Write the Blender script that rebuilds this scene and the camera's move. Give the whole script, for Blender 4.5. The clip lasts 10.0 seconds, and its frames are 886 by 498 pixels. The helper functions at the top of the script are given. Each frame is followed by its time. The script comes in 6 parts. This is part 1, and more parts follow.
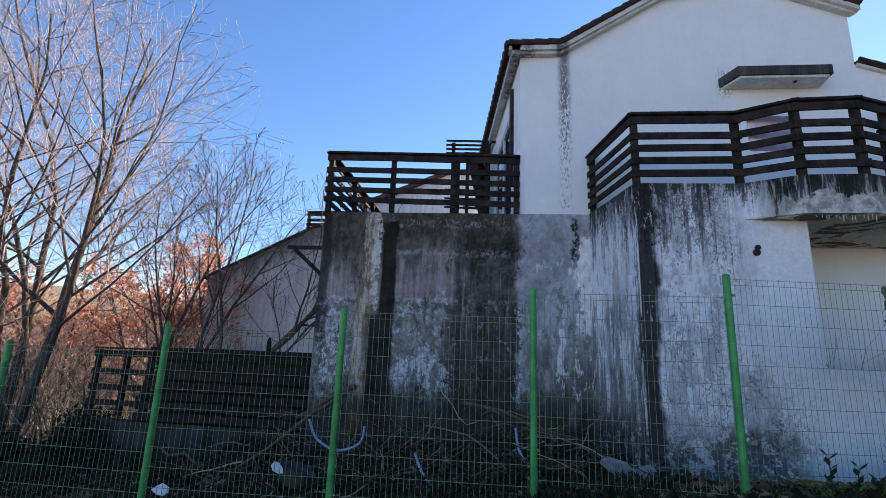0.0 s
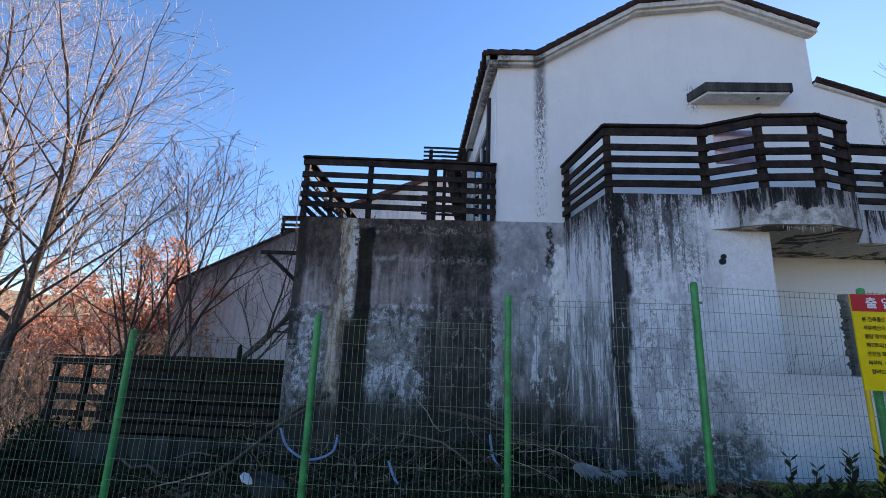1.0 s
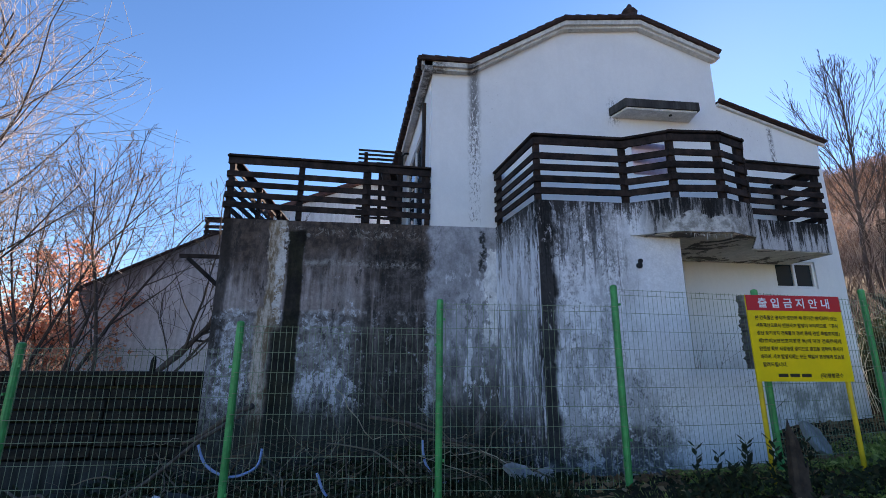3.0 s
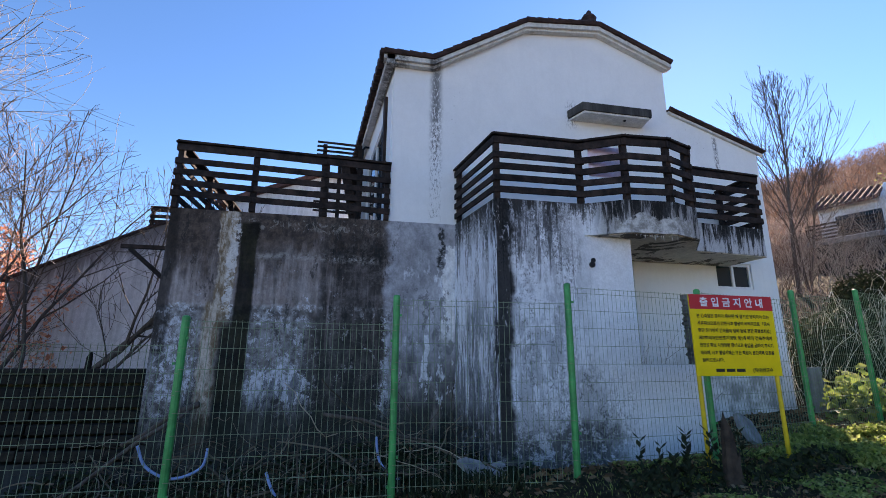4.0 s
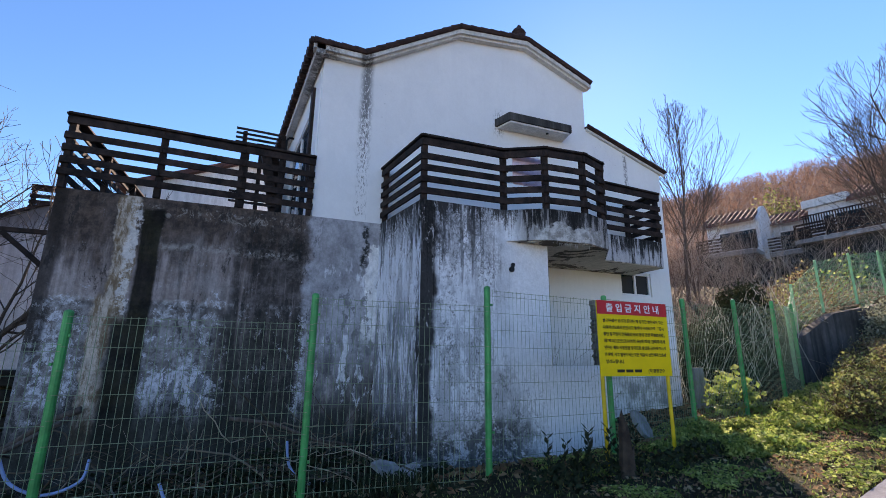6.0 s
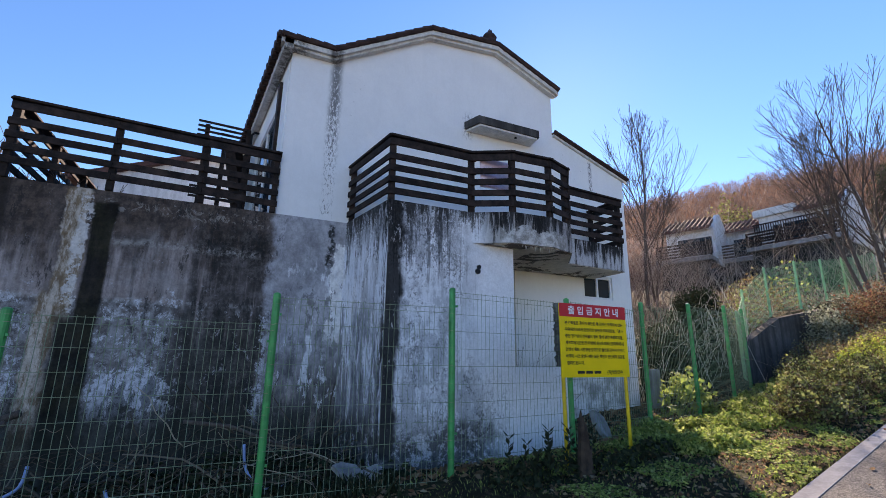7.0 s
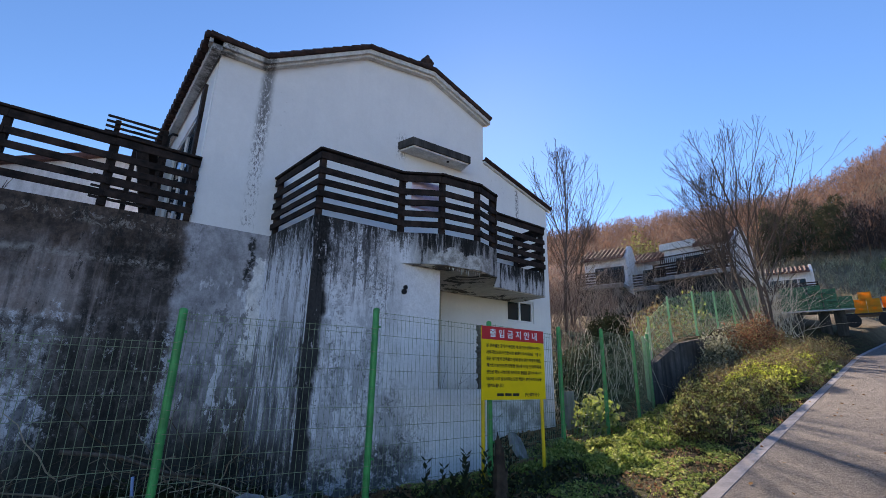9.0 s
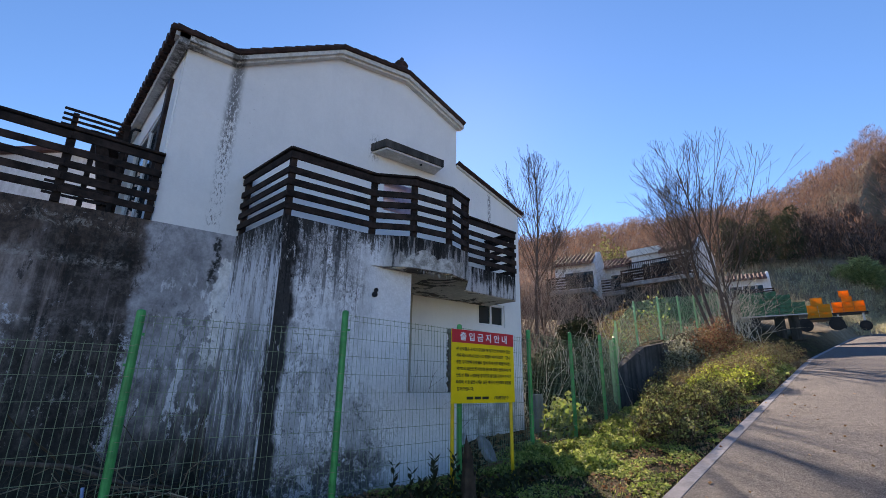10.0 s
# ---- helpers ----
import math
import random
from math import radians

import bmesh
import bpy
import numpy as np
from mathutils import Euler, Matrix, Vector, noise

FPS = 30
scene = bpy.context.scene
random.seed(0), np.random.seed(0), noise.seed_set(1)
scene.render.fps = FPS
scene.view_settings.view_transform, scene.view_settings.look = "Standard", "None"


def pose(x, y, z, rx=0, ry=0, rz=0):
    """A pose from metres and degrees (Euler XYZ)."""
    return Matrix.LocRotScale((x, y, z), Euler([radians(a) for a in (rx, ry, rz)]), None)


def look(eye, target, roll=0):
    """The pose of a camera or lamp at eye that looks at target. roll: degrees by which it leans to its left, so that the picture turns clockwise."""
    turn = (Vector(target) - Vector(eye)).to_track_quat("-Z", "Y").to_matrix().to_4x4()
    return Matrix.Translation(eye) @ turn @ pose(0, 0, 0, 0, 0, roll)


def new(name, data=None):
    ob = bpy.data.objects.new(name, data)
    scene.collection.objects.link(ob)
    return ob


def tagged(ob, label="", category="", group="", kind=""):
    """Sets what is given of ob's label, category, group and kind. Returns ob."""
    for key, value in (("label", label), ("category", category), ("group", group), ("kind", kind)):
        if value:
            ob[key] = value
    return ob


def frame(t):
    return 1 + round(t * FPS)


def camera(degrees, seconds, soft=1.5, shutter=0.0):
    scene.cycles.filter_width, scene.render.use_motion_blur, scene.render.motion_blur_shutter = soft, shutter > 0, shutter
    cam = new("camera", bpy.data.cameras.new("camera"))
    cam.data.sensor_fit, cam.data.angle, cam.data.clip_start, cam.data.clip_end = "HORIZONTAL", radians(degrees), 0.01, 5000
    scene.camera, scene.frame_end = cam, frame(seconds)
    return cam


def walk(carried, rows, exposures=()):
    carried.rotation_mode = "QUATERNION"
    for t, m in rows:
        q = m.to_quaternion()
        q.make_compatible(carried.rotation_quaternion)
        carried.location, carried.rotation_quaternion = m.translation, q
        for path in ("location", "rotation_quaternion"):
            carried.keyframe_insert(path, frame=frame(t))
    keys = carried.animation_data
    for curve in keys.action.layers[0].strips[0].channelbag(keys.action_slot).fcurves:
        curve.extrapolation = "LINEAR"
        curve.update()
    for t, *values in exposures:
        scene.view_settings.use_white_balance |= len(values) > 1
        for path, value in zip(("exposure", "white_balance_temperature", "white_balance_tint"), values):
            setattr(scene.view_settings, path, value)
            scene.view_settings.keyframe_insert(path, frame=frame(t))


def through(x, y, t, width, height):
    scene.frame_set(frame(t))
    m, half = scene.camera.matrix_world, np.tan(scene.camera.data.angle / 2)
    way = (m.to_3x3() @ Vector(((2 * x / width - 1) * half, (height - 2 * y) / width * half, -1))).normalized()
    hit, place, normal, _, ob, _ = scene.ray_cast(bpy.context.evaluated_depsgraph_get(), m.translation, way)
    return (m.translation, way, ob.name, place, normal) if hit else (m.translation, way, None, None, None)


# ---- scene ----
cam = camera(89.4, 10.0, 0.8)
PATH = [
    (0, (0.075, -0.015, 1.689), (-0.117, 1.933, 2.103), 2.2),
    (0.5, (0.067, -0.016, 1.685), (-0.074, 1.931, 2.117), 2.2),
    (1, (0.078, -0.018, 1.684), (-0.01, 1.93, 2.131), 2.1),
    (1.5, (0.084, -0.021, 1.693), (0.057, 1.928, 2.143), 1.7),
    (2, (0.104, -0.022, 1.688), (0.138, 1.923, 2.153), 1.2),
    (2.5, (0.122, -0.007, 1.694), (0.23, 1.933, 2.167), 0.7),
    (4, (0.162, 0.022, 1.69), (0.528, 1.934, 2.147), 0.4),
    (4.5, (0.168, 0.033, 1.685), (0.626, 1.926, 2.14), 0.4),
    (5, (0.174, 0.036, 1.69), (0.716, 1.905, 2.15), 0.3),
    (5.5, (0.169, 0.039, 1.696), (0.788, 1.885, 2.156), 0.5),
    (7, (0.205, 0.028, 1.698), (1.02, 1.793, 2.166), 0.8),
    (7.5, (0.214, 0.026, 1.702), (1.096, 1.757, 2.177), 0.9),
    (8, (0.238, 0.02, 1.699), (1.18, 1.712, 2.199), 0.9),
    (8.5, (0.238, 0.023, 1.707), (1.245, 1.669, 2.235), 1.0),
    (9, (0.247, 0.016, 1.717), (1.319, 1.61, 2.273), 1.1),
    (9.5, (0.259, 0.01, 1.711), (1.388, 1.557, 2.285), 1.0),
    (10, (0.279, 0.019, 1.711), (1.445, 1.539, 2.285), 0.8),
]
walk(cam, [(t, look(eye, target, roll)) for t, eye, target, roll in PATH],
     [(0, 1.32, 7800, 22), (2.5, 1.24, 7750, 22), (4, 1.34, 7750, 23), (5, 1.4, 7750, 23), (7.5, 1.26, 7750, 23), (8.5, 1.08, 7750, 22), (10, 1.01, 7750, 22)])

# ---- world and sun ----
SUN_AZ, SUN_EL = 40.4, 31.2   # degrees from +y towards +x, and above the horizon
world = bpy.data.worlds.new("world")
scene.world = world
world.use_nodes = True
wn = world.node_tree
wn.nodes.clear()
sky = wn.nodes.new("ShaderNodeTexSky")
sky.sky_type = "NISHITA"
sky.sun_disc = False
sky.sun_elevation = radians(SUN_EL)
sky.sun_rotation = radians(SUN_AZ)
sky.altitude = 500
sky.air_density, sky.dust_density, sky.ozone_density = 1.0, 0.045, 6.0
bg = wn.nodes.new("ShaderNodeBackground")
bg.inputs["Strength"].default_value = 0.12
wo = wn.nodes.new("ShaderNodeOutputWorld")
deep = wn.nodes.new("ShaderNodeHueSaturation")
deep.inputs["Saturation"].default_value = 1.12
wn.links.new(sky.outputs[0], deep.inputs["Color"])
wn.links.new(deep.outputs[0], bg.inputs[0])
wn.links.new(bg.outputs[0], wo.inputs[0])
sun_data = bpy.data.lights.new("sun", "SUN")
sun_data.energy, sun_data.angle, sun_data.color = 5.0, radians(0.5), (1.0, 0.91, 0.79)
sun = new("sun", sun_data)
to_sun = Vector((math.sin(radians(SUN_AZ)) * math.cos(radians(SUN_EL)), math.cos(radians(SUN_AZ)) * math.cos(radians(SUN_EL)), math.sin(radians(SUN_EL))))
sun.matrix_world = Matrix.Translation((20, 20, 30)) @ to_sun.to_track_quat("Z", "Y").to_matrix().to_4x4()


# ---- small tools ----
class Mat:
    """A node material, with a few short ways to make its nodes."""

    def __init__(self, name, rough=0.8, metal=0.0):
        self.m = bpy.data.materials.new(name)
        self.m.use_nodes = True
        self.nt = self.m.node_tree
        self.b = self.nt.nodes["Principled BSDF"]
        self.b.inputs["Roughness"].default_value = rough
        self.b.inputs["Metallic"].default_value = metal
        self.pos = self.nt.nodes.new("ShaderNodeNewGeometry").outputs["Position"]

    def put(self, sock, v):
        if isinstance(v, bpy.types.NodeSocket):
            self.nt.links.new(v, sock)
        elif isinstance(v, (tuple, list)) and len(v) == 3 and sock.type == "RGBA":
            sock.default_value = (*v, 1)
        else:
            sock.default_value = v

    def stretch(self, v):
        n = self.nt.nodes.new("ShaderNodeVectorMath")
        n.operation = "MULTIPLY"
        self.put(n.inputs[0], self.pos)
        n.inputs[1].default_value = v
        return n.outputs[0]

    def noise(self, scale, detail=5, rough=0.6, by=None, warp=0.0):
        n = self.nt.nodes.new("ShaderNodeTexNoise")
        self.put(n.inputs["Vector"], self.stretch(by) if by else self.pos)
        n.inputs["Scale"].default_value, n.inputs["Detail"].default_value, n.inputs["Roughness"].default_value = scale, detail, rough
        n.inputs["Distortion"].default_value = warp
        return n.outputs[0]

    def calc(self, op, a, b=0.0, c=0.0):
        n = self.nt.nodes.new("ShaderNodeMath")
        n.operation = op
        for s, v in zip(n.inputs, (a, b, c)):
            self.put(s, v)
        return n.outputs[0]

    def step(self, v, lo, hi, a=0.0, b=1.0):
        n = self.nt.nodes.new("ShaderNodeMapRange")
        n.interpolation_type = "SMOOTHSTEP"
        for s, k in zip(("Value", "From Min", "From Max", "To Min", "To Max"), (v, lo, hi, a, b)):
            self.put(n.inputs[s], k)
        return n.outputs[0]

    def mix(self, f, a, b):
        n = self.nt.nodes.new("ShaderNodeMix")
        n.data_type = "RGBA"
        self.put(n.inputs["Factor"], f)
        self.put(n.inputs["A"], a)
        self.put(n.inputs["B"], b)
        return n.outputs["Result"]

    def mixn(self, kind, f, a, b):
        r = self.mix(f, a, b)
        r.node.blend_type = kind
        return r

    def xyz(self):
        n = self.nt.nodes.new("ShaderNodeSeparateXYZ")
        self.put(n.inputs[0], self.pos)
        return n.outputs

    def both(self, *fs):
        r = fs[0]
        for f in fs[1:]:
            r = self.calc("MULTIPLY", r, f)
        return r

    def most(self, *fs):
        r = fs[0]
        for f in fs[1:]:
            r = self.calc("MAXIMUM", r, f)
        return r

    def patch(self, axis, c, w, z0, z1, soft=0.15, ragged=0.25, scale=2.5):
        """A ragged stain: centred at c along an axis (0 is x, 1 is y), w wide, from z0 up to z1."""
        s = self.xyz()
        wob = self.calc("MULTIPLY", self.calc("SUBTRACT", self.noise(scale, 6, 0.65), 0.5), ragged * 2)
        u = self.calc("ABSOLUTE", self.calc("ADD", self.calc("SUBTRACT", s[axis], c), wob))
        v = self.calc("ABSOLUTE", self.calc("ADD", self.calc("SUBTRACT", s[2], (z0 + z1) / 2), wob))
        return self.both(self.step(u, w / 2 - soft / 2, w / 2 + soft / 2, 1, 0), self.step(v, (z1 - z0) / 2 - soft, (z1 - z0) / 2 + soft, 1, 0))

    def rand(self, island=False):
        if island:
            n = self.nt.nodes.new("ShaderNodeNewGeometry")
            return n.outputs["Random Per Island"]
        return self.nt.nodes.new("ShaderNodeObjectInfo").outputs["Random"]

    def done(self, colour, rough=None, bump=None, dist=0.01, strength=0.5):
        self.put(self.b.inputs["Base Color"], colour)
        if rough is not None:
            self.put(self.b.inputs["Roughness"], rough)
        if bump is not None:
            n = self.nt.nodes.new("ShaderNodeBump")
            n.inputs["Distance"].default_value, n.inputs["Strength"].default_value = dist, strength
            self.put(n.inputs["Height"], bump)
            self.nt.links.new(n.outputs[0], self.b.inputs["Normal"])
        return self.m


def thing(name, place, label, category, group="", kind=""):
    ob = new(name)
    ob.empty_display_size = 0.1
    ob.location = place
    return tagged(ob, label, category, group, kind)


def root_place(ob):
    while ob.parent:
        ob = ob.parent
    return ob.location.copy()


def shape(bm, material, name="shape", smooth=False, shift=None):
    me = bpy.data.meshes.new(name)
    bm.to_mesh(me)
    bm.free()
    if shift is not None:
        me.transform(Matrix.Translation(-shift))
    me.materials.append(material)
    if smooth:
        me.polygons.foreach_set("use_smooth", [True] * len(me.polygons))
    return me


def part(name, bm, material, parent, label="", smooth=False, kind=""):
    """Links a bmesh, drawn in world places, as one mesh under a thing or a part."""
    ob = new(name, shape(bm, material, name, smooth, root_place(parent)))
    ob.parent = parent
    return tagged(ob, label, kind=kind)


def solo(name, bm, material, label, category, group="", kind="", smooth=False):
    ob = new(name, shape(bm, material, name, smooth))
    return tagged(ob, label, category, group, kind)


def box(bm, x0, x1, y0, y1, z0, z1, bevel=0.0):
    v = [bm.verts.new(p) for p in ((x0, y0, z0), (x1, y0, z0), (x1, y1, z0), (x0, y1, z0), (x0, y0, z1), (x1, y0, z1), (x1, y1, z1), (x0, y1, z1))]
    fs = [bm.faces.new([v[i] for i in f]) for f in ((3, 2, 1, 0), (4, 5, 6, 7), (0, 1, 5, 4), (1, 2, 6, 5), (2, 3, 7, 6), (3, 0, 4, 7))]
    if bevel:
        bmesh.ops.bevel(bm, geom=list({e for f in fs for e in f.edges}), offset=bevel, segments=1, affect="EDGES")


def beam(bm, p, q, w, h, bevel=0.0, up=(0, 0, 1)):
    """A square bar from p to q, w wide and h high."""
    p, q = Vector(p), Vector(q)
    d = (q - p).normalized()
    s = d.cross(Vector(up))
    s = (s if s.length > 1e-4 else d.cross(Vector((1, 0, 0)))).normalized()
    u = s.cross(d)
    c = [bm.verts.new(e + a * s * w / 2 + b * u * h / 2) for e in (p, q) for a, b in ((-1, -1), (1, -1), (1, 1), (-1, 1))]
    fs = [bm.faces.new([c[i] for i in f]) for f in ((0, 1, 2, 3), (7, 6, 5, 4), (0, 4, 5, 1), (1, 5, 6, 2), (2, 6, 7, 3), (3, 7, 4, 0))]
    if bevel:
        bmesh.ops.bevel(bm, geom=list({e for f in fs for e in f.edges}), offset=bevel, segments=1, affect="EDGES")


def tube(bm, pts, radii, n=6, cap=True):
    """A tapered tube along points."""
    pts = [Vector(p) for p in pts]
    if not isinstance(radii, (list, tuple)):
        radii = [radii] * len(pts)
    d0 = (pts[1] - pts[0]).normalized()
    s = d0.orthogonal().normalized()
    last = None
    for i, p in enumerate(pts):
        d = (pts[min(i + 1, len(pts) - 1)] - pts[max(i - 1, 0)]).normalized()
        s = (s - d * s.dot(d)).normalized()
        u = d.cross(s)
        now = [bm.verts.new(p + radii[i] * (math.cos(2 * math.pi * k / n) * s + math.sin(2 * math.pi * k / n) * u)) for k in range(n)]
        if last:
            for k in range(n):
                bm.faces.new((last[k], last[(k + 1) % n], now[(k + 1) % n], now[k]))
        elif cap:
            bm.faces.new(now[::-1])
        last = now
    if cap:
        bm.faces.new(last)


def prism_y(bm, outline, y0, y1):
    """An outline in x and z, pushed from y0 to y1."""
    a = [bm.verts.new((x, y0, z)) for x, z in outline]
    b = [bm.verts.new((x, y1, z)) for x, z in outline]
    n = len(outline)
    bm.faces.new(a)
    bm.faces.new(b[::-1])
    for i in range(n):
        bm.faces.new((a[i], b[i], b[(i + 1) % n], a[(i + 1) % n]))
    bmesh.ops.recalc_face_normals(bm, faces=bm.faces)


def prism_z(bm, outline, z0, z1):
    a = [bm.verts.new((x, y, z0)) for x, y in outline]
    b = [bm.verts.new((x, y, z1)) for x, y in outline]
    n = len(outline)
    bm.faces.new(a[::-1])
    bm.faces.new(b)
    for i in range(n):
        bm.faces.new((a[i], a[(i + 1) % n], b[(i + 1) % n], b[i]))
    bmesh.ops.recalc_face_normals(bm, faces=bm.faces)


def along(table, v):
    """Straight lines between the pairs of a table."""
    return float(np.interp(v, [a for a, _ in table], [b for _, b in table]))


def ease(v, lo, hi):
    t = min(1.0, max(0.0, (v - lo) / (hi - lo)))
    return t * t * (3 - 2 * t)


def mesh_of(name, verts, faces, material, smooth=False):
    me = bpy.data.meshes.new(name)
    me.from_pydata(verts, [], faces)
    me.materials.append(material)
    if smooth:
        me.polygons.foreach_set("use_smooth", [True] * len(me.polygons))
    return me
# ---- the lie of the land ----
POSTS = [(-9.45, 4.95, 1.10), (-7.5, 4.93, 1.32), (-5.5, 4.9, 1.55), (-3.52, 4.87, 1.81), (-1.49, 4.9, 2.05), (0.59, 4.92, 2.32), (2.56, 4.84, 2.51),
         (4.5, 5.1, 2.54), (6.47, 5.54, 2.65), (8.39, 6.08, 2.80), (10.32, 6.63, 2.93), (12.13, 7.36, 3.03)]
FENCE_Y = [(x, y) for x, y, _ in POSTS] + [(13.0, 7.7), (17.5, 7.7), (20, 6.6), (26, 6.9), (60, 9.2)]
LOW_Z = [(-60, -6.0), (-9.45, -0.98), (-5.5, -0.53), (-3.52, -0.27), (-1.49, -0.03), (0.56, 0.22), (2.56, 0.42), (4.5, 0.46), (6.47, 0.52), (8.39, 0.66), (10.32, 0.85), (12.13, 0.99), (13, 1.1), (17, 2.0), (20, 2.6), (26, 3.5), (30, 4.3), (34, 4.9), (44, 6.0), (60, 7.9)]
HIGH_Z = [(10.5, 0.86), (12.6, 1.5), (13.1, 2.2), (16.5, 3.3), (20, 3.8), (25, 4.5), (30, 5.0), (60, 9.0), (120, 14)]
CURB_Y = [(-60, -8.5), (22, 5.42), (25, 5.76), (38, 7.1), (45, 7.46), (55, 7.75), (90, 8.5)]
ROAD_W, STRIP_W = 6.0, 0.15


def road_z(x):
    return 0.1 + 0.12 * min(x, 55) if x > -30 else -3.5


def lump(x, y, s, k=0):
    return noise.noise((x * s + 11 * k, y * s - 7 * k, 3.1 * k))


def ground_z(x, y):
    cy, fy = along(CURB_Y, x), along(FENCE_Y, x)
    zr, zl = road_z(x), along(LOW_Z, x)
    if y < cy:
        z = zr - 0.09 if y > cy - ROAD_W - STRIP_W else zr + 0.25 * max(-8, y - (cy - ROAD_W)) * 0.3
    elif y < fy:
        k = (y - cy) / (fy - cy)
        z = zr + (zl - zr) * ease(k, 0.12, 0.95) + 0.05 * lump(x, y, 1.7) * ease(k, 0, 0.3) - 0.02
    else:
        z = zl + 0.05 * lump(x, y, 1.7) - 0.24 * ease(y, fy + 0.15, fy + 0.9) * ease(x, 0.6, 2.0) * (1 - ease(x, 5.5, 7.5))
        if x > 10.5:
            hz = along(HIGH_Z, x)
            wide = 0.3 if x < 17 else 2.5
            z += (hz - zl) * ease(y, fy, fy + wide)
            z += 0.13 * max(0, min(y, 40) - fy - 2) * ease(x, 10, 14)
        elif x < -3:
            z -= 0.05 * max(0, min(y, 40) - fy - 2) * ease(-x, 3, 8)
    u = x * 0.866 + y * 0.5
    if u > 40:
        z += 25 * ease(u, 42, 150) * ease(x - y * 0.2, 12, 45) + 1.5 * lump(x, y, 0.03, 2) * ease(u, 50, 90)
    if x > 54:
        z += 2.6 * ease(x, 54, 62) * ease(-y, -30, -15)
    if x > 58:
        z += 13 * ease(x, 58, 120) * ease(-y, -45, 5)
    d = math.hypot(x, y)
    if x > 40:
        z += 15 * ease(math.degrees(math.atan2(x, y)), 79.5, 92) * ease(d, 64, 125)
    if x < 5 and y > 20:
        z += 30 * ease(d, 60, 240) * (0.8 + 0.5 * lump(x, y, 0.012, 4))
    return z


# ---- materials ----
def stained_wall(name, base, dark, light, dirt, extra=None, rough=0.9, mottle=0.3, grit=0.4):
    m = Mat(name, rough)
    m.b.inputs["Specular IOR Level"].default_value = 0.12
    big = m.noise(1.1, 6, 0.62, warp=0.4)
    streak = m.noise(1.0, 5, 0.65, by=(5.0, 5.0, 0.35))
    fine = m.noise(38, 4, 0.7)
    col = m.mix(m.step(big, 0.35, 0.68), base, light)
    col = m.mix(m.calc("MULTIPLY", m.step(streak, 0.5 - dirt * 0.25, 0.72), min(1, dirt)), col, dark)
    if extra:
        col = extra(m, col)
    rough_tone = m.noise(11, 8, 0.75, by=(1, 1, 0.7))
    col = m.mixn("MULTIPLY", mottle, col, m.mix(m.step(rough_tone, 0.34, 0.64), (0.5, 0.49, 0.48), (1.15, 1.15, 1.15)))
    col = m.mixn("MULTIPLY", grit, col, m.mix(m.step(fine, 0.3, 0.7), (0.65, 0.65, 0.65), (1.05, 1.05, 1.05)))
    return m.done(col, bump=m.calc("ADD", fine, m.calc("MULTIPLY", big, 1.5)), dist=0.008, strength=0.1 + grit)


def upper_extra(m, col):
    grime = m.noise(17, 11, 0.8, by=(1.5, 1.5, 0.6))
    s = m.xyz()
    drip = m.both(m.patch(0, 1.5, 0.19, 4.1, 7.4, 0.14, 0.06, 1.6), m.step(m.calc("ADD", grime, m.step(s[2], 4.2, 7.4, 0.035, 0.17)), 0.56, 0.63))
    drip2 = m.both(m.patch(0, 7.15, 0.8, 5.9, 6.7, 0.5, 0.2, 3), m.step(grime, 0.6, 0.66))
    drip3 = m.both(m.patch(0, 7.72, 0.1, 5.6, 6.4, 0.06, 0.03, 3), m.step(grime, 0.45, 0.55))
    left = m.both(m.patch(0, 4.35, 0.2, 6.3, 6.8, 0.14, 0.08, 4), m.step(grime, 0.48, 0.56))
    fleck = m.both(m.patch(0, 1.72, 0.7, 5.6, 7.1, 0.4, 0.2, 2), m.step(m.noise(16, 6, 0.7), 0.62, 0.68))
    low = m.both(m.patch(0, 7.0, 3.2, 0.0, 1.5, 0.6, 0.5, 1.5), m.step(m.noise(3.0, 9, 0.72, by=(1, 1, 0.7)), 0.36, 0.6))
    col = m.mix(m.calc("MULTIPLY", m.most(drip, drip2, drip3, left), 0.8), col, (0.075, 0.075, 0.08))
    col = m.mix(m.calc("MULTIPLY", fleck, 0.35), col, (0.3, 0.3, 0.3))
    return m.mix(m.calc("MULTIPLY", low, 0.8), col, (0.16, 0.16, 0.15))


def flaked(m, bias, seed_scale=5.5, lo=0.6, soft=0.05):
    """Where old paint still clings: crisp flakes, thicker where bias is high, worn through in specks."""
    body = m.step(m.calc("ADD", m.noise(seed_scale, 12, 0.78, warp=0.3), m.calc("MULTIPLY", bias, 0.2)), lo, lo + soft)
    worn = m.step(m.calc("ADD", m.noise(24, 8, 0.8, by=(1, 1, 0.6)), m.calc("MULTIPLY", bias, 0.1)), 0.47, 0.6, 0.25, 1.0)
    return m.both(body, worn)


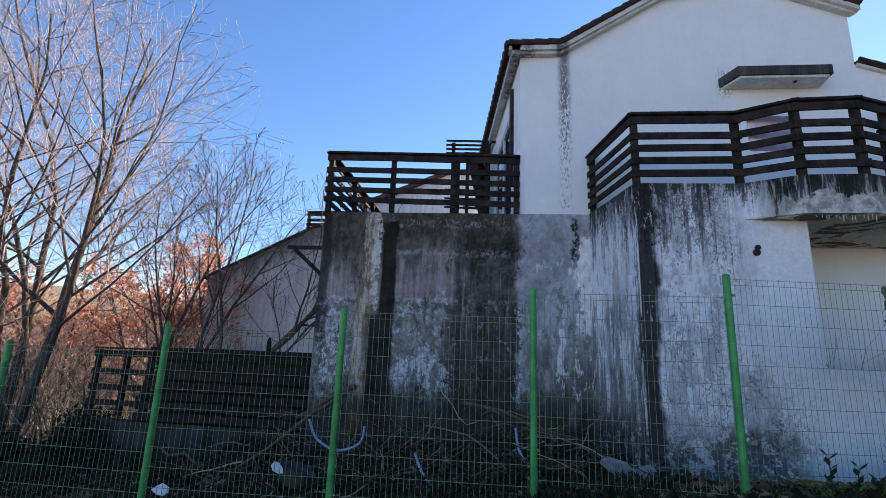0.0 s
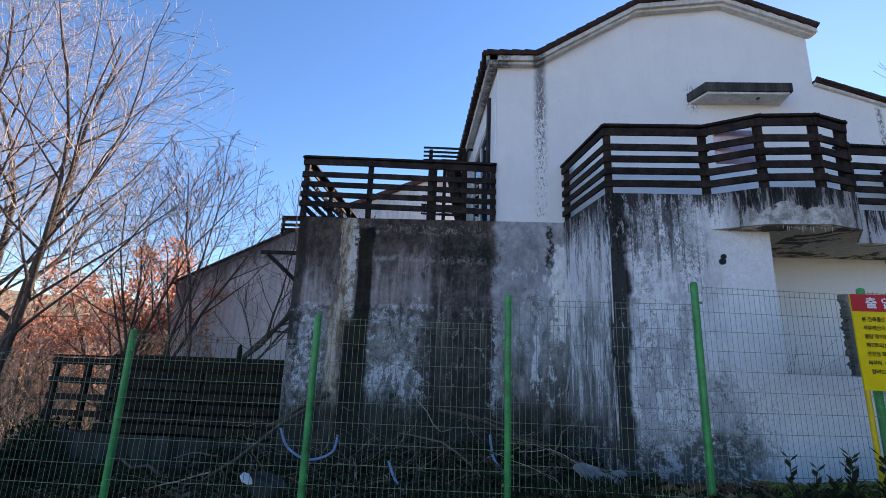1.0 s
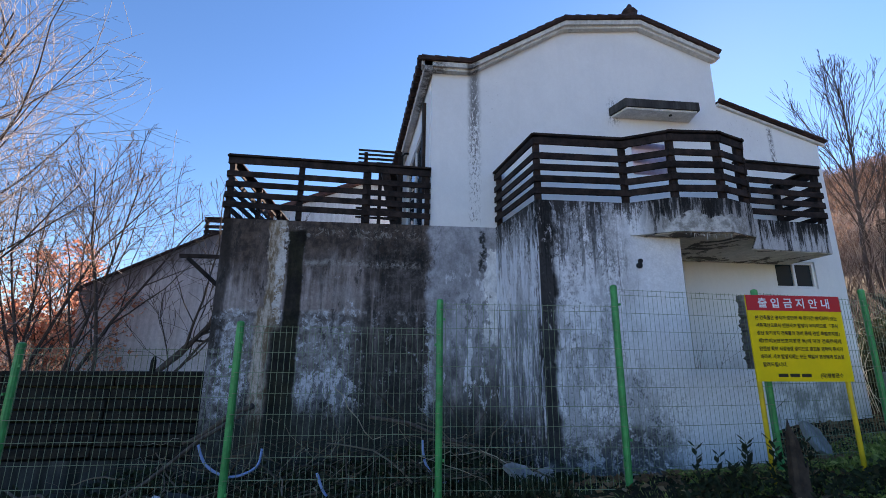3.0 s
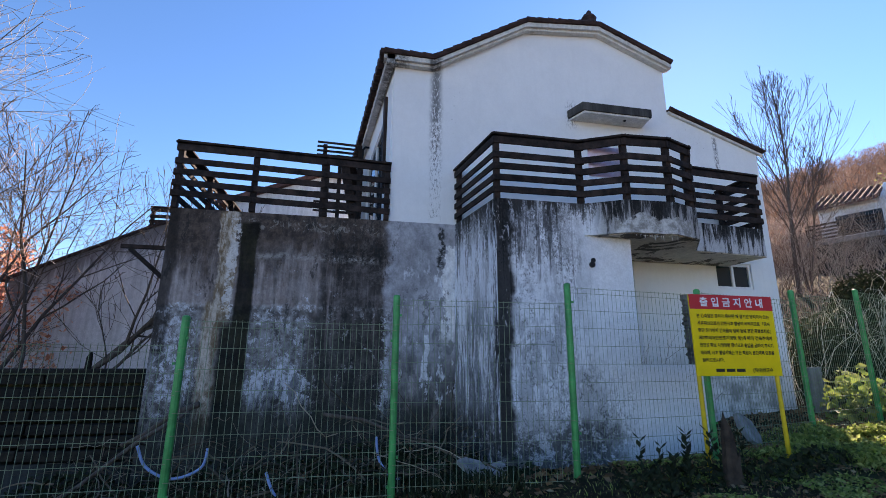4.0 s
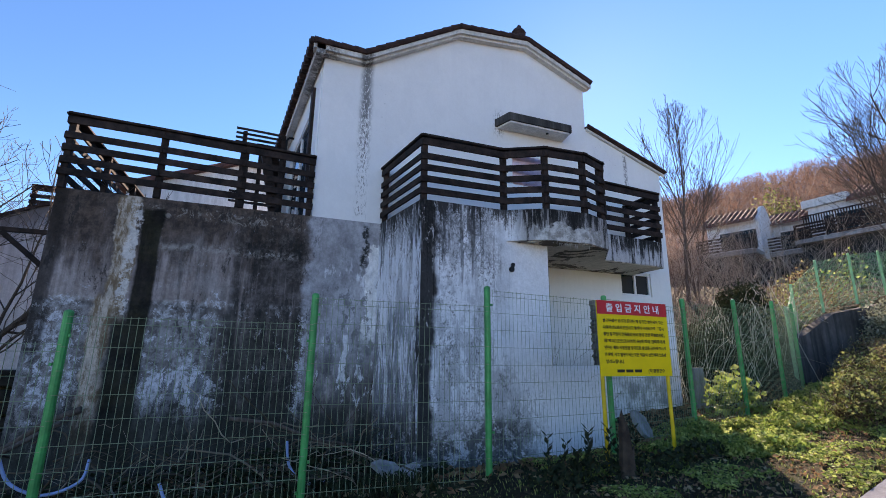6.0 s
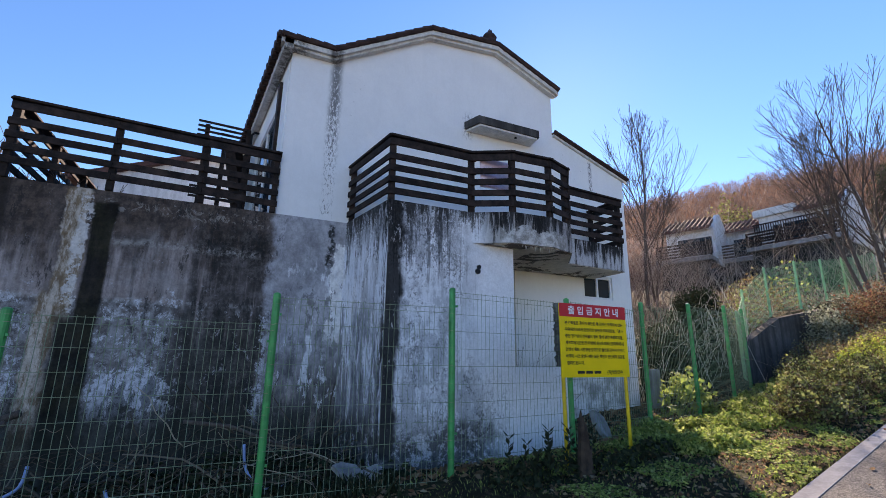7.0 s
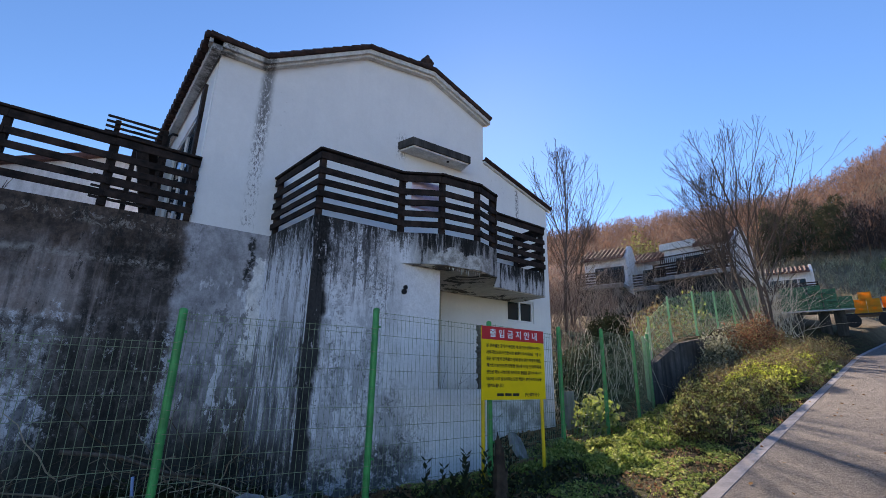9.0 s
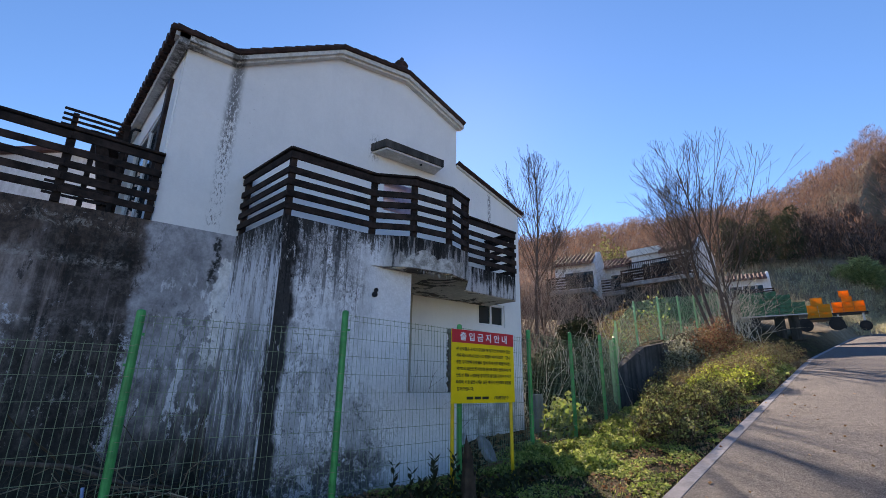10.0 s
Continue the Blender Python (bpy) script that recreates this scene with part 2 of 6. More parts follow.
def terrace_extra(m, col):
    s = m.xyz()
    streak = m.noise(1.0, 7, 0.68, by=(7.0, 7.0, 0.45))
    run = m.noise(1.0, 8, 0.7, by=(3.0, 3.0, 0.7))
    broad = m.noise(1.4, 8, 0.68)
    # darker weathering: along the top, and in tall panels
    top = m.both(m.step(m.calc("ADD", s[2], m.calc("MULTIPLY", m.calc("SUBTRACT", run, 0.5), 2.6)), 2.75, 3.45), m.step(s[0], 0.5, 0.85, 1, 0))
    col = m.mix(m.calc("MULTIPLY", top, 0.88), col, m.mix(m.step(m.noise(5, 9, 0.75), 0.4, 0.62), (0.03, 0.02, 0.015), (0.12, 0.084, 0.064)))
    panel = m.both(m.patch(0, 0.08, 1.25, 0.5, 3.7, 0.3, 0.3, 1.3), m.step(streak, 0.27, 0.46))
    col = m.mix(m.calc("MULTIPLY", panel, 0.82), col, m.mix(m.step(m.noise(8, 9, 0.78), 0.44, 0.62), (0.022, 0.02, 0.018), (0.11, 0.1, 0.095)))
    panel2 = m.both(m.patch(0, -0.95, 1.2, 1.9, 3.3, 0.4, 0.5, 1.2), m.step(streak, 0.5, 0.62))
    col = m.mix(m.calc("MULTIPLY", panel2, 0.6), col, (0.06, 0.057, 0.055))
    wash = m.both(m.patch(0, -0.95, 0.9, 2.4, 3.2, 0.6, 0.4, 1.5), m.step(broad, 0.48, 0.62))
    col = m.mix(m.calc("MULTIPLY", wash, 0.42), col, (0.46, 0.44, 0.44))
    lower = m.both(m.step(m.calc("ADD", s[2], m.calc("MULTIPLY", m.calc("SUBTRACT", broad, 0.5), 0.25)), 2.38, 2.46, 1, 0), m.step(s[0], -0.7, -0.35, 1, 0))
    col = m.mix(m.calc("MULTIPLY", lower, 0.65), col, m.mix(m.step(m.noise(7, 9, 0.75), 0.42, 0.58), (0.05, 0.052, 0.05), (0.27, 0.285, 0.29)))
    joint = m.both(m.patch(0, -0.9, 3.6, 2.4, 2.46, 0.03, 0.06, 3), m.step(m.noise(12, 8, 0.75), 0.46, 0.58))
    col = m.mix(m.calc("MULTIPLY", joint, 0.6), col, (0.5, 0.49, 0.48))
    edge = m.both(m.patch(0, -0.7, 2.6, 3.74, 3.9, 0.03, 0.2, 2.0), m.step(m.noise(6, 9, 0.75, warp=1.5), 0.52, 0.56))
    col = m.mix(m.calc("MULTIPLY", edge, 0.55), col, (0.4, 0.37, 0.33))
    line = m.both(m.patch(0, -0.6, 2.2, 3.22, 3.32, 0.05, 0.1, 2.2), m.step(m.noise(9, 8, 0.75), 0.44, 0.56))
    col = m.mix(m.calc("MULTIPLY", line, 0.6), col, (0.45, 0.43, 0.4))
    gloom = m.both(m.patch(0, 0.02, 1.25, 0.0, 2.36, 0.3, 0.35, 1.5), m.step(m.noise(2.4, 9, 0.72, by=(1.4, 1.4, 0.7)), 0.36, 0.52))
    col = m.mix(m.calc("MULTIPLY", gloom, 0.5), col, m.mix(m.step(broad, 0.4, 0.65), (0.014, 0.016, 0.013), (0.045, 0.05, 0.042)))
    # old paint that still clings
    cling = m.most(m.patch(0, -0.98, 1.0, 0.75, 1.55, 0.35, 0.35, 1.5), m.calc("MULTIPLY", m.patch(0, -1.05, 1.0, 1.2, 2.6, 0.4, 0.4, 1.5), 0.42),
                   m.calc("MULTIPLY", m.patch(0, -2.55, 0.66, 0.55, 2.5, 0.35, 0.3, 1.6), 0.6), m.calc("MULTIPLY", m.patch(0, 0.75, 0.35, 0.6, 2.4, 0.3, 0.3, 2), 0.7))
    col = m.mix(m.calc("MULTIPLY", flaked(m, cling), 0.95), col, (0.66, 0.68, 0.73))
    # smoother grey render on the right, with peeled white
    right = m.both(m.step(m.calc("ADD", s[0], m.calc("MULTIPLY", m.calc("SUBTRACT", broad, 0.5), 0.7)), 0.6, 0.75), m.step(s[2], 0.7, 1.9))
    col = m.mix(m.calc("MULTIPLY", right, 0.85), col, m.mix(m.step(broad, 0.36, 0.62), (0.3, 0.305, 0.33), (0.52, 0.525, 0.565)))
    taper = m.calc("MULTIPLY", m.calc("SUBTRACT", s[2], 1.5), 0.06)
    wob = m.calc("MULTIPLY", m.calc("SUBTRACT", m.noise(3.2, 10, 0.68), 0.5), 0.55)
    off = m.calc("ADD", m.calc("ABSOLUTE", m.calc("ADD", m.calc("SUBTRACT", s[0], 1.84), wob)), taper)
    peel = m.both(m.step(off, 0.25, 0.26, 1, 0), m.step(m.calc("ADD", s[2], wob), 3.6, 3.62, 1, 0), m.step(m.calc("ADD", s[2], m.calc("MULTIPLY", wob, 2.0)), 1.75, 2.1))
    col = m.mix(peel, col, m.mix(m.step(broad, 0.4, 0.6), (0.78, 0.78, 0.78), (0.9, 0.89, 0.88)))
    soot = m.both(m.step(s[0], 0.62, 0.85), m.step(m.calc("ADD", s[2], m.calc("MULTIPLY", m.calc("SUBTRACT", run, 0.5), 2.4)), 1.1, 2.1, 1, 0), m.step(m.noise(3.5, 9, 0.72, by=(1.6, 1.6, 0.5)), 0.34, 0.56))
    col = m.mix(m.calc("MULTIPLY", soot, 0.82), col, m.mix(m.step(broad, 0.4, 0.65), (0.03, 0.032, 0.03), (0.1, 0.105, 0.105)))
    flake = m.both(m.step(s[0], 0.75, 1.0), m.step(s[2], 0.6, 1.0), m.step(s[2], 2.9, 3.5, 1, 0), m.step(m.noise(1.0, 10, 0.75, by=(6.5, 6.5, 2.2)), 0.555, 0.57))
    col = m.mix(m.calc("MULTIPLY", flake, 0.85), col, (0.74, 0.755, 0.79))
    slip = m.both(m.patch(0, 1.36, 0.1, 1.25, 2.0, 0.02, 0.1, 2.6), m.step(broad, 0.3, 0.4))
    col = m.mix(m.calc("MULTIPLY", slip, 0.85), col, (0.84, 0.85, 0.88))
    hole = m.both(m.patch(0, 1.4, 1.3, 0.9, 2.9, 0.2, 0.3, 2), m.step(m.noise(3.4, 10, 0.72, by=(1.4, 1.4, 0.8)), 0.55, 0.565))
    col = m.mix(m.calc("MULTIPLY", hole, 0.7), col, (0.15, 0.15, 0.155))
    crack = m.both(m.patch(0, 1.62, 0.12, 3.2, 3.95, 0.06, 0.16, 4), m.step(m.noise(14, 7, 0.75), 0.4, 0.5))
    col = m.mix(crack, col, (0.05, 0.05, 0.05))
    brink = m.both(m.patch(0, -2.86, 0.22, 1.6, 4.1, 0.1, 0.12, 1.5), m.step(streak, 0.3, 0.5))
    col = m.mix(m.calc("MULTIPLY", brink, 0.8), col, (0.03, 0.025, 0.022))
    # pale grey flakes and black scabs in the lower half
    scab = m.both(m.step(s[0], 0.7, 0.95, 1, 0), m.step(s[2], 2.3, 2.42, 1, 0), m.step(m.calc("ADD", m.noise(1.0, 11, 0.78, by=(5, 5, 3.2)), m.step(s[2], 0.4, 1.4, -0.12, 0)), 0.57, 0.585))
    col = m.mix(m.calc("MULTIPLY", scab, 0.6), col, (0.48, 0.49, 0.5))
    grime = m.both(m.step(s[0], 0.7, 0.95, 1, 0), m.step(m.calc("ADD", m.noise(1.0, 11, 0.78, by=(4, 4, 1.3)), m.step(s[2], 0.4, 2.0, 0.06, 0)), 0.56, 0.59))
    col = m.mix(m.calc("MULTIPLY", grime, 0.7), col, (0.03, 0.029, 0.028))
    # the cream run and the black run beside it
    tan = m.both(m.most(m.patch(0, -1.97, 0.27, 2.1, 4.05, 0.05, 0.22, 1.6), m.patch(0, -2.08, 0.25, 0.3, 2.5, 0.06, 0.2, 1.6)), m.step(run, 0.18, 0.28))
    col = m.mix(m.calc("MULTIPLY", tan, 0.92), col, m.mix(m.step(m.noise(6, 9, 0.75, by=(2, 2, 0.6)), 0.42, 0.58), (0.24, 0.165, 0.1), (0.62, 0.53, 0.44)))
    black = m.most(m.patch(0, -1.66, 0.28, 0.2, 3.85, 0.05, 0.06, 1.4), m.patch(0, -1.76, 0.46, 0.2, 2.2, 0.16, 0.1, 1.4))
    col = m.mix(m.calc("MULTIPLY", black, 0.95), col, m.mix(m.step(broad, 0.4, 0.6), (0.012, 0.011, 0.009), (0.03, 0.028, 0.016)))
    white = m.both(m.patch(0, -1.9, 0.15, 2.2, 3.95, 0.03, 0.14, 3), m.step(m.noise(7, 9, 0.75), 0.46, 0.5))
    col = m.mix(m.calc("MULTIPLY", white, 0.85), col, (0.7, 0.67, 0.64))
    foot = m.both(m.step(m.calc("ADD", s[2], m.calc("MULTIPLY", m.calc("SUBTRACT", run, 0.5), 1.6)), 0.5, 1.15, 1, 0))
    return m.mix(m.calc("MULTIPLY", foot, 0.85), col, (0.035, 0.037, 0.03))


def block_extra(m, col):
    s = m.xyz()
    fine = m.noise(30, 12, 0.85, by=(1, 1, 0.75))
    run = m.noise(1.0, 9, 0.75, by=(7.0, 7.0, 0.7))
    broad = m.noise(1.5, 8, 0.66)
    spread = m.step(s[2], 0.7, 1.9, -0.55, 0.0)
    dirty = m.step(m.calc("ADD", m.calc("ADD", s[0], spread), m.calc("MULTIPLY", m.calc("SUBTRACT", broad, 0.5), 1.2)), 3.2, 3.75, 1, 0)
    # bare grey patches where the paint is gone, with crisp black scabs in them
    mound = m.calc("MULTIPLY", m.calc("SUBTRACT", m.noise(2.6, 8, 0.7, by=(1, 1, 0.7)), 0.5), 0.3)
    lowz = m.calc("MULTIPLY", m.step(s[2], 1.5, 2.2, 1, 0), 0.03)
    high = m.calc("MULTIPLY", m.step(s[2], 2.6, 3.7), 0.09)
    veil = m.calc("ADD", m.noise(1.0, 9, 0.7, by=(2.6, 2.6, 0.9)), m.calc("MULTIPLY", m.calc("SUBTRACT", m.noise(9, 10, 0.75, by=(1, 1, 0.6)), 0.5), 0.5))
    bare = m.both(dirty, m.step(m.calc("ADD", veil, lowz), 0.46, 0.54))
    col = m.mix(m.calc("MULTIPLY", bare, 0.58), col, m.mix(m.step(fine, 0.4, 0.6), (0.24, 0.245, 0.265), (0.5, 0.505, 0.54)))
    chips = m.both(dirty, m.step(m.calc("ADD", m.calc("ADD", fine, mound), m.calc("ADD", lowz, high)), 0.565, 0.585))
    col = m.mix(m.calc("MULTIPLY", chips, 0.78), col, (0.075, 0.076, 0.08))
    spots = m.both(dirty, m.step(m.calc("ADD", m.noise(34, 8, 0.8), mound), 0.6, 0.62))
    col = m.mix(m.calc("MULTIPLY", spots, 0.7), col, (0.09, 0.09, 0.095))
    thin = m.both(m.step(s[2], 1.6, 1.9, 1, 0), m.patch(0, 3.95, 0.6, 0.2, 1.5, 0.3, 0.3, 2), m.step(fine, 0.52, 0.56))
    col = m.mix(m.calc("MULTIPLY", thin, 0.55), col, (0.1, 0.1, 0.1))
    # black mould down from the slab, with white fingers left in it
    top = m.step(m.calc("ADD", s[2], m.calc("ADD", m.calc("MULTIPLY", m.calc("SUBTRACT", run, 0.5), 2.6), m.calc("MULTIPLY", m.calc("SUBTRACT", fine, 0.5), 0.9))), 3.74, 4.02)
    col = m.mix(m.calc("MULTIPLY", top, 0.95), col, m.mix(m.step(fine, 0.4, 0.62), (0.014, 0.013, 0.013), (0.06, 0.052, 0.046)))
    # narrow black drips below the mould, and white scabs left between them
    drip = m.both(dirty, m.step(m.calc("ADD", m.noise(1.0, 6, 0.7, by=(15, 15, 0.35)), m.step(s[2], 1.9, 3.7, -0.12, 0.06)), 0.57, 0.6), m.step(fine, 0.3, 0.45))
    col = m.mix(m.calc("MULTIPLY", drip, 0.7), col, (0.05, 0.05, 0.052))
    scab = m.both(dirty, m.step(m.noise(1.0, 10, 0.8, by=(11, 11, 5)), 0.6, 0.615), m.step(s[2], 3.75, 3.85, 1, 0))
    col = m.mix(m.calc("MULTIPLY", scab, 0.85), col, (0.84, 0.85, 0.88))
    corner = m.most(m.both(m.patch(0, 2.21, 0.34, 0.3, 4.1, 0.1, 0.16, 2.2), m.step(run, 0.24, 0.38)), m.both(m.patch(0, 2.18, 0.42, 2.5, 4.1, 0.2, 0.25, 1.6), m.step(run, 0.36, 0.48)))
    side = m.both(m.step(s[1], 6.25, 6.5, 1, 0), corner)
    col = m.mix(m.calc("MULTIPLY", side, 0.95), col, (0.016, 0.014, 0.013))
    cling = m.both(side, m.step(m.calc("ADD", m.noise(1.0, 10, 0.78, by=(9, 9, 3)), m.calc("MULTIPLY", m.step(s[2], 2.6, 3.6), 0.03)), 0.6, 0.62))
    col = m.mix(m.calc("MULTIPLY", cling, 0.8), col, (0.58, 0.575, 0.58))
    return_side = m.both(m.step(m.calc("ADD", s[0], m.calc("MULTIPLY", m.calc("SUBTRACT", s[1], 6.22), 0.177)), 2.155, 2.165, 1, 0), m.step(s[2], 3.3, 3.75, 1, 0), m.step(m.calc("ADD", m.noise(1.0, 10, 0.8, by=(7, 6, 0.9)), m.step(s[2], 1.2, 3.2, -0.06, -0.03)), 0.44, 0.47))
    col = m.mix(m.calc("MULTIPLY", return_side, 0.9), col, (0.82, 0.84, 0.9))
    on_side = m.step(m.calc("ADD", s[0], m.calc("MULTIPLY", m.calc("SUBTRACT", s[1], 6.22), 0.177)), 2.155, 2.165, 1, 0)
    worn = m.both(on_side, m.patch(1, 6.85, 0.8, 1.3, 2.5, 0.3, 0.3, 1.5), m.step(m.noise(1.0, 10, 0.75, by=(6, 6, 1.6)), 0.44, 0.54))
    col = m.mix(m.calc("MULTIPLY", worn, 0.8), col, m.mix(m.step(fine, 0.4, 0.6), (0.1, 0.11, 0.125), (0.3, 0.32, 0.35)))
    sooty = m.both(on_side, m.step(m.calc("ADD", m.noise(1.0, 10, 0.8, by=(6, 5, 0.8)), m.step(s[2], 0.8, 3.0, 0.06, -0.03)), 0.53, 0.56))
    col = m.mix(m.calc("MULTIPLY", sooty, 0.75), col, m.mix(m.step(fine, 0.4, 0.6), (0.04, 0.042, 0.048), (0.15, 0.155, 0.17)))
    damp = m.both(on_side, m.step(m.calc("ADD", s[2], m.calc("MULTIPLY", m.calc("SUBTRACT", run, 0.5), 1.6)), 0.5, 1.2, 1, 0), m.step(m.noise(6, 9, 0.75), 0.4, 0.52))
    col = m.mix(m.calc("MULTIPLY", damp, 0.8), col, (0.06, 0.062, 0.06))
    foot = m.both(m.step(m.calc("ADD", s[2], m.calc("MULTIPLY", m.calc("SUBTRACT", broad, 0.5), 1.0)), 0.55, 1.0, 1, 0), dirty, m.step(m.noise(7, 10, 0.75), 0.42, 0.52))
    col = m.mix(m.calc("MULTIPLY", foot, 0.85), col, (0.05, 0.05, 0.048))
    # the bowed slab: black mould with pale runs, and one pale crust on its lower edge
    bow = m.both(m.step(s[0], 3.62, 3.9), m.step(s[2], 3.47, 3.5))
    runs = m.step(m.calc("ADD", m.noise(1.0, 9, 0.75, by=(9, 9, 1.1)), m.calc("MULTIPLY", m.step(s[2], 3.5, 3.95), -0.1)), 0.4, 0.52)
    face = m.mix(runs, (0.02, 0.018, 0.017), m.mix(m.step(s[0], 5.7, 6.1), (0.4, 0.38, 0.37), (0.55, 0.545, 0.56)))
    crust = m.step(m.calc("ADD", s[2], m.calc("ADD", m.calc("MULTIPLY", m.calc("SUBTRACT", m.noise(4, 8, 0.7), 0.5), 0.3), m.calc("MULTIPLY", m.calc("SUBTRACT", m.noise(1.3, 4, 0.6), 0.5), 0.6))), 3.7, 3.73, 1, 0)
    pale = m.both(crust, m.step(s[0], 3.95, 4.02), m.step(m.calc("ADD", s[0], m.calc("MULTIPLY", m.calc("SUBTRACT", broad, 0.5), 0.5)), 5.3, 5.36, 1, 0))
    face = m.mix(m.calc("MULTIPLY", pale, 0.95), face, m.mix(m.step(m.noise(6, 9, 0.75), 0.38, 0.6), (0.26, 0.24, 0.215), (0.66, 0.64, 0.61)))
    return m.mix(m.calc("MULTIPLY", bow, 0.96), col, face)


def old_extra(m, col):
    """Dark runs below a roof edge that slopes down to the left."""
    s = m.xyz()
    edge = m.calc("MINIMUM", m.calc("ADD", m.calc("MULTIPLY", s[0], 0.5), 8.17), 5.5)
    gap = m.calc("ADD", m.calc("SUBTRACT", edge, s[2]), m.calc("MULTIPLY", m.calc("SUBTRACT", m.noise(1.0, 7, 0.7, by=(6, 6, 0.4)), 0.5), 2.2))
    return m.mix(m.calc("MULTIPLY", m.step(gap, 0.2, 1.1, 1, 0), 0.8), col, (0.12, 0.1, 0.095))


def soffit_extra(m, col):
    return m.mix(m.calc("MULTIPLY", m.step(m.noise(1.5, 9, 0.68, warp=0.6), 0.5, 0.54), 0.9), col, (0.08, 0.06, 0.05))


def cornice_extra(m, col):
    g = m.step(m.noise(9, 9, 0.75), 0.38, 0.56)
    dark = m.most(m.patch(0, 1.46, 0.22, 6.8, 7.6, 0.08, 0.08, 3), m.patch(0, 0.66, 0.45, 6.9, 7.6, 0.2, 0.25, 3), m.calc("MULTIPLY", m.step(m.noise(2.2, 8, 0.7), 0.56, 0.66), 0.45))
    return m.mix(m.calc("MULTIPLY", m.both(dark, g), 0.85), col, (0.07, 0.06, 0.052))


WHITE = stained_wall("white_plaster", (0.87, 0.87, 0.87), (0.76, 0.76, 0.76), (0.82, 0.825, 0.83), 0.2, upper_extra, mottle=0.04, grit=0.08)
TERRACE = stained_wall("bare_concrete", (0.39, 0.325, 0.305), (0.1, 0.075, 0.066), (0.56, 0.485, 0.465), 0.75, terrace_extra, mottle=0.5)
BLOCK = stained_wall("peeling_plaster", (0.88, 0.88, 0.91), (0.72, 0.73, 0.76), (0.82, 0.83, 0.86), 0.2, block_extra, mottle=0.15)
SOFFIT = stained_wall("balcony_soffit", (0.66, 0.58, 0.5), (0.35, 0.29, 0.23), (0.74, 0.67, 0.59), 0.3, soffit_extra)
SLAB = stained_wall("slab_concrete", (0.09, 0.085, 0.08), (0.03, 0.03, 0.03), (0.16, 0.15, 0.145), 0.9)
PORCH = stained_wall("porch_plaster", (0.43, 0.41, 0.35), (0.29, 0.28, 0.235), (0.5, 0.475, 0.415), 0.4, mottle=0.2)
GREYC = stained_wall("grey_concrete", (0.34, 0.33, 0.32), (0.12, 0.12, 0.12), (0.46, 0.46, 0.46), 0.7)
DARKC = stained_wall("mossy_concrete", (0.05, 0.05, 0.046), (0.014, 0.016, 0.012), (0.1, 0.1, 0.096), 0.9)
RETAIN = stained_wall("bank_concrete", (0.085, 0.082, 0.08), (0.028, 0.028, 0.028), (0.15, 0.147, 0.143), 0.8)
JAMB = stained_wall("broken_masonry", (0.24, 0.225, 0.205), (0.07, 0.065, 0.06), (0.36, 0.34, 0.31), 0.8, mottle=0.7)
MOULD = stained_wall("cornice_plaster", (0.78, 0.77, 0.75), (0.5, 0.48, 0.45), (0.7, 0.69, 0.66), 0.5, cornice_extra)
PINKISH = stained_wall("old_render", (0.74, 0.69, 0.7), (0.36, 0.32, 0.32), (0.84, 0.79, 0.8), 0.5, old_extra)


def wood(name, c1, c2, rough=0.75):
    m = Mat(name, rough)
    g = m.noise(3, 6, 0.7, by=(2, 2, 18))
    n = m.noise(5, 5, 0.7)
    r = m.rand()
    m.b.inputs["Specular IOR Level"].default_value = 0.2
    col = m.mix(m.step(n, 0.3, 0.75), c1, c2)
    col = m.mixn("MULTIPLY", 0.6, col, m.mix(r, (0.55, 0.55, 0.55), (1.25, 1.2, 1.15)))
    return m.done(col, bump=g, dist=0.006, strength=0.5)


DARKWOOD = wood("weathered_dark_timber", (0.009, 0.006, 0.005), (0.055, 0.036, 0.03))
OLDWOOD = wood("rotten_plank", (0.004, 0.0035, 0.003), (0.034, 0.029, 0.021))
PALEWOOD = wood("pale_plank_edge", (0.16, 0.14, 0.12), (0.4, 0.36, 0.32))
STUMP = wood("split_trunk_wood", (0.02, 0.014, 0.011), (0.1, 0.07, 0.05))


def plain(name, c, rough=0.5, metal=0.0, spread=0.15, scale=6, bump=0.0, gloss=0.4):
    m = Mat(name, rough, metal)
    m.b.inputs["Specular IOR Level"].default_value = gloss
    n = m.noise(scale, 5, 0.65)
    lo, hi = tuple(v * (1 - spread) for v in c), tuple(min(1, v * (1 + spread)) for v in c)
    col = m.mix(m.step(n, 0.3, 0.7), lo, hi)
    return m.done(col, rough=m.step(m.noise(scale * 3, 4), 0.2, 0.8, max(0, rough - 0.1), min(1, rough + 0.12)), bump=n if bump else None, dist=bump or 0.01)


GREEN = plain("green_post_paint", (0.02, 0.30, 0.085), 0.4, spread=0.25)
WIRE = plain("green_coated_wire", (0.2, 0.26, 0.165), 0.6, gloss=0.2)
# Lighter copy of the fence green, with the slope's sunlight in its colour.
SUNLITGREEN = plain("sunlit_green_coating", (0.26, 0.55, 0.28), 0.6, spread=0.2)
YELLOW = plain("yellow_sign_paint", (0.9, 0.62, 0.0), 0.4, spread=0.05)
YELLOWP = plain("yellow_post_paint", (0.75, 0.48, 0.01), 0.4, spread=0.15)
RED = plain("red_sign_paint", (0.62, 0.02, 0.03), 0.4, spread=0.05)
INK = plain("black_lettering", (0.025, 0.02, 0.012), 0.5)
WHITEINK = plain("white_lettering", (0.85, 0.85, 0.85), 0.5)
PVC = plain("white_window_frame", (0.78, 0.78, 0.78), 0.4, spread=0.06)
DARKMETAL = plain("black_metal", (0.02, 0.02, 0.022), 0.45, 0.6)
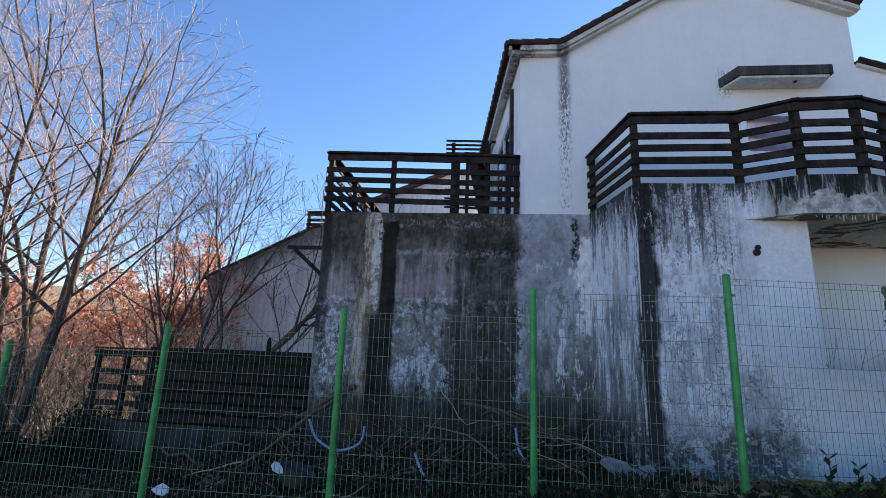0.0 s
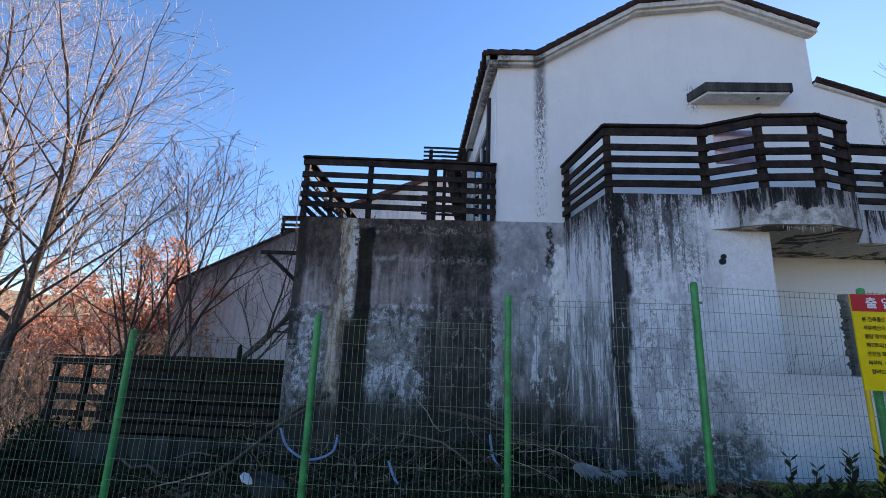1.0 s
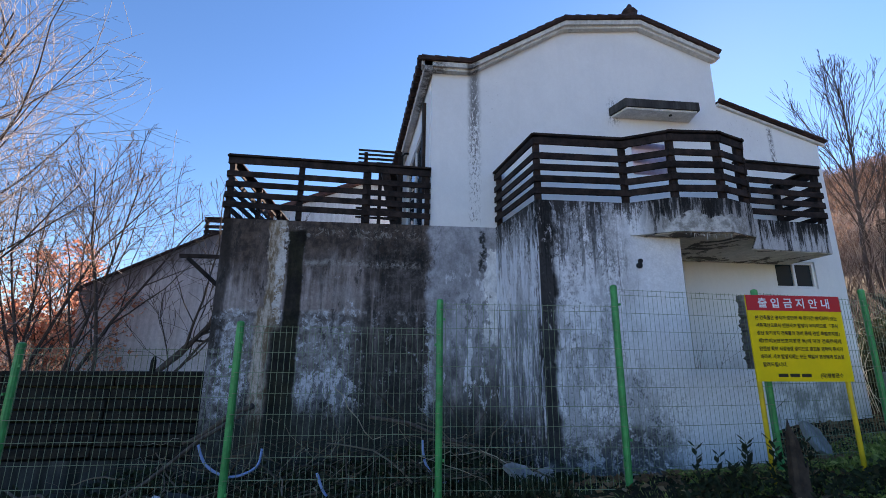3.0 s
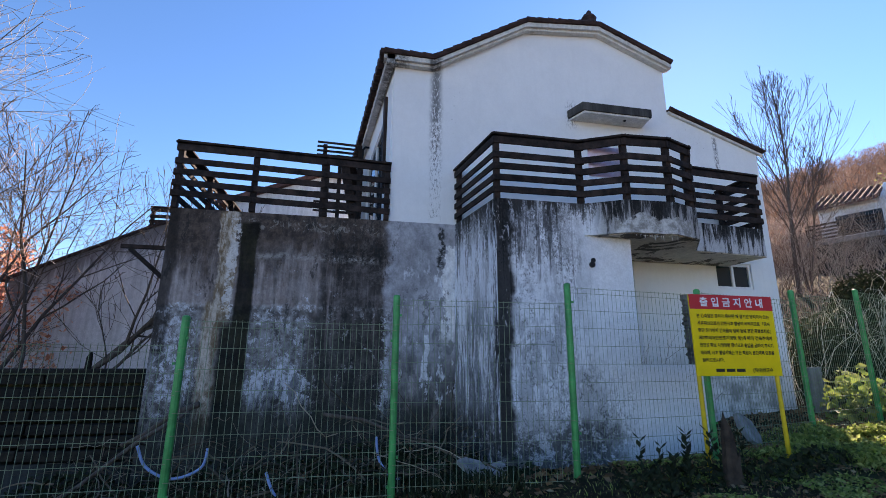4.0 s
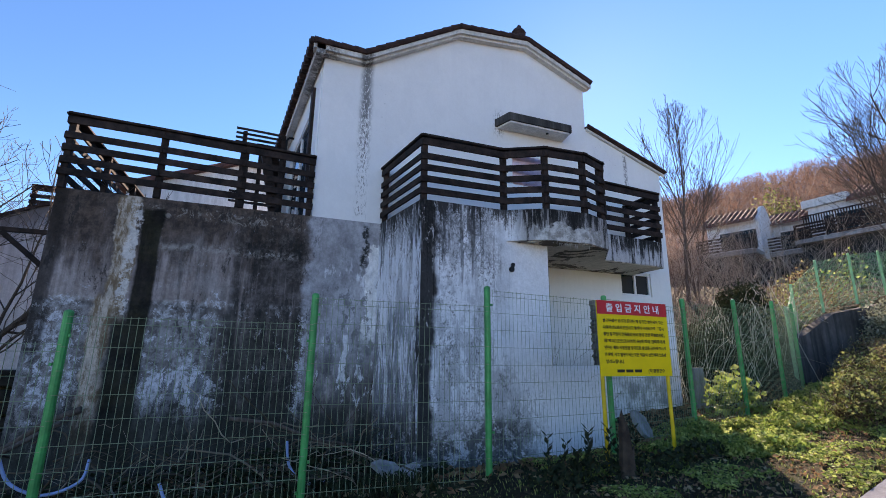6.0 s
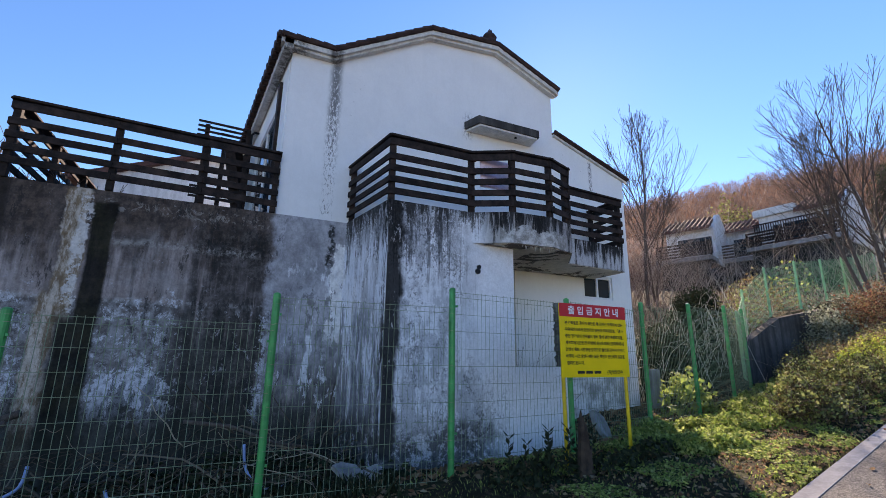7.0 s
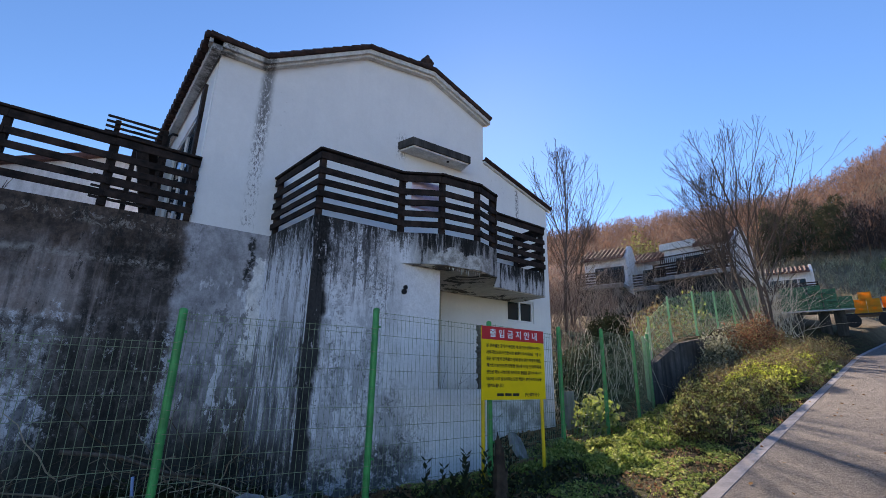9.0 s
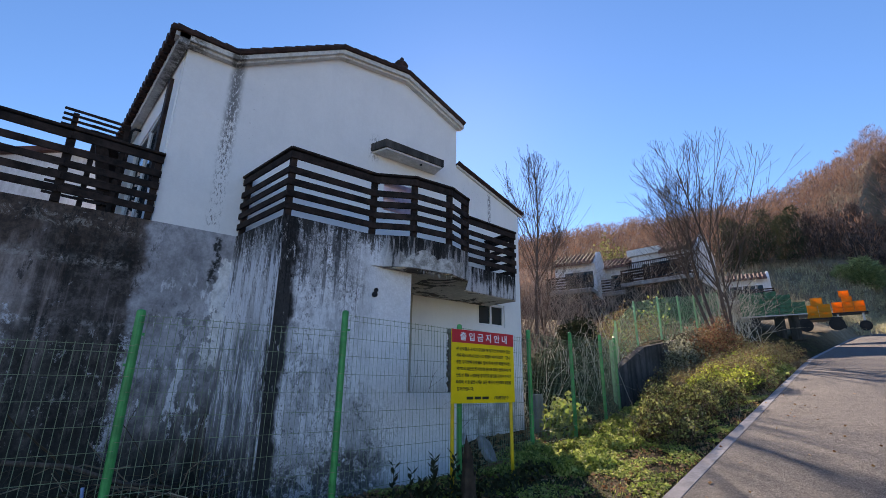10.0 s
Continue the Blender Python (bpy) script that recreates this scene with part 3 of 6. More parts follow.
BLUEHOSE = plain("blue_hose", (0.2, 0.32, 0.56), 0.4)
PINK = plain("faded_pink_board", (0.9, 0.72, 0.86), 0.6)
TILE = plain("brown_roof_tile", (0.045, 0.024, 0.02), 0.85, spread=0.5, bump=0.01)
REDTILE = plain("terracotta_tile", (0.125, 0.06, 0.05), 0.9, spread=0.5, scale=2, bump=0.01)
FARWHITE = stained_wall("far_white_wall", (0.74, 0.74, 0.75), (0.3, 0.29, 0.29), (0.84, 0.84, 0.85), 0.35, mottle=0.25, grit=0.2)


def glass_mat():
    m = Mat("window_glass", 0.05)
    m.b.inputs["Specular IOR Level"].default_value = 0.22
    return m.done((0.016, 0.032, 0.042))


GLASS = glass_mat()


def asphalt_mat():
    m = Mat("asphalt", 0.85)
    fine, mid, big = m.noise(55, 6, 0.8), m.noise(11, 7, 0.78), m.noise(0.8, 5, 0.6)
    col = m.mix(m.step(fine, 0.35, 0.7), (0.036, 0.0355, 0.036), (0.235, 0.226, 0.22))
    col = m.mixn("MULTIPLY", 0.6, col, m.mix(m.step(big, 0.3, 0.7), (0.7, 0.7, 0.7), (1.15, 1.12, 1.08)))
    col = m.mixn("MULTIPLY", 0.5, col, m.mix(m.step(mid, 0.35, 0.65), (0.4, 0.4, 0.4), (1.3, 1.3, 1.3)))
    pale = m.step(m.noise(45, 3, 0.6), 0.68, 0.72)
    col = m.mix(m.calc("MULTIPLY", pale, 0.5), col, (0.3, 0.29, 0.27))
    return m.done(col, bump=m.calc("ADD", fine, mid), dist=0.02, strength=0.9)


def soil_mat():
    m = Mat("soil_and_litter", 0.95)
    a, b, c = m.noise(1.2, 6, 0.65), m.noise(11, 6, 0.75), m.noise(60, 4, 0.75)
    col = m.mix(m.step(a, 0.35, 0.65), (0.03, 0.022, 0.014), (0.036, 0.042, 0.016))
    col = m.mix(m.step(b, 0.48, 0.66), col, (0.11, 0.074, 0.04))
    s = m.xyz()
    # Pale ground; the unseen part beyond the road is added as a light reflector.
    pale_ground = m.most(m.step(m.calc("SUBTRACT", m.calc("MULTIPLY", s[0], 0.17), s[1]), 4.6, 6.5), m.step(s[0], 27, 40), m.step(s[1], 40, 70))
    col = m.mix(m.calc("MULTIPLY", pale_ground, 0.85), col, m.mix(m.step(a, 0.3, 0.7), (0.22, 0.185, 0.125), (0.32, 0.275, 0.2)))
    col = m.mixn("MULTIPLY", 0.7, col, m.mix(m.step(c, 0.3, 0.7), (0.4, 0.4, 0.4), (1.3, 1.3, 1.3)))
    m.b.inputs["Specular IOR Level"].default_value = 0.1
    return m.done(col, bump=m.calc("ADD", b, m.calc("MULTIPLY", c, 0.5)), dist=0.05, strength=0.8)


ASPHALT, SOIL = asphalt_mat(), soil_mat()
CURBC = stained_wall("kerb_concrete", (0.25, 0.258, 0.28), (0.13, 0.135, 0.148), (0.33, 0.34, 0.365), 0.5)


def leafy(name, cols, rough=0.6, through=0.25):
    """Leaves and twigs: each island takes its own tone."""
    m = Mat(name, rough)
    r = m.rand(island=True)
    n = m.nt.nodes.new("ShaderNodeValToRGB")
    m.put(n.inputs[0], r)
    while len(n.color_ramp.elements) < len(cols):
        n.color_ramp.elements.new(0.5)
    for i, c in enumerate(cols):
        n.color_ramp.elements[i].position = i / max(1, len(cols) - 1)
        n.color_ramp.elements[i].color = (*c, 1)
    m.b.inputs["Specular IOR Level"].default_value = 0.2
    m.done(n.outputs[0])
    if through:
        t = m.nt.nodes.new("ShaderNodeBsdfTranslucent")
        m.put(t.inputs[0], n.outputs[0])
        x = m.nt.nodes.new("ShaderNodeMixShader")
        x.inputs[0].default_value = through
        m.nt.links.new(m.b.outputs[0], x.inputs[1])
        m.nt.links.new(t.outputs[0], x.inputs[2])
        m.nt.links.new(x.outputs[0], m.nt.nodes["Material Output"].inputs[0])
    return m.m


# Brown inner twigs, darkened for the shade inside; crown leaves brightened for sun.
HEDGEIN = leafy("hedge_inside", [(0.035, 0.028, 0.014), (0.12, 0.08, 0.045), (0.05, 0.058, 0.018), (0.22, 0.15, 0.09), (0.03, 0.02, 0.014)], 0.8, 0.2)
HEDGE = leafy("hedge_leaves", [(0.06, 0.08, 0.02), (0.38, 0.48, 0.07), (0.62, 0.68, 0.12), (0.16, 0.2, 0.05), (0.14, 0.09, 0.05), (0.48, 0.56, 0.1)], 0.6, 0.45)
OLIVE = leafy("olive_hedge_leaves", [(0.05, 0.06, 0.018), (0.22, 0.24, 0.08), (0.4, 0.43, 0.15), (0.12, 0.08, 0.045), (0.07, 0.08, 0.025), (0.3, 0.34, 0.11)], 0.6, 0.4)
FRESH = leafy("fresh_green_leaves", [(0.06, 0.1, 0.025), (0.33, 0.43, 0.1), (0.13, 0.19, 0.045), (0.52, 0.58, 0.19), (0.08, 0.1, 0.03)], 0.6, 0.45)
BROWNLEAF = leafy("dry_leaves", [(0.12, 0.066, 0.035), (0.34, 0.22, 0.12), (0.17, 0.085, 0.05), (0.42, 0.33, 0.2)], 0.85, 0.35)
REDLEAF = leafy("red_maple_leaves", [(0.7, 0.3, 0.19), (0.85, 0.48, 0.34), (0.75, 0.42, 0.3), (0.55, 0.18, 0.1)], 0.8, 0.55)
DARKLEAF = leafy("dark_shrub_leaves", [(0.014, 0.022, 0.009), (0.038, 0.052, 0.022), (0.035, 0.03, 0.016)], 0.85, 0.15)
PINE = leafy("pine_needles", [(0.14, 0.2, 0.09), (0.34, 0.44, 0.2), (0.07, 0.11, 0.05)], 0.6, 0.4)
GREYLEAF = leafy("grey_green_leaves", [(0.12, 0.14, 0.08), (0.4, 0.42, 0.32), (0.22, 0.24, 0.16), (0.06, 0.06, 0.04)], 0.6, 0.35)
RUSTLEAF = leafy("rusty_leaves", [(0.14, 0.05, 0.035), (0.3, 0.12, 0.075), (0.36, 0.28, 0.15), (0.06, 0.035, 0.025), (0.24, 0.2, 0.09)], 0.7, 0.35)
# Needle tones darkened for pines on the shaded slope.
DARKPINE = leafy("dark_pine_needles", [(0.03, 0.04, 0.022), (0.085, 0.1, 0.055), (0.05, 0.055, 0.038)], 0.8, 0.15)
SHRUB = leafy("drying_shrub_leaves", [(0.1, 0.07, 0.045), (0.4, 0.34, 0.2), (0.16, 0.16, 0.07), (0.2, 0.09, 0.065), (0.3, 0.33, 0.12), (0.09, 0.06, 0.04)], 0.8, 0.4)
STRAW = leafy("dry_grass_stems", [(0.26, 0.21, 0.13), (0.46, 0.38, 0.25), (0.16, 0.13, 0.08)], 0.8, 0.5)
CANE = leafy("bleached_canes", [(0.5, 0.47, 0.38), (0.62, 0.6, 0.5), (0.34, 0.31, 0.23)], 0.7, 0.1)
HEAP = leafy("dead_sticks", [(0.03, 0.024, 0.018), (0.09, 0.07, 0.05), (0.05, 0.04, 0.03), (0.2, 0.155, 0.11), (0.06, 0.045, 0.035), (0.42, 0.35, 0.26)], 0.85, 0)
VINE = leafy("dead_vines", [(0.04, 0.03, 0.02), (0.2, 0.155, 0.11), (0.08, 0.06, 0.045)], 0.85, 0)
FOREST = leafy("bare_forest", [(0.16, 0.12, 0.108), (0.36, 0.28, 0.245), (0.26, 0.21, 0.195), (0.31, 0.185, 0.13), (0.12, 0.1, 0.093)], 0.9, 0.45)
PALEBRUSH = leafy("pale_brush", [(0.3, 0.26, 0.23), (0.58, 0.52, 0.46), (0.3, 0.26, 0.23), (0.64, 0.58, 0.52)], 0.8, 0.5)
BRUSH = leafy("bare_brush", [(0.1, 0.075, 0.065), (0.5, 0.42, 0.37), (0.2, 0.15, 0.13), (0.07, 0.05, 0.045)], 0.85, 0.45)
HILLWOODS = leafy("hill_forest", [(0.1, 0.075, 0.068), (0.3, 0.22, 0.185), (0.19, 0.145, 0.13), (0.31, 0.165, 0.105), (0.07, 0.056, 0.052)], 0.9, 0.4)
DRYGRASS = leafy("dry_grass", [(0.5, 0.45, 0.28), (0.68, 0.62, 0.42), (0.34, 0.36, 0.17)], 0.9, 0.5)
# Dark copy of the hill forest; the shade at its foot is colour.
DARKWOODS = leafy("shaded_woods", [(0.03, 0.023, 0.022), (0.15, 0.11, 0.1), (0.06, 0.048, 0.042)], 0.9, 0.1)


def bark_mat(name, c1, c2):
    m = Mat(name, 0.9)
    n = m.noise(9, 6, 0.7, by=(3, 3, 0.8))
    return m.done(m.mix(m.step(n, 0.3, 0.7), c1, c2), bump=n, dist=0.02)


BARK = bark_mat("grey_brown_bark", (0.05, 0.035, 0.028), (0.13, 0.10, 0.08))
# Paler than the bark: the sun catching the outer twigs is in this colour.
TWIG = bark_mat("pale_twigs", (0.29, 0.245, 0.23), (0.5, 0.45, 0.43))

# ---- ground, road ----
def axis_steps(lo, near0, near1, hi, fine):
    mid = list(np.arange(near0, near1 + 1e-6, fine))
    out, v, s = [], near1, fine
    while v < hi:
        s *= 1.16
        v += s
        out.append(v)
    left, v, s = [], near0, fine
    while v > lo:
        s *= 1.16
        v -= s
        left.append(v)
    return left[::-1] + mid + out


gx, gy = axis_steps(-420, -10, 26, 460, 0.3), axis_steps(-160, -2, 14, 460, 0.3)
verts = [(x, y, ground_z(x, y)) for y in gy for x in gx]
nx = len(gx)
faces = [(j * nx + i, j * nx + i + 1, (j + 1) * nx + i + 1, (j + 1) * nx + i) for j in range(len(gy) - 1) for i in range(nx - 1)]
ground = new("ground", mesh_of("ground", verts, faces, SOIL, True))
tagged(ground, "bare soil bank with leaf litter and low weeds", "ground", kind="structure")


def strip(name, off0, off1, lift, material, label, x0=-55, x1=56.5, step=0.8):
    """A band of the road that follows the kerb line, from off0 to off1 beside it."""
    bm = bmesh.new()
    rows = []
    for x in np.arange(x0, x1, step):
        cy = along(CURB_Y, x)
        zr = road_z(x) + lift
        rows.append([bm.verts.new(p) for p in ((x, cy - off0, zr), (x, cy - off1, zr), (x, cy - off1, zr - 0.2), (x, cy - off0, zr - 0.2))])
    for a, b in zip(rows, rows[1:]):
        for i in range(4):
            bm.faces.new((a[i], a[(i + 1) % 4], b[(i + 1) % 4], b[i]))
    bm.faces.new(rows[0][::-1])
    bm.faces.new(rows[-1])
    bmesh.ops.recalc_face_normals(bm, faces=bm.faces)
    return solo(name, bm, material, label, name.replace("_", " "), kind="structure")


strip("road", STRIP_W, ROAD_W, 0.0, ASPHALT, "worn grey asphalt lane running uphill")
strip("kerb", 0.0, STRIP_W - 0.002, 0.006, CURBC, "pale concrete edge strip beside the asphalt lane")

# ---- the house ----
G, F, FLOOR = 7.8, 6.22, 4.02       # gable wall, front of the balcony block, upper floor
HX0, HX1, BACK = 0.66, 8.76, 14.0


def skew(bm):
    """The side of the house runs back a little off square."""
    for v in bm.verts:
        v.co.x -= 0.11 * max(0.0, v.co.y - G)


house = thing("house", (4.6, 10.0, 0.3), "abandoned two-storey white plastered house with stained walls and tiled roof", "house")

bm = bmesh.new()
WX0, WX1, WZ0, WZ1 = 7.31, 8.18, 3.02, 3.55
mid = (WX0 + WX1) / 2
prism_y(bm, [(HX0, FLOOR), (5.46, FLOOR), (5.46, 0.0), (mid, 0.0), (mid, WZ0), (WX0, WZ0), (WX0, WZ1), (WX1, WZ1), (WX1, WZ0), (mid + 0.001, WZ0), (mid + 0.001, 0.0), (HX1, 0.0),
             (HX1, 6.09), (6.62, 6.85), (6.62, 7.96), (5.02, 8.6), (3.4, 8.44), (1.45, 7.26), (HX0, 7.26)], G, G + 0.2)
part("gable_wall", bm, WHITE, house, "white plaster gable wall with black mildew runs")
bm = bmesh.new()
box(bm, 2.1, 5.46, G, G + 0.2, 0.0, FLOOR)
part("porch_wall", bm, PORCH, house, "cream plaster wall at the back of the porch")

bm = bmesh.new()   # side wall over the terrace, with a wide window
SY0, SY1, SZ0, SZ1 = 8.75, 11.4, 4.3, 6.55
for y0, y1, z0, z1 in ((G + 0.2, SY0, FLOOR, 7.24), (SY1, BACK, FLOOR, 7.24), (SY0, SY1, FLOOR, SZ0), (SY0, SY1, SZ1, 7.24)):
    box(bm, HX0, HX0 + 0.2, y0, y1, z0, z1)
skew(bm)
part("side_wall", bm, WHITE, house)
bm = bmesh.new()
box(bm, HX1 - 0.2, HX1, G + 0.2, BACK, 0.3, 6.1)
box(bm, HX0, HX1, BACK, BACK + 0.2, 0.3, 7.24)
skew(bm)
part("back_wall", bm, WHITE, house)

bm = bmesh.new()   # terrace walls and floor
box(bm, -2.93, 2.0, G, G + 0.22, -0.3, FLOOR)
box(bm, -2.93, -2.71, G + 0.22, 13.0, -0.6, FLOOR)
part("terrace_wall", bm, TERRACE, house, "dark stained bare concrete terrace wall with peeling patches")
bm = bmesh.new()
box(bm, -2.71, HX0, G + 0.22, 13.0, FLOOR - 0.2, FLOOR - 0.03)
part("terrace_floor", bm, GREYC, house)

bm = bmesh.new()   # balcony block and the low porch wall
prism_z(bm, [(2.15, F), (4.37, F), (4.37, G), (1.87, G)], -0.2, 3.5)
part("balcony_block", bm, BLOCK, house, "peeling white plaster block under the balcony, black at its edge")
bm = bmesh.new()
box(bm, 4.37, 5.46, F, F + 0.18, -0.1, 1.56, 0.008)
part("porch_parapet", bm, BLOCK, house)
bm = bmesh.new()
random.seed(5)
left = [(5.27 + random.uniform(-0.022, 0.022) + 0.012 * math.sin(i * 0.9), 1.56 + 0.0245 * i) for i in range(45)]
prism_y(bm, left + [(5.31, 2.64), (5.32, 2.2), (5.31, 1.56)], F + 0.01, F + 0.14)
part("broken_jamb", bm, JAMB, house, "ragged broken masonry edge of the porch opening")

SLAB_LINE = [(2.15, F), (3.58, F), (4.16, 5.88), (4.95, 5.84), (5.5, 6.05), (6.0, 6.72), (7.6, 6.86), (7.64, G), (1.87, G)]
bm = bmesh.new()
prism_z(bm, SLAB_LINE, 3.5, FLOOR)
part("balcony_slab", bm, BLOCK, house, "mould-blackened concrete balcony slab with a bowed front")

bm = bmesh.new()
prism_z(bm, [(4.375, F + 0.02), (3.9, 6.08), (4.18, 5.91), (4.95, 5.87), (5.48, 6.07), (5.98, 6.74), (7.62, 6.88), (7.62, G - 0.003), (4.375, G - 0.003)], 3.485, 3.497)
part("balcony_soffit", bm, SOFFIT, house, "brown stained concrete underside of the balcony")
random.seed(8)
bm = bmesh.new()
for k in range(16):
    x = 4.3 + 0.045 * k + random.uniform(-0.015, 0.015)
    tube(bm, [(x, 5.9 + random.uniform(0, 0.05), 3.5), (x, 5.92, 3.5 - random.uniform(0.03, 0.11))], [0.007, 0.002], 5)
part("lime_drips", bm, MOULD, house, "white lime drips hanging from the slab edge", kind="stuff")

bm = bmesh.new()   # small canopy on the gable
prism_z(bm, [(4.26, G), (4.4, 7.4), (5.93, 7.4), (5.99, G)], 6.46, 6.63)
cano = part("canopy", bm, SLAB, house, "small concrete canopy with a blackened edge")
bm = bmesh.new()
prism_z(bm, [(4.3, G - 0.003), (4.44, 7.43), (5.89, 7.43), (5.95, G - 0.003)], 6.415, 6.457)
part("canopy_underside", bm, MOULD, cano, "white plaster underside")
bm = bmesh.new()
tube(bm, [(5.4, 7.55, 6.39), (5.4, 7.55, 6.41)], [0.03, 0.03], 8)
part("lamp_stub", bm, DARKMETAL, cano)

# roof, its verge mouldings and tiles
VERGE = [(0.44, 7.32), (1.42, 7.32), (3.38, 8.5), (5.03, 8.67), (6.72, 7.97)]
LOWER = [(6.62, 6.88), (8.87, 6.08)]
bm = bmesh.new()
for line in (VERGE, LOWER):
    prism_y(bm, line + [(x, z + (0.07 if line is VERGE else 0.04)) for x, z in line[::-1]], 7.58 if line is VERGE else 7.7, BACK + 0.3)
skew(bm)
roof = part("roof", bm, TILE, house, "brown tiled roof with a clipped gable")


def moulding(line, z_off, h, y0, y1, name):
    bm = bmesh.new()
    prism_y(bm, [(x, z + z_off) for x, z in line] + [(x, z + z_off - h) for x, z in line[::-1]], y0, y1)
    part(name, bm, MOULD, house, "white plaster verge moulding")


moulding(VERGE, -0.003, 0.1, 7.62, G - 0.002, "cornice")
moulding([(0.56, 7.32), (1.42, 7.32), (3.38, 8.5), (5.03, 8.67), (6.66, 8.0)], -0.104, 0.055, 7.68, G - 0.002, "cornice")
moulding(LOWER, -0.003, 0.05, 7.74, G - 0.002, "cornice")
bm = bmesh.new()
box(bm, 0.5, HX0 - 0.002, 7.62, BACK, 7.12, 7.316)
skew(bm)
part("eaves_board", bm, MOULD, house, "stained plaster soffit under the eaves")


def verge_tiles(line, y, r=0.062, length=0.24):
    """Half-round tiles laid along a sloping edge, each lapping over the one below."""
    for (xa, za), (xb, zb) in zip(line, line[1:]):
        d = Vector((xb - xa, 0, zb - za))
        n = max(1, round(d.length / length))
        for i in range(n):
            bm = bmesh.new()
            a = Vector((xa, y, za + 0.06)) + d * (i / n)
            b = Vector((xa, y, za + 0.045)) + d * ((i + 1.08) / n)
            flip = zb < za
            ra, rb = (r * 1.02, r * 0.9) if not flip else (r * 0.9, r * 1.02)
            tube(bm, [a, b], [ra, rb], 8)
            part("tile", bm, TILE, roof)


verge_tiles(VERGE, 7.62)
verge_tiles(LOWER, 7.7, 0.035)
bm = bmesh.new()
box(bm, 0.37, 0.5, 7.6, 7.76, 7.3, 7.43, 0.02)
part("tile", bm, TILE, roof)
random.seed(3)
for i in range(26):
    bm = bmesh.new()
    y = 7.75 + i * 0.26
    tube(bm, [(0.36, y, 7.35), (0.95, y, 7.39)], [0.1, 0.085], 8)
    skew(bm)
    part("tile", bm, TILE, roof)
bm = bmesh.new()
tube(bm, [(4.87, 7.72, 8.64), (4.87, 7.72, 8.72), (4.87, 7.72, 8.8), (4.86, 7.72, 8.88), (4.86, 7.72, 8.95), (4.87, 7.72, 9.0), (4.88, 7.72, 9.08), (4.87, 7.72, 9.12)], [0.1, 0.17, 0.15, 0.175, 0.13, 0.07, 0.05, 0.015], 9)
part("ridge_finial", bm, TILE, roof, "dark clay ridge end finial")


# windows
def window(parent, x0, x1, z0, z1, y, panes, label=""):
    bm = bmesh.new()
    f = 0.055
    for a in ((x0, x1, z0, z0 + f), (x0, x1, z1 - f, z1), (x0, x0 + f, z0 + f, z1 - f), (x1 - f, x1, z0 + f, z1 - f)):
        box(bm, a[0], a[1], y, y + 0.08, a[2], a[3], 0.004)
    for k in range(1, panes):
        xm = x0 + (x1 - x0) * k / panes
        box(bm, xm - f / 2, xm + f / 2, y, y + 0.08, z0 + f, z1 - f, 0.004)
    w = part("window", bm, PVC, parent, label)
    for k in range(panes):
        bm = bmesh.new()
        a, b = x0 + (x1 - x0) * k / panes, x0 + (x1 - x0) * (k + 1) / panes
        box(bm, a + f / 2, b - f / 2, y + 0.035, y + 0.047, z0 + f / 2, z1 - f / 2)
        part("pane", bm, GLASS, w)
    return w


window(house, WX0, WX1, WZ0, WZ1, G + 0.03, 2, "white framed sliding window with dark glass")
bm = bmesh.new()
f = 0.06
for y0, y1, z0, z1 in ((SY0, SY1, SZ0, SZ0 + f), (SY0, SY1, SZ1 - f, SZ1), (SY0, SY0 + f, SZ0, SZ1), (SY1 - f, SY1, SZ0, SZ1), (10.0, 10.06, SZ0, SZ1)):
    box(bm, HX0 + 0.02, HX0 + 0.1, y0, y1, z0, z1)
skew(bm)
side_win = part("window", bm, PVC, house, "wide side window with a white frame")
for y0, y1 in ((SY0 + f, 10.0), (10.06, SY1 - f)):
    bm = bmesh.new()
    box(bm, HX0 + 0.05, HX0 + 0.062, y0, y1, SZ0 + f, SZ1 - f)
    skew(bm)
    part("pane", bm, GLASS, side_win)
bm = bmesh.new()
box(bm, HX0 - 0.06, HX0, SY0 - 0.3, SY0 - 0.12, 4.9, 6.9)
skew(bm)
part("shutter", bm, DARKWOOD, house, "dark timber shutter board beside the side window")
# Black plugs stand in for the darkness of small holes in the plaster.
bm = bmesh.new()
tube(bm, [(3.68, F - 0.03, 3.04), (3.68, F + 0.05, 3.04)], [0.045, 0.045], 10)
tube(bm, [(3.70, F - 0.03, 3.11), (3.70, F + 0.05, 3.11)], [0.035, 0.035], 10)
part("wall_hole", bm, DARKMETAL, house, "small dark holes in the plaster, drawn as black plugs")


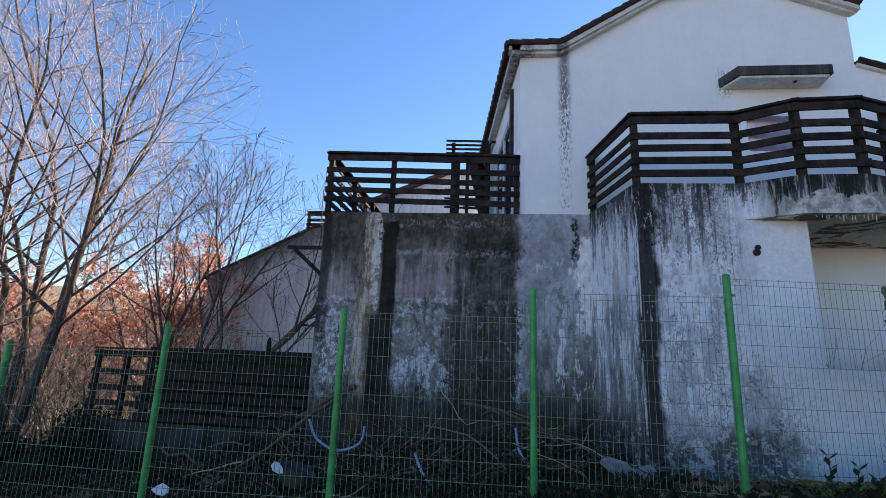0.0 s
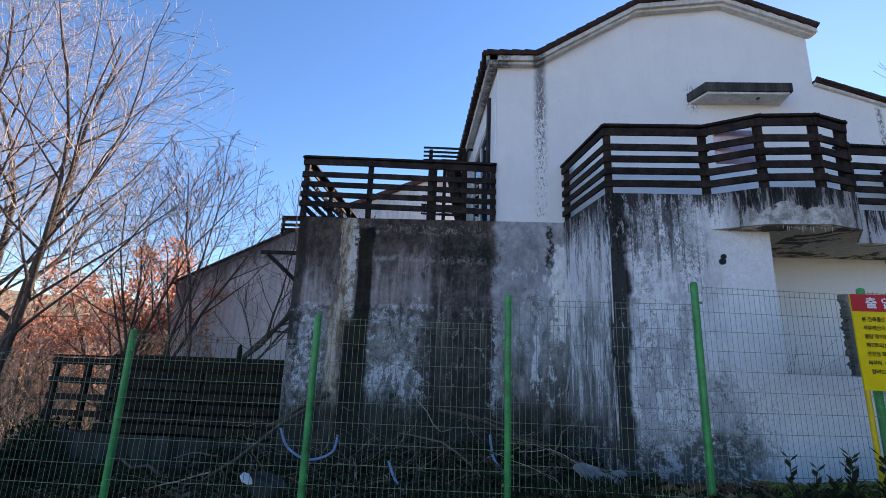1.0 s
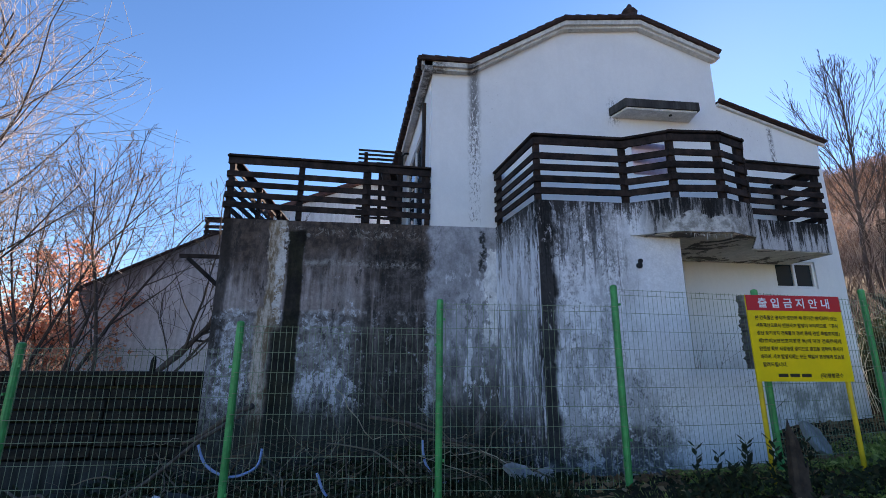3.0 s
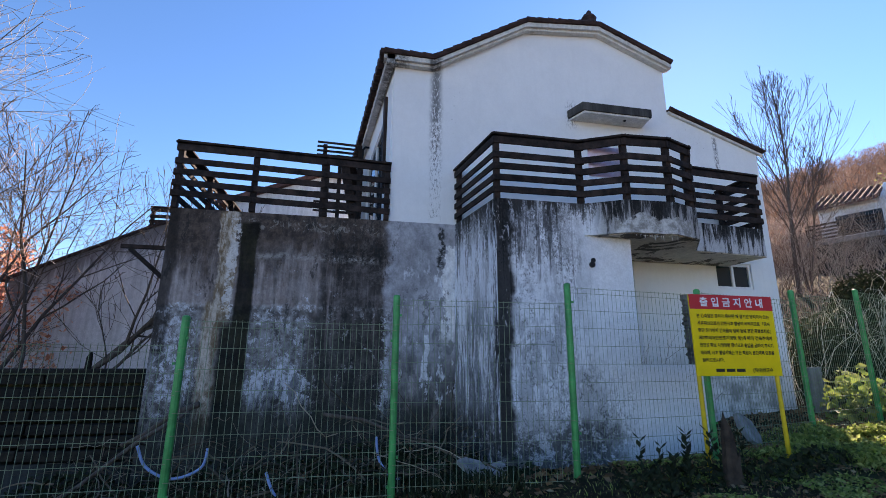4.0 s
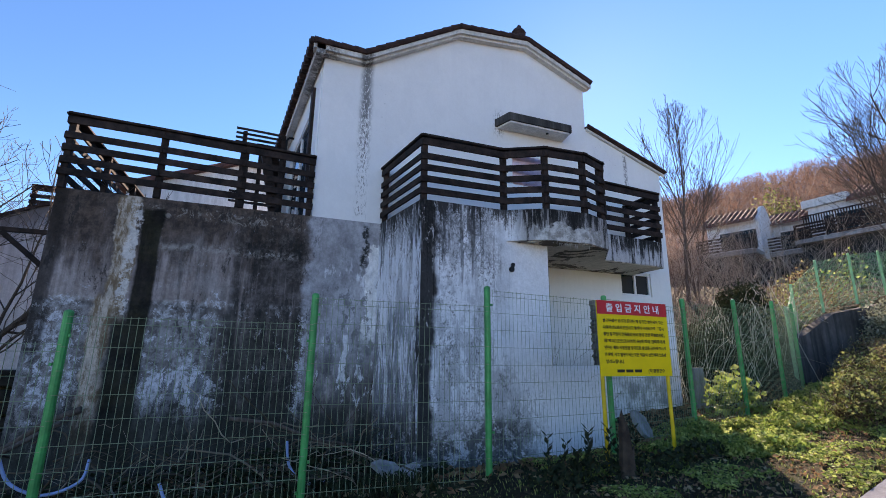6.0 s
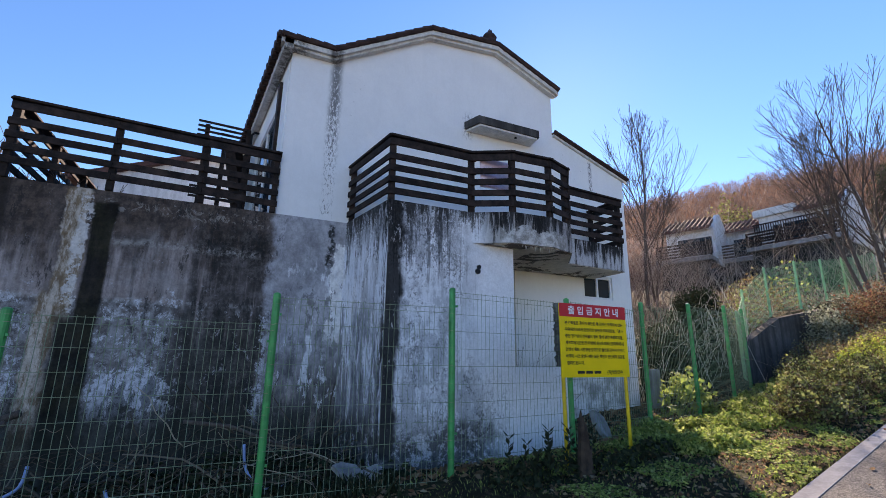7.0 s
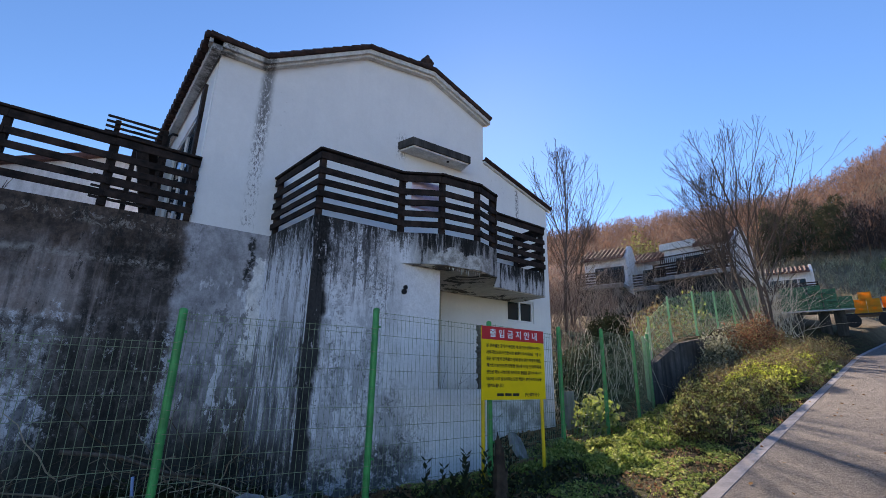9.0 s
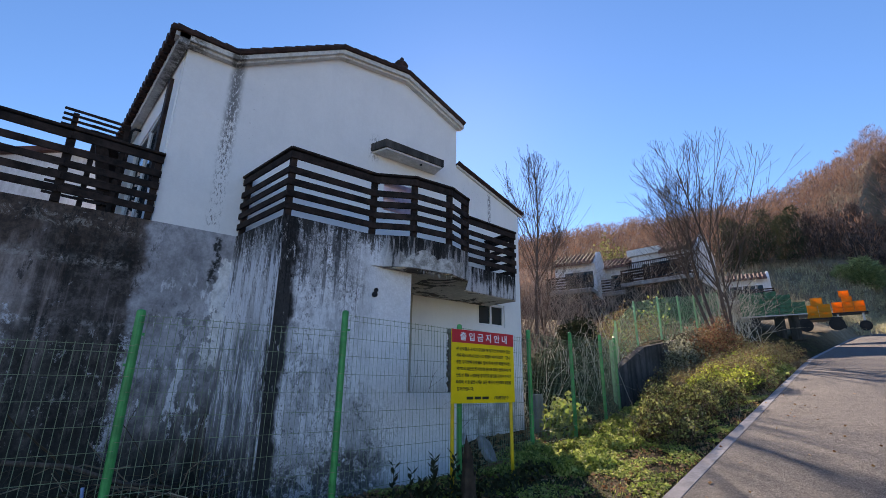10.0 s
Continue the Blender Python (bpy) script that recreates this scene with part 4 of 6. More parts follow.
# ---- timber railings ----
def railing(name, line, z, label, height=1.09, slats=5, rise=0.0):
    """A slatted timber railing along a line of places: posts, slats on their outer side, and a cap."""
    th = thing(name, (*line[0], z), label, "railing")
    random.seed(len(line) + int(line[0][0] * 10))
    top = lambda p: height + rise * (line[-1][0] - p[0])
    for x, y in line:
        bm = bmesh.new()
        box(bm, x - 0.045, x + 0.045, y - 0.045, y + 0.045, z, z + top((x, y)) - 0.05, 0.006)
        part("post", bm, DARKWOOD, th)
    pitch = (height - 0.13) / slats
    for a, b in zip(line, line[1:]):
        d = Vector((b[0] - a[0], b[1] - a[1], 0)).normalized()
        out = Vector((d.y, -d.x, 0)) * 0.06
        i = line.index(a)
        bends = [k <= 0 or k >= len(line) - 1 or (Vector(line[k]) - Vector(line[k - 1])).normalized().dot((Vector(line[k + 1]) - Vector(line[k])).normalized()) < 0.99 for k in (i, i + 1)]
        e0, e1 = (0.06 if v else -0.001 for v in bends)
        a3, b3 = Vector((*a, z)) - d * e0 + out, Vector((*b, z)) + d * e1 + out
        for k in range(slats):
            bm = bmesh.new()
            drop = 0.115 if k == 0 else 0.2 + pitch * k - 0.03
            h0 = Vector((0, 0, top(a) - drop + random.uniform(-0.008, 0.008)))
            h1 = Vector((0, 0, top(b) - drop + random.uniform(-0.008, 0.008)))
            beam(bm, a3 + h0, b3 + h1, 0.032, 0.118 if k == 0 else 0.105, 0.005)
            part("slat", bm, DARKWOOD, th)
        bm = bmesh.new()
        beam(bm, Vector((*a, z + top(a) - 0.02)) - d * e0 * 1.1 + out * 0.4, Vector((*b, z + top(b) - 0.02)) + d * e1 * 1.1 + out * 0.4, 0.15, 0.04, 0.006)
        part("cap", bm, DARKWOOD, th)
    return th


railing("terrace_railing", [(-2.89, 12.6), (-2.89, 11.0), (-2.89, 9.4), (-2.89, 7.81), (-1.68, 7.81), (-0.48, 7.81), (0.6, 7.81)], FLOOR,
        "blackened slatted timber railing on the concrete terrace wall", 1.1, rise=0.026)
railing("balcony_railing", [(1.94, G - 0.06), (2.2, 6.28), (3.6, 6.28), (4.2, 5.95), (4.93, 5.91), (5.44, 6.1), (6.02, 6.8), (7.58, 6.92), (7.58, G - 0.06)], FLOOR,
        "blackened slatted timber railing round the bowed balcony")
bm = bmesh.new()
box(bm, 3.74, 4.3, 6.2, 6.215, 4.5, 5.03)
solo("pink_board", bm, PINK, "faded pink board leaning behind the balcony railing", "board")

# ---- the green mesh fence ----
random.seed(11)


def mesh_panel(bm, a, b, za, zb, h, dx=0.06, dz=0.2, r=0.0019):
    """A welded wire panel between two places; its top runs from za to zb."""
    a, b = Vector((a[0], a[1], 0)), Vector((b[0], b[1], 0))
    d = b - a
    n = max(2, round(d.length / dx))
    side = Vector((d.y, -d.x, 0)).normalized() * 0.03

    def bar(p, q, rr):
        beam(bm, p, q, rr * 2, rr * 2, up=(0.3, 0.5, 0.9) if abs((q - p).z) > 0.5 else (0, 0, 1))

    for i in range(1, n):
        p = a + d * (i / n) + side
        z = za + (zb - za) * i / n
        bar(p + Vector((0, 0, z - h)), p + Vector((0, 0, z)), r)
    rows = [0.015, 0.075] + [0.075 + dz * k for k in range(1, int((h - 0.1) / dz) + 1)]
    for k in rows:
        bar(a + side * 1.18 + Vector((0, 0, za - k)), b + side * 1.18 + Vector((0, 0, zb - k)), r * 1.15)


def fence(name, posts, label, height=2.09, dx=0.06, dz=0.2, post_r=0.038, level=True, paint=GREEN, coat=WIRE, wire=0.0019):
    th = thing(name, (posts[0][0], posts[0][1], posts[0][2] - height), label, "fence")
    for x, y, top in posts:
        bm = bmesh.new()
        tube(bm, [(x, y, top - height - 0.25), (x, y, top - 0.02), (x, y, top - 0.008), (x, y, top)], [post_r, post_r, post_r * 0.8, post_r * 0.3], 12)
        part("post", bm, paint, th, smooth=False)
    for (xa, ya, ta), (xb, yb, tb) in zip(posts, posts[1:]):
        bm = bmesh.new()
        if level:
            za = zb = min(ta, tb) - 0.045
        else:
            za, zb = ta - 0.06, tb - 0.06
        mesh_panel(bm, (xa, ya), (xb, yb), za, zb, height - 0.17, dx, dz, wire)
        part("mesh_panel", bm, coat, th, "green welded wire mesh")
        for x, y, s in ((xa, ya, 1), (xb, yb, -1)):
            d = Vector((xb - xa, yb - ya, 0)).normalized()
            for k in (0.18, 1.6):
                bm = bmesh.new()
                c = Vector((x, y, za - k)) + d * s * (post_r + 0.008)
                box(bm, c.x - 0.009, c.x + 0.009, c.y - 0.04, c.y - 0.01, c.z - 0.012, c.z + 0.012)
                part("clamp", bm, paint, th)
    return th


fence("mesh_fence", POSTS, "green welded mesh fence on round green posts")
UP = [(12.35, 7.62, 3.0), (13.9, 8.35, 3.78), (15.9, 8.75, 4.72), (18.1, 8.95, 5.2), (20.4, 9.2, 5.55), (22.8, 9.55, 5.95), (25.2, 9.95, 6.4), (27.6, 10.3, 6.9)]
fence("slope_fence", UP, "green mesh fence climbing the bank in sunlight", dx=0.075, dz=0.2, level=False, paint=SUNLITGREEN, coat=SUNLITGREEN, wire=0.002)

# ---- warning sign ----
S0, S1 = Vector((3.94, 4.59, 0)), Vector((5.07, 4.593, 0))


def lettering(text, size, at, parent, material, width=None, name="lettering"):
    """Letters laid on the sign's face at (u, z): u metres along it."""
    c = bpy.data.curves.new("t", "FONT")
    c.body, c.size, c.align_x = text, size, "CENTER"
    c.resolution_u = 2
    c.offset = size * 0.022
    c.fill_mode = "BOTH"
    o = bpy.data.objects.new("t", c)
    scene.collection.objects.link(o)
    bpy.context.view_layer.update()
    me = bpy.data.meshes.new_from_object(o.evaluated_get(bpy.context.evaluated_depsgraph_get()))
    bpy.data.objects.remove(o)
    xs = [v.co.x for v in me.vertices]
    k = (width / (max(xs) - min(xs))) if width and xs else 1.0
    mid = (max(xs) + min(xs)) / 2
    u = (S1 - S0).normalized()
    n = Vector((u.y, -u.x, 0))
    base = root_place(parent)
    for v in me.vertices:
        p = S0 + u * (at[0] + (v.co.x - mid) * k) + n * 0.017 + Vector((0, 0, at[1] + v.co.y))
        v.co = p - base
    me.materials.clear()
    me.materials.append(material)
    ob = new(name, me)
    ob.parent = parent
    return tagged(ob, kind="stuff")


def sign():
    top, bot = 2.39, 1.47
    u = (S1 - S0).normalized()
    n = Vector((u.y, -u.x, 0))
    W = (S1 - S0).length
    th = thing("warning_sign", (*((S0 + S1) / 2).xy, 0.5), "yellow warning sign with a red heading on two yellow posts", "sign")

    def slab(u0, u1, z0, z1, t0, t1, name, mat, parent, label=""):
        bm = bmesh.new()
        p, q = S0 + u * u0, S0 + u * u1
        vs = [bm.verts.new(c + n * t + Vector((0, 0, z))) for z in (z0, z1) for c, t in ((p, t0), (q, t0), (q, t1), (p, t1))]
        for f in ((0, 1, 2, 3), (7, 6, 5, 4), (0, 4, 5, 1), (1, 5, 6, 2), (2, 6, 7, 3), (3, 7, 4, 0)):
            bm.faces.new([vs[i] for i in f])
        bmesh.ops.recalc_face_normals(bm, faces=bm.faces)
        return part(name, bm, mat, parent, label)

    board = slab(0, W, bot, top, 0, 0.012, "board", YELLOW, th, "yellow painted sheet board")
    slab(0, W, top - 0.17, top, 0.0121, 0.014, "heading_band", RED, board, "red heading band")
    for k, name in ((0.045, "post"), (W - 0.045, "post")):
        bm = bmesh.new()
        c = S0 + u * k - n * 0.024
        tube(bm, [c + Vector((0, 0, 0.3)), c + Vector((0, 0, top - 0.02))], 0.024, 10)
        part(name, bm, YELLOWP, th, "yellow steel post")
    for z in (top - 0.1, bot + 0.1):
        bm = bmesh.new()
        beam(bm, S0 + u * 0.02 - n * 0.012 + Vector((0, 0, z)), S1 - u * 0.02 - n * 0.012 + Vector((0, 0, z)), 0.02, 0.03)
        part("rail", bm, YELLOWP, th)
    lettering("출 입 금 지 안 내", 0.115, (W / 2, top - 0.127), th, WHITEINK, 0.86, "heading")
    lines = ["본 건축물은 공사가 중단된 채 장기간 방치되어 있는", "사유재산으로서 안전사고 발생이 우려되므로 「공사", "중단 장기방치 건축물의 정비 등에 관한 특별조치법」",
             "제7조의3(안전조치명령 등)에 따라 건축주에게", "안전성 확보 시정명령 중이므로 출입을 금하여 주시기", "바라며, 사고 발생시에는 모든 책임이 본인에게 있음을"]
    for i, s in enumerate(lines):
        lettering(s, 0.05, (W / 2, top - 0.265 - i * 0.083), th, INK, W * 0.87, "text_line")
    lettering("알려드립니다.", 0.05, (W * 0.2, top - 0.265 - 6 * 0.083), th, INK, W * 0.25, "text_line")
    for i in range(3):
        slab(W * (0.22 + 0.12 * i), W * (0.22 + 0.12 * i + 0.1), bot + 0.045, bot + 0.08, 0.0121, 0.0135, "text_bar", INK, board)
    lettering("(직)평창군수", 0.05, (W * 0.77, bot + 0.045), th, INK, W * 0.24, "text_line")


sign()


# ---- bare trees ----
def turn_off(rng, d, angle):
    side = d.orthogonal().normalized()
    side.rotate(Matrix.Rotation(rng.uniform(0, 2 * math.pi), 3, d))
    return (d * math.cos(angle) + side * math.sin(angle)).normalized()


def limbs_of(rng, start, way, length, r, level, most, out, rise=0.12, kids=6, wander=0.16, low=0.3):
    """Grows one limb and what springs from it; fills out[level] with (points, radii)."""
    n = 6 if level < 2 else 4 if level < 4 else 3
    p, d = Vector(start), Vector(way).normalized()
    pts, rad = [p.copy()], [r]
    for i in range(n):
        d = (d + Vector((rng.gauss(0, wander), rng.gauss(0, wander), rng.gauss(0, wander * 0.7) + rise))).normalized()
        p = p + d * (length / n)
        pts.append(p.copy())
        rad.append(r * (1 - 0.75 * (i + 1) / n))
    out.setdefault(level, []).append((pts, rad))
    if level < most:
        k = max(2, round(kids * rng.uniform(0.75, 1.25)))
        for _ in range(k):
            f = rng.uniform(0.25, 0.98) if level else rng.uniform(low, 0.98)
            i = min(n - 1, int(f * n))
            q = pts[i].lerp(pts[i + 1], f * n - i)
            rr = rad[i] * rng.uniform(0.45, 0.7)
            dd = turn_off(rng, (pts[i + 1] - pts[i]).normalized(), radians(rng.uniform(22, 55)))
            limbs_of(rng, q, dd, length * rng.uniform(0.42, 0.72) * (1.1 - 0.4 * f), max(rr, 0.0022), level + 1, most, out, rise, kids, wander, low)


def tubes_mesh(name, limbs, sides, material, shift, least=0.0):
    verts, faces = [], []
    for pts, rad in limbs:
        d0 = (pts[1] - pts[0]).normalized()
        s = d0.orthogonal().normalized()
        first = len(verts)
        for i, p in enumerate(pts):
            d = (pts[min(i + 1, len(pts) - 1)] - pts[max(i - 1, 0)]).normalized()
            s = (s - d * s.dot(d)).normalized()
            u = d.cross(s)
            for k in range(sides):
                a = 2 * math.pi * k / sides
                v = p + max(rad[i], least) * (math.cos(a) * s + math.sin(a) * u) - shift
                verts.append((v.x, v.y, v.z))
        for i in range(len(pts) - 1):
            for k in range(sides):
                a, b = first + i * sides + k, first + i * sides + (k + 1) % sides
                faces.append((a, b, b + sides, a + sides))
    return mesh_of(name, verts, faces, material, True)


def leaf_mesh(name, places, size, material, rng, flat=0.0, long=1.6):
    """Small pointed leaves, each a folded pair of triangles with a turn of its own."""
    n = len(places)
    r = np.random.RandomState(rng.randrange(1 << 30))
    c = np.array([tuple(p) for p in places]).reshape(-1, 3)
    d = r.normal(size=(n, 3))
    d[:, 2] *= 1 - flat
    d /= np.linalg.norm(d, axis=1)[:, None]
    w = np.cross(d, r.normal(size=(n, 3)))
    w /= np.linalg.norm(w, axis=1)[:, None] + 1e-9
    up = np.cross(d, w)
    s = (size * r.uniform(0.55, 1.35, n))[:, None]
    a, b = c - d * s * long / 2, c + d * s * long / 2
    l, q = c + w * s * 0.5 + up * s * 0.14, c - w * s * 0.5 + up * s * 0.14
    verts = np.stack([a, l, b, q], 1).reshape(-1, 3)
    i = np.arange(n)[:, None] * 4
    faces = np.concatenate([i + (0, 1, 2), i + (0, 2, 3)], 1).reshape(-1, 3)
    return mesh_of(name, verts.tolist(), faces.tolist(), material)


def stuff(name, mesh, label, category):
    return tagged(new(name, mesh), label, category, kind="stuff")


def stems_mesh(name, curves, material, sides=3):
    return tubes_mesh(name, curves, sides, material, Vector((0, 0, 0)))


def bough(rng, start, way, length, r, level, most, out, kids, up, sway, angle, low=0.12):
    """One bough and its side shoots, which shorten towards its tip and bend upwards."""
    n = (8, 6, 5, 4, 3)[level]
    p, d = Vector(start), Vector(way).normalized()
    pts, rad = [p.copy()], [r]
    for i in range(n):
        d = (d + Vector((rng.gauss(0, sway), rng.gauss(0, sway), rng.gauss(0, sway * 0.6) + up[level]))).normalized()
        p = p + d * (length / n)
        pts.append(p.copy())
        rad.append(r * (1 - 0.8 * ((i + 1) / n) ** 0.8))
    out.setdefault(level, []).append((pts, rad))
    if level == most:
        return
    k = max(2, round(kids[level] * rng.uniform(0.8, 1.2)))
    turn = rng.uniform(0, 6.3)
    for j in range(k):
        f = low + (0.99 - low) * (j + rng.uniform(0.1, 0.9)) / k
        i = min(n - 1, int(f * n))
        q = pts[i].lerp(pts[i + 1], f * n - i)
        axis = (pts[i + 1] - pts[i]).normalized()
        side = axis.orthogonal().normalized()
        turn += 2.4 + rng.gauss(0, 0.4)
        side.rotate(Matrix.Rotation(turn, 3, axis))
        a = radians(rng.uniform(*angle))
        ln = length * (0.62 * (1 - f) + 0.16) * rng.uniform(0.75, 1.25)
        bough(rng, q, axis * math.cos(a) + side * math.sin(a), ln, max(0.002, rad[i] * rng.uniform(0.42, 0.62)), level + 1, most, out, kids, up, sway, angle)


def fan_tree(name, place, label, seed, stems, kids=(11, 7, 5, 3), most=4, group="", twig=None, least=0.005, up=(0.02, 0.06, 0.08, 0.06, 0.05), sway=0.07, leaves=None, low=0.22, angle=(26, 52)):
    """A bare tree from its stems, each a lean in x and y, a length and a radius."""
    rng = random.Random(seed)
    x, y = place
    base = Vector((x, y, ground_z(x, y) - 0.1))
    th = thing(name, base, label, "tree", group)
    out = {}
    for lx, ly, ln, r in stems:
        off = Vector((lx, ly, 0)) * 0.25
        bough(rng, base + off, (lx, ly, 1), ln, r, 0, most, out, kids, up, sway, angle, low)
    ob = new("trunk", tubes_mesh("trunk", out[0] + out[1], 7, BARK, base, 0.008))
    ob.parent = th
    ob = new("crown", tubes_mesh("crown", [b for k, v in out.items() if k > 1 for b in v], 3, twig or TWIG, base, least))
    ob.parent = th
    tagged(ob, "bare thin twigs")
    if leaves:
        mat, count, size = leaves
        tips = [b[0][rng.choice((-1, -2))] for k, v in out.items() if k >= most - 1 for b in v]
        pts = [rng.choice(tips) + Vector((rng.gauss(0, 0.14), rng.gauss(0, 0.14), rng.gauss(0, 0.1))) for _ in range(count)]
        ob = new("leaves", leaf_mesh("leaves", [p - base for p in pts], size, mat, rng))
        ob.parent = th
        tagged(ob, "withered reddish leaves")
    return th


# trees beyond the fence on the lower side
LEFT = "bare trees below the terrace"
fan_tree("tree", (-9.7, 8.9), "tall bare tree with several dark upright trunks", 21, [(-0.02, 0.05, 11.0, 0.12), (0.09, -0.02, 9.8, 0.09), (-0.25, 0.08, 10.5, 0.1)], (12, 8, 5), 3, LEFT, sway=0.1, low=0.24, least=0.005, angle=(32, 60), up=(0.02, 0.09, 0.06, 0.03))
fan_tree("tree", (-12.2, 11.0), "tall bare pale-twigged tree", 22, [(0.0, 0.0, 13.5, 0.12), (0.12, 0.05, 12.0, 0.1), (-0.3, -0.05, 12.0, 0.1)], (12, 8, 5), 3, LEFT, sway=0.1, low=0.28, least=0.0045, angle=(32, 60), up=(0.02, 0.09, 0.06, 0.03))
fan_tree("tree", (-12.9, 8.6), "leaning bare tree with dark limbs", 23, [(0.42, 0.05, 8.0, 0.09), (0.7, 0.1, 6.4, 0.07), (0.1, 0.1, 9.6, 0.09), (-0.2, 0, 9.0, 0.08)], (9, 6, 4), 3, LEFT, sway=0.11, low=0.3, least=0.0045, angle=(30, 58))
fan_tree("tree", (-15.5, 16.0), "slender bare tree behind the maple", 27, [(0.05, 0, 11.0, 0.09), (0.2, 0, 9.0, 0.08)], (10, 6, 4), 3, LEFT, low=0.3)
fan_tree("tree", (-6.6, 10.9), "slender dark bare tree before the old wall", 24, [(0.45, 0.0, 6.6, 0.1), (0.2, 0.1, 7.0, 0.09), (0.75, 0.05, 4.8, 0.07), (-0.05, 0.05, 6.8, 0.06)], (8, 7, 4), 3, LEFT, BARK, 0.005, sway=0.13, low=0.5, angle=(22, 46))
fan_tree("tree", (-8.1, 11.8), "slender many-stemmed bare tree", 25, [(0.25, 0.0, 8.0, 0.07), (0.05, 0.1, 7.6, 0.06), (-0.15, 0.0, 7.2, 0.06), (0.4, 0.05, 6.0, 0.05)], (8, 5, 3), 3, LEFT, BARK, 0.0045, sway=0.12, low=0.35)
fan_tree("tree", (-9.6, 12.4), "dark thin bare tree beside the maples", 28, [(0.15, 0, 8.2, 0.07), (-0.15, 0.1, 7.6, 0.06), (0.3, 0, 6.6, 0.05)], (8, 5, 3), 3, LEFT, BARK, 0.0045, sway=0.12, low=0.35)
MAPLE = "red maples below the terrace"
fan_tree("maple_tree", (-11.0, 15.0), "spreading maple with withered red leaves", 26, [(0.15, 0, 6.2, 0.08), (-0.45, 0, 5.6, 0.07), (0.55, 0.1, 5.2, 0.06), (-0.1, 0.2, 5.8, 0.06)], (9, 7, 4), 3, MAPLE, BARK, 0.005, leaves=(REDLEAF, 5200, 0.085))
fan_tree("maple_tree", (-9.7, 14.0), "small maple with withered red leaves", 31, [(0.2, 0, 4.8, 0.06), (-0.4, 0, 4.4, 0.05), (0.5, 0.1, 4.0, 0.05)], (9, 6, 4), 3, MAPLE, BARK, 0.005, leaves=(REDLEAF, 2800, 0.08))
fan_tree("maple_tree", (-15.4, 14.5), "young maple with withered red leaves", 33, [(0.2, 0, 5.0, 0.06), (-0.4, 0, 4.8, 0.05), (0.5, 0.1, 4.4, 0.05)], (9, 6, 4), 3, MAPLE, BARK, 0.005, leaves=(REDLEAF, 2600, 0.085))
# trees on the uphill side
RIGHT = "bare trees on the bank"
fan_tree("tree", (20.7, 7.85), "leaning bare tree above the retaining wall", 47, [(-0.08, 0.22, 6.8, 0.085), (-0.02, 0.08, 7.8, 0.09)], (13, 7, 4), 3, RIGHT, BARK, 0.006, (0.03, 0.09, 0.08, 0.06), angle=(18, 36))
fan_tree("tree", (21.1, 7.55), "upright fan-shaped bare tree above the retaining wall", 48, [(0.0, 0.03, 8.6, 0.1), (0.04, -0.1, 6.8, 0.075)], (15, 8, 4), 3, RIGHT, BARK, 0.006, (0.03, 0.1, 0.1, 0.08), angle=(20, 40))
fan_tree("tree", (16.8, 14.2), "thin bare tree beyond the house", 42, [(0.0, 0.0, 8.3, 0.085)], (16, 6, 4), 3, RIGHT, BARK, 0.006, low=0.3, angle=(12, 26))
fan_tree("tree", (18.5, 15.2), "slim bare tree beyond the house", 43, [(0.06, -0.06, 5.6, 0.05), (-0.06, 0.08, 6.4, 0.06)], (12, 6, 4), 3, RIGHT, BARK, 0.006, angle=(18, 36))

# thickets: many thin bare stems
def thicket(name, label, seed, count, place, height, material=None, r=0.008):
    rng = random.Random(seed)
    out = {}
    for _ in range(count):
        x, y = place(rng)
        d = Vector((rng.gauss(0, 0.35), rng.gauss(0, 0.35), 1))
        limbs_of(rng, (x, y, ground_z(x, y) - 0.05), d, height * rng.uniform(0.5, 1.1), r * rng.uniform(0.7, 1.5), 2, 3, out, 0.03, 5, 0.22)
    stuff(name, stems_mesh(name, [b for v in out.values() for b in v], material or VINE), label, "thicket")


def spot(x0, x1, y0, y1):
    return lambda rng: (rng.uniform(x0, x1), rng.uniform(y0, y1))


thicket("thicket", "dense brown bare undergrowth beyond the house", 51, 250, spot(12.5, 19, 12.8, 20), 3.4, BRUSH, 0.012)
thicket("thicket", "dense brown bare undergrowth below the far houses", 52, 220, spot(17, 31, 12.2, 20), 2.7, PALEBRUSH, 0.012)
thicket("thicket", "brown tangled undergrowth below the bare trees", 53, 620, spot(-22, -8.0, 8.6, 19), 3.6, BRUSH, 0.012)
rng = random.Random(54)
canes = []
for _ in range(180):
    x, y = rng.uniform(8.9, 13.4), rng.uniform(7.5, 9.6)
    a, out, h = rng.uniform(0, 2 * math.pi), rng.uniform(0.5, 1.5), rng.uniform(0.7, 1.75)
    z = ground_z(x, y)
    pts = [Vector((x + math.cos(a) * out * f ** 0.85 + rng.gauss(0, 0.05), y + math.sin(a) * out * f ** 0.85 - 0.15 * f, z + h * math.sin(min(1, f * 1.1) * math.pi * 0.68) * 1.1 + 0.02 * rng.gauss(0, 1))) for f in (0, 0.18, 0.36, 0.54, 0.72, 0.88, 1)]
    r = rng.uniform(0.004, 0.009)
    canes.append((pts, [r * (1 - 0.1 * k) for k in range(7)]))
stuff("dry_canes", stems_mesh("dry_canes", canes, CANE), "pale dry arching canes behind the fence", "canes")
def afar(d0, d1, a0, a1):
    return lambda rng: ((d := rng.uniform(d0, d1)) * math.sin(a := radians(rng.uniform(a0, a1))), d * math.cos(a))


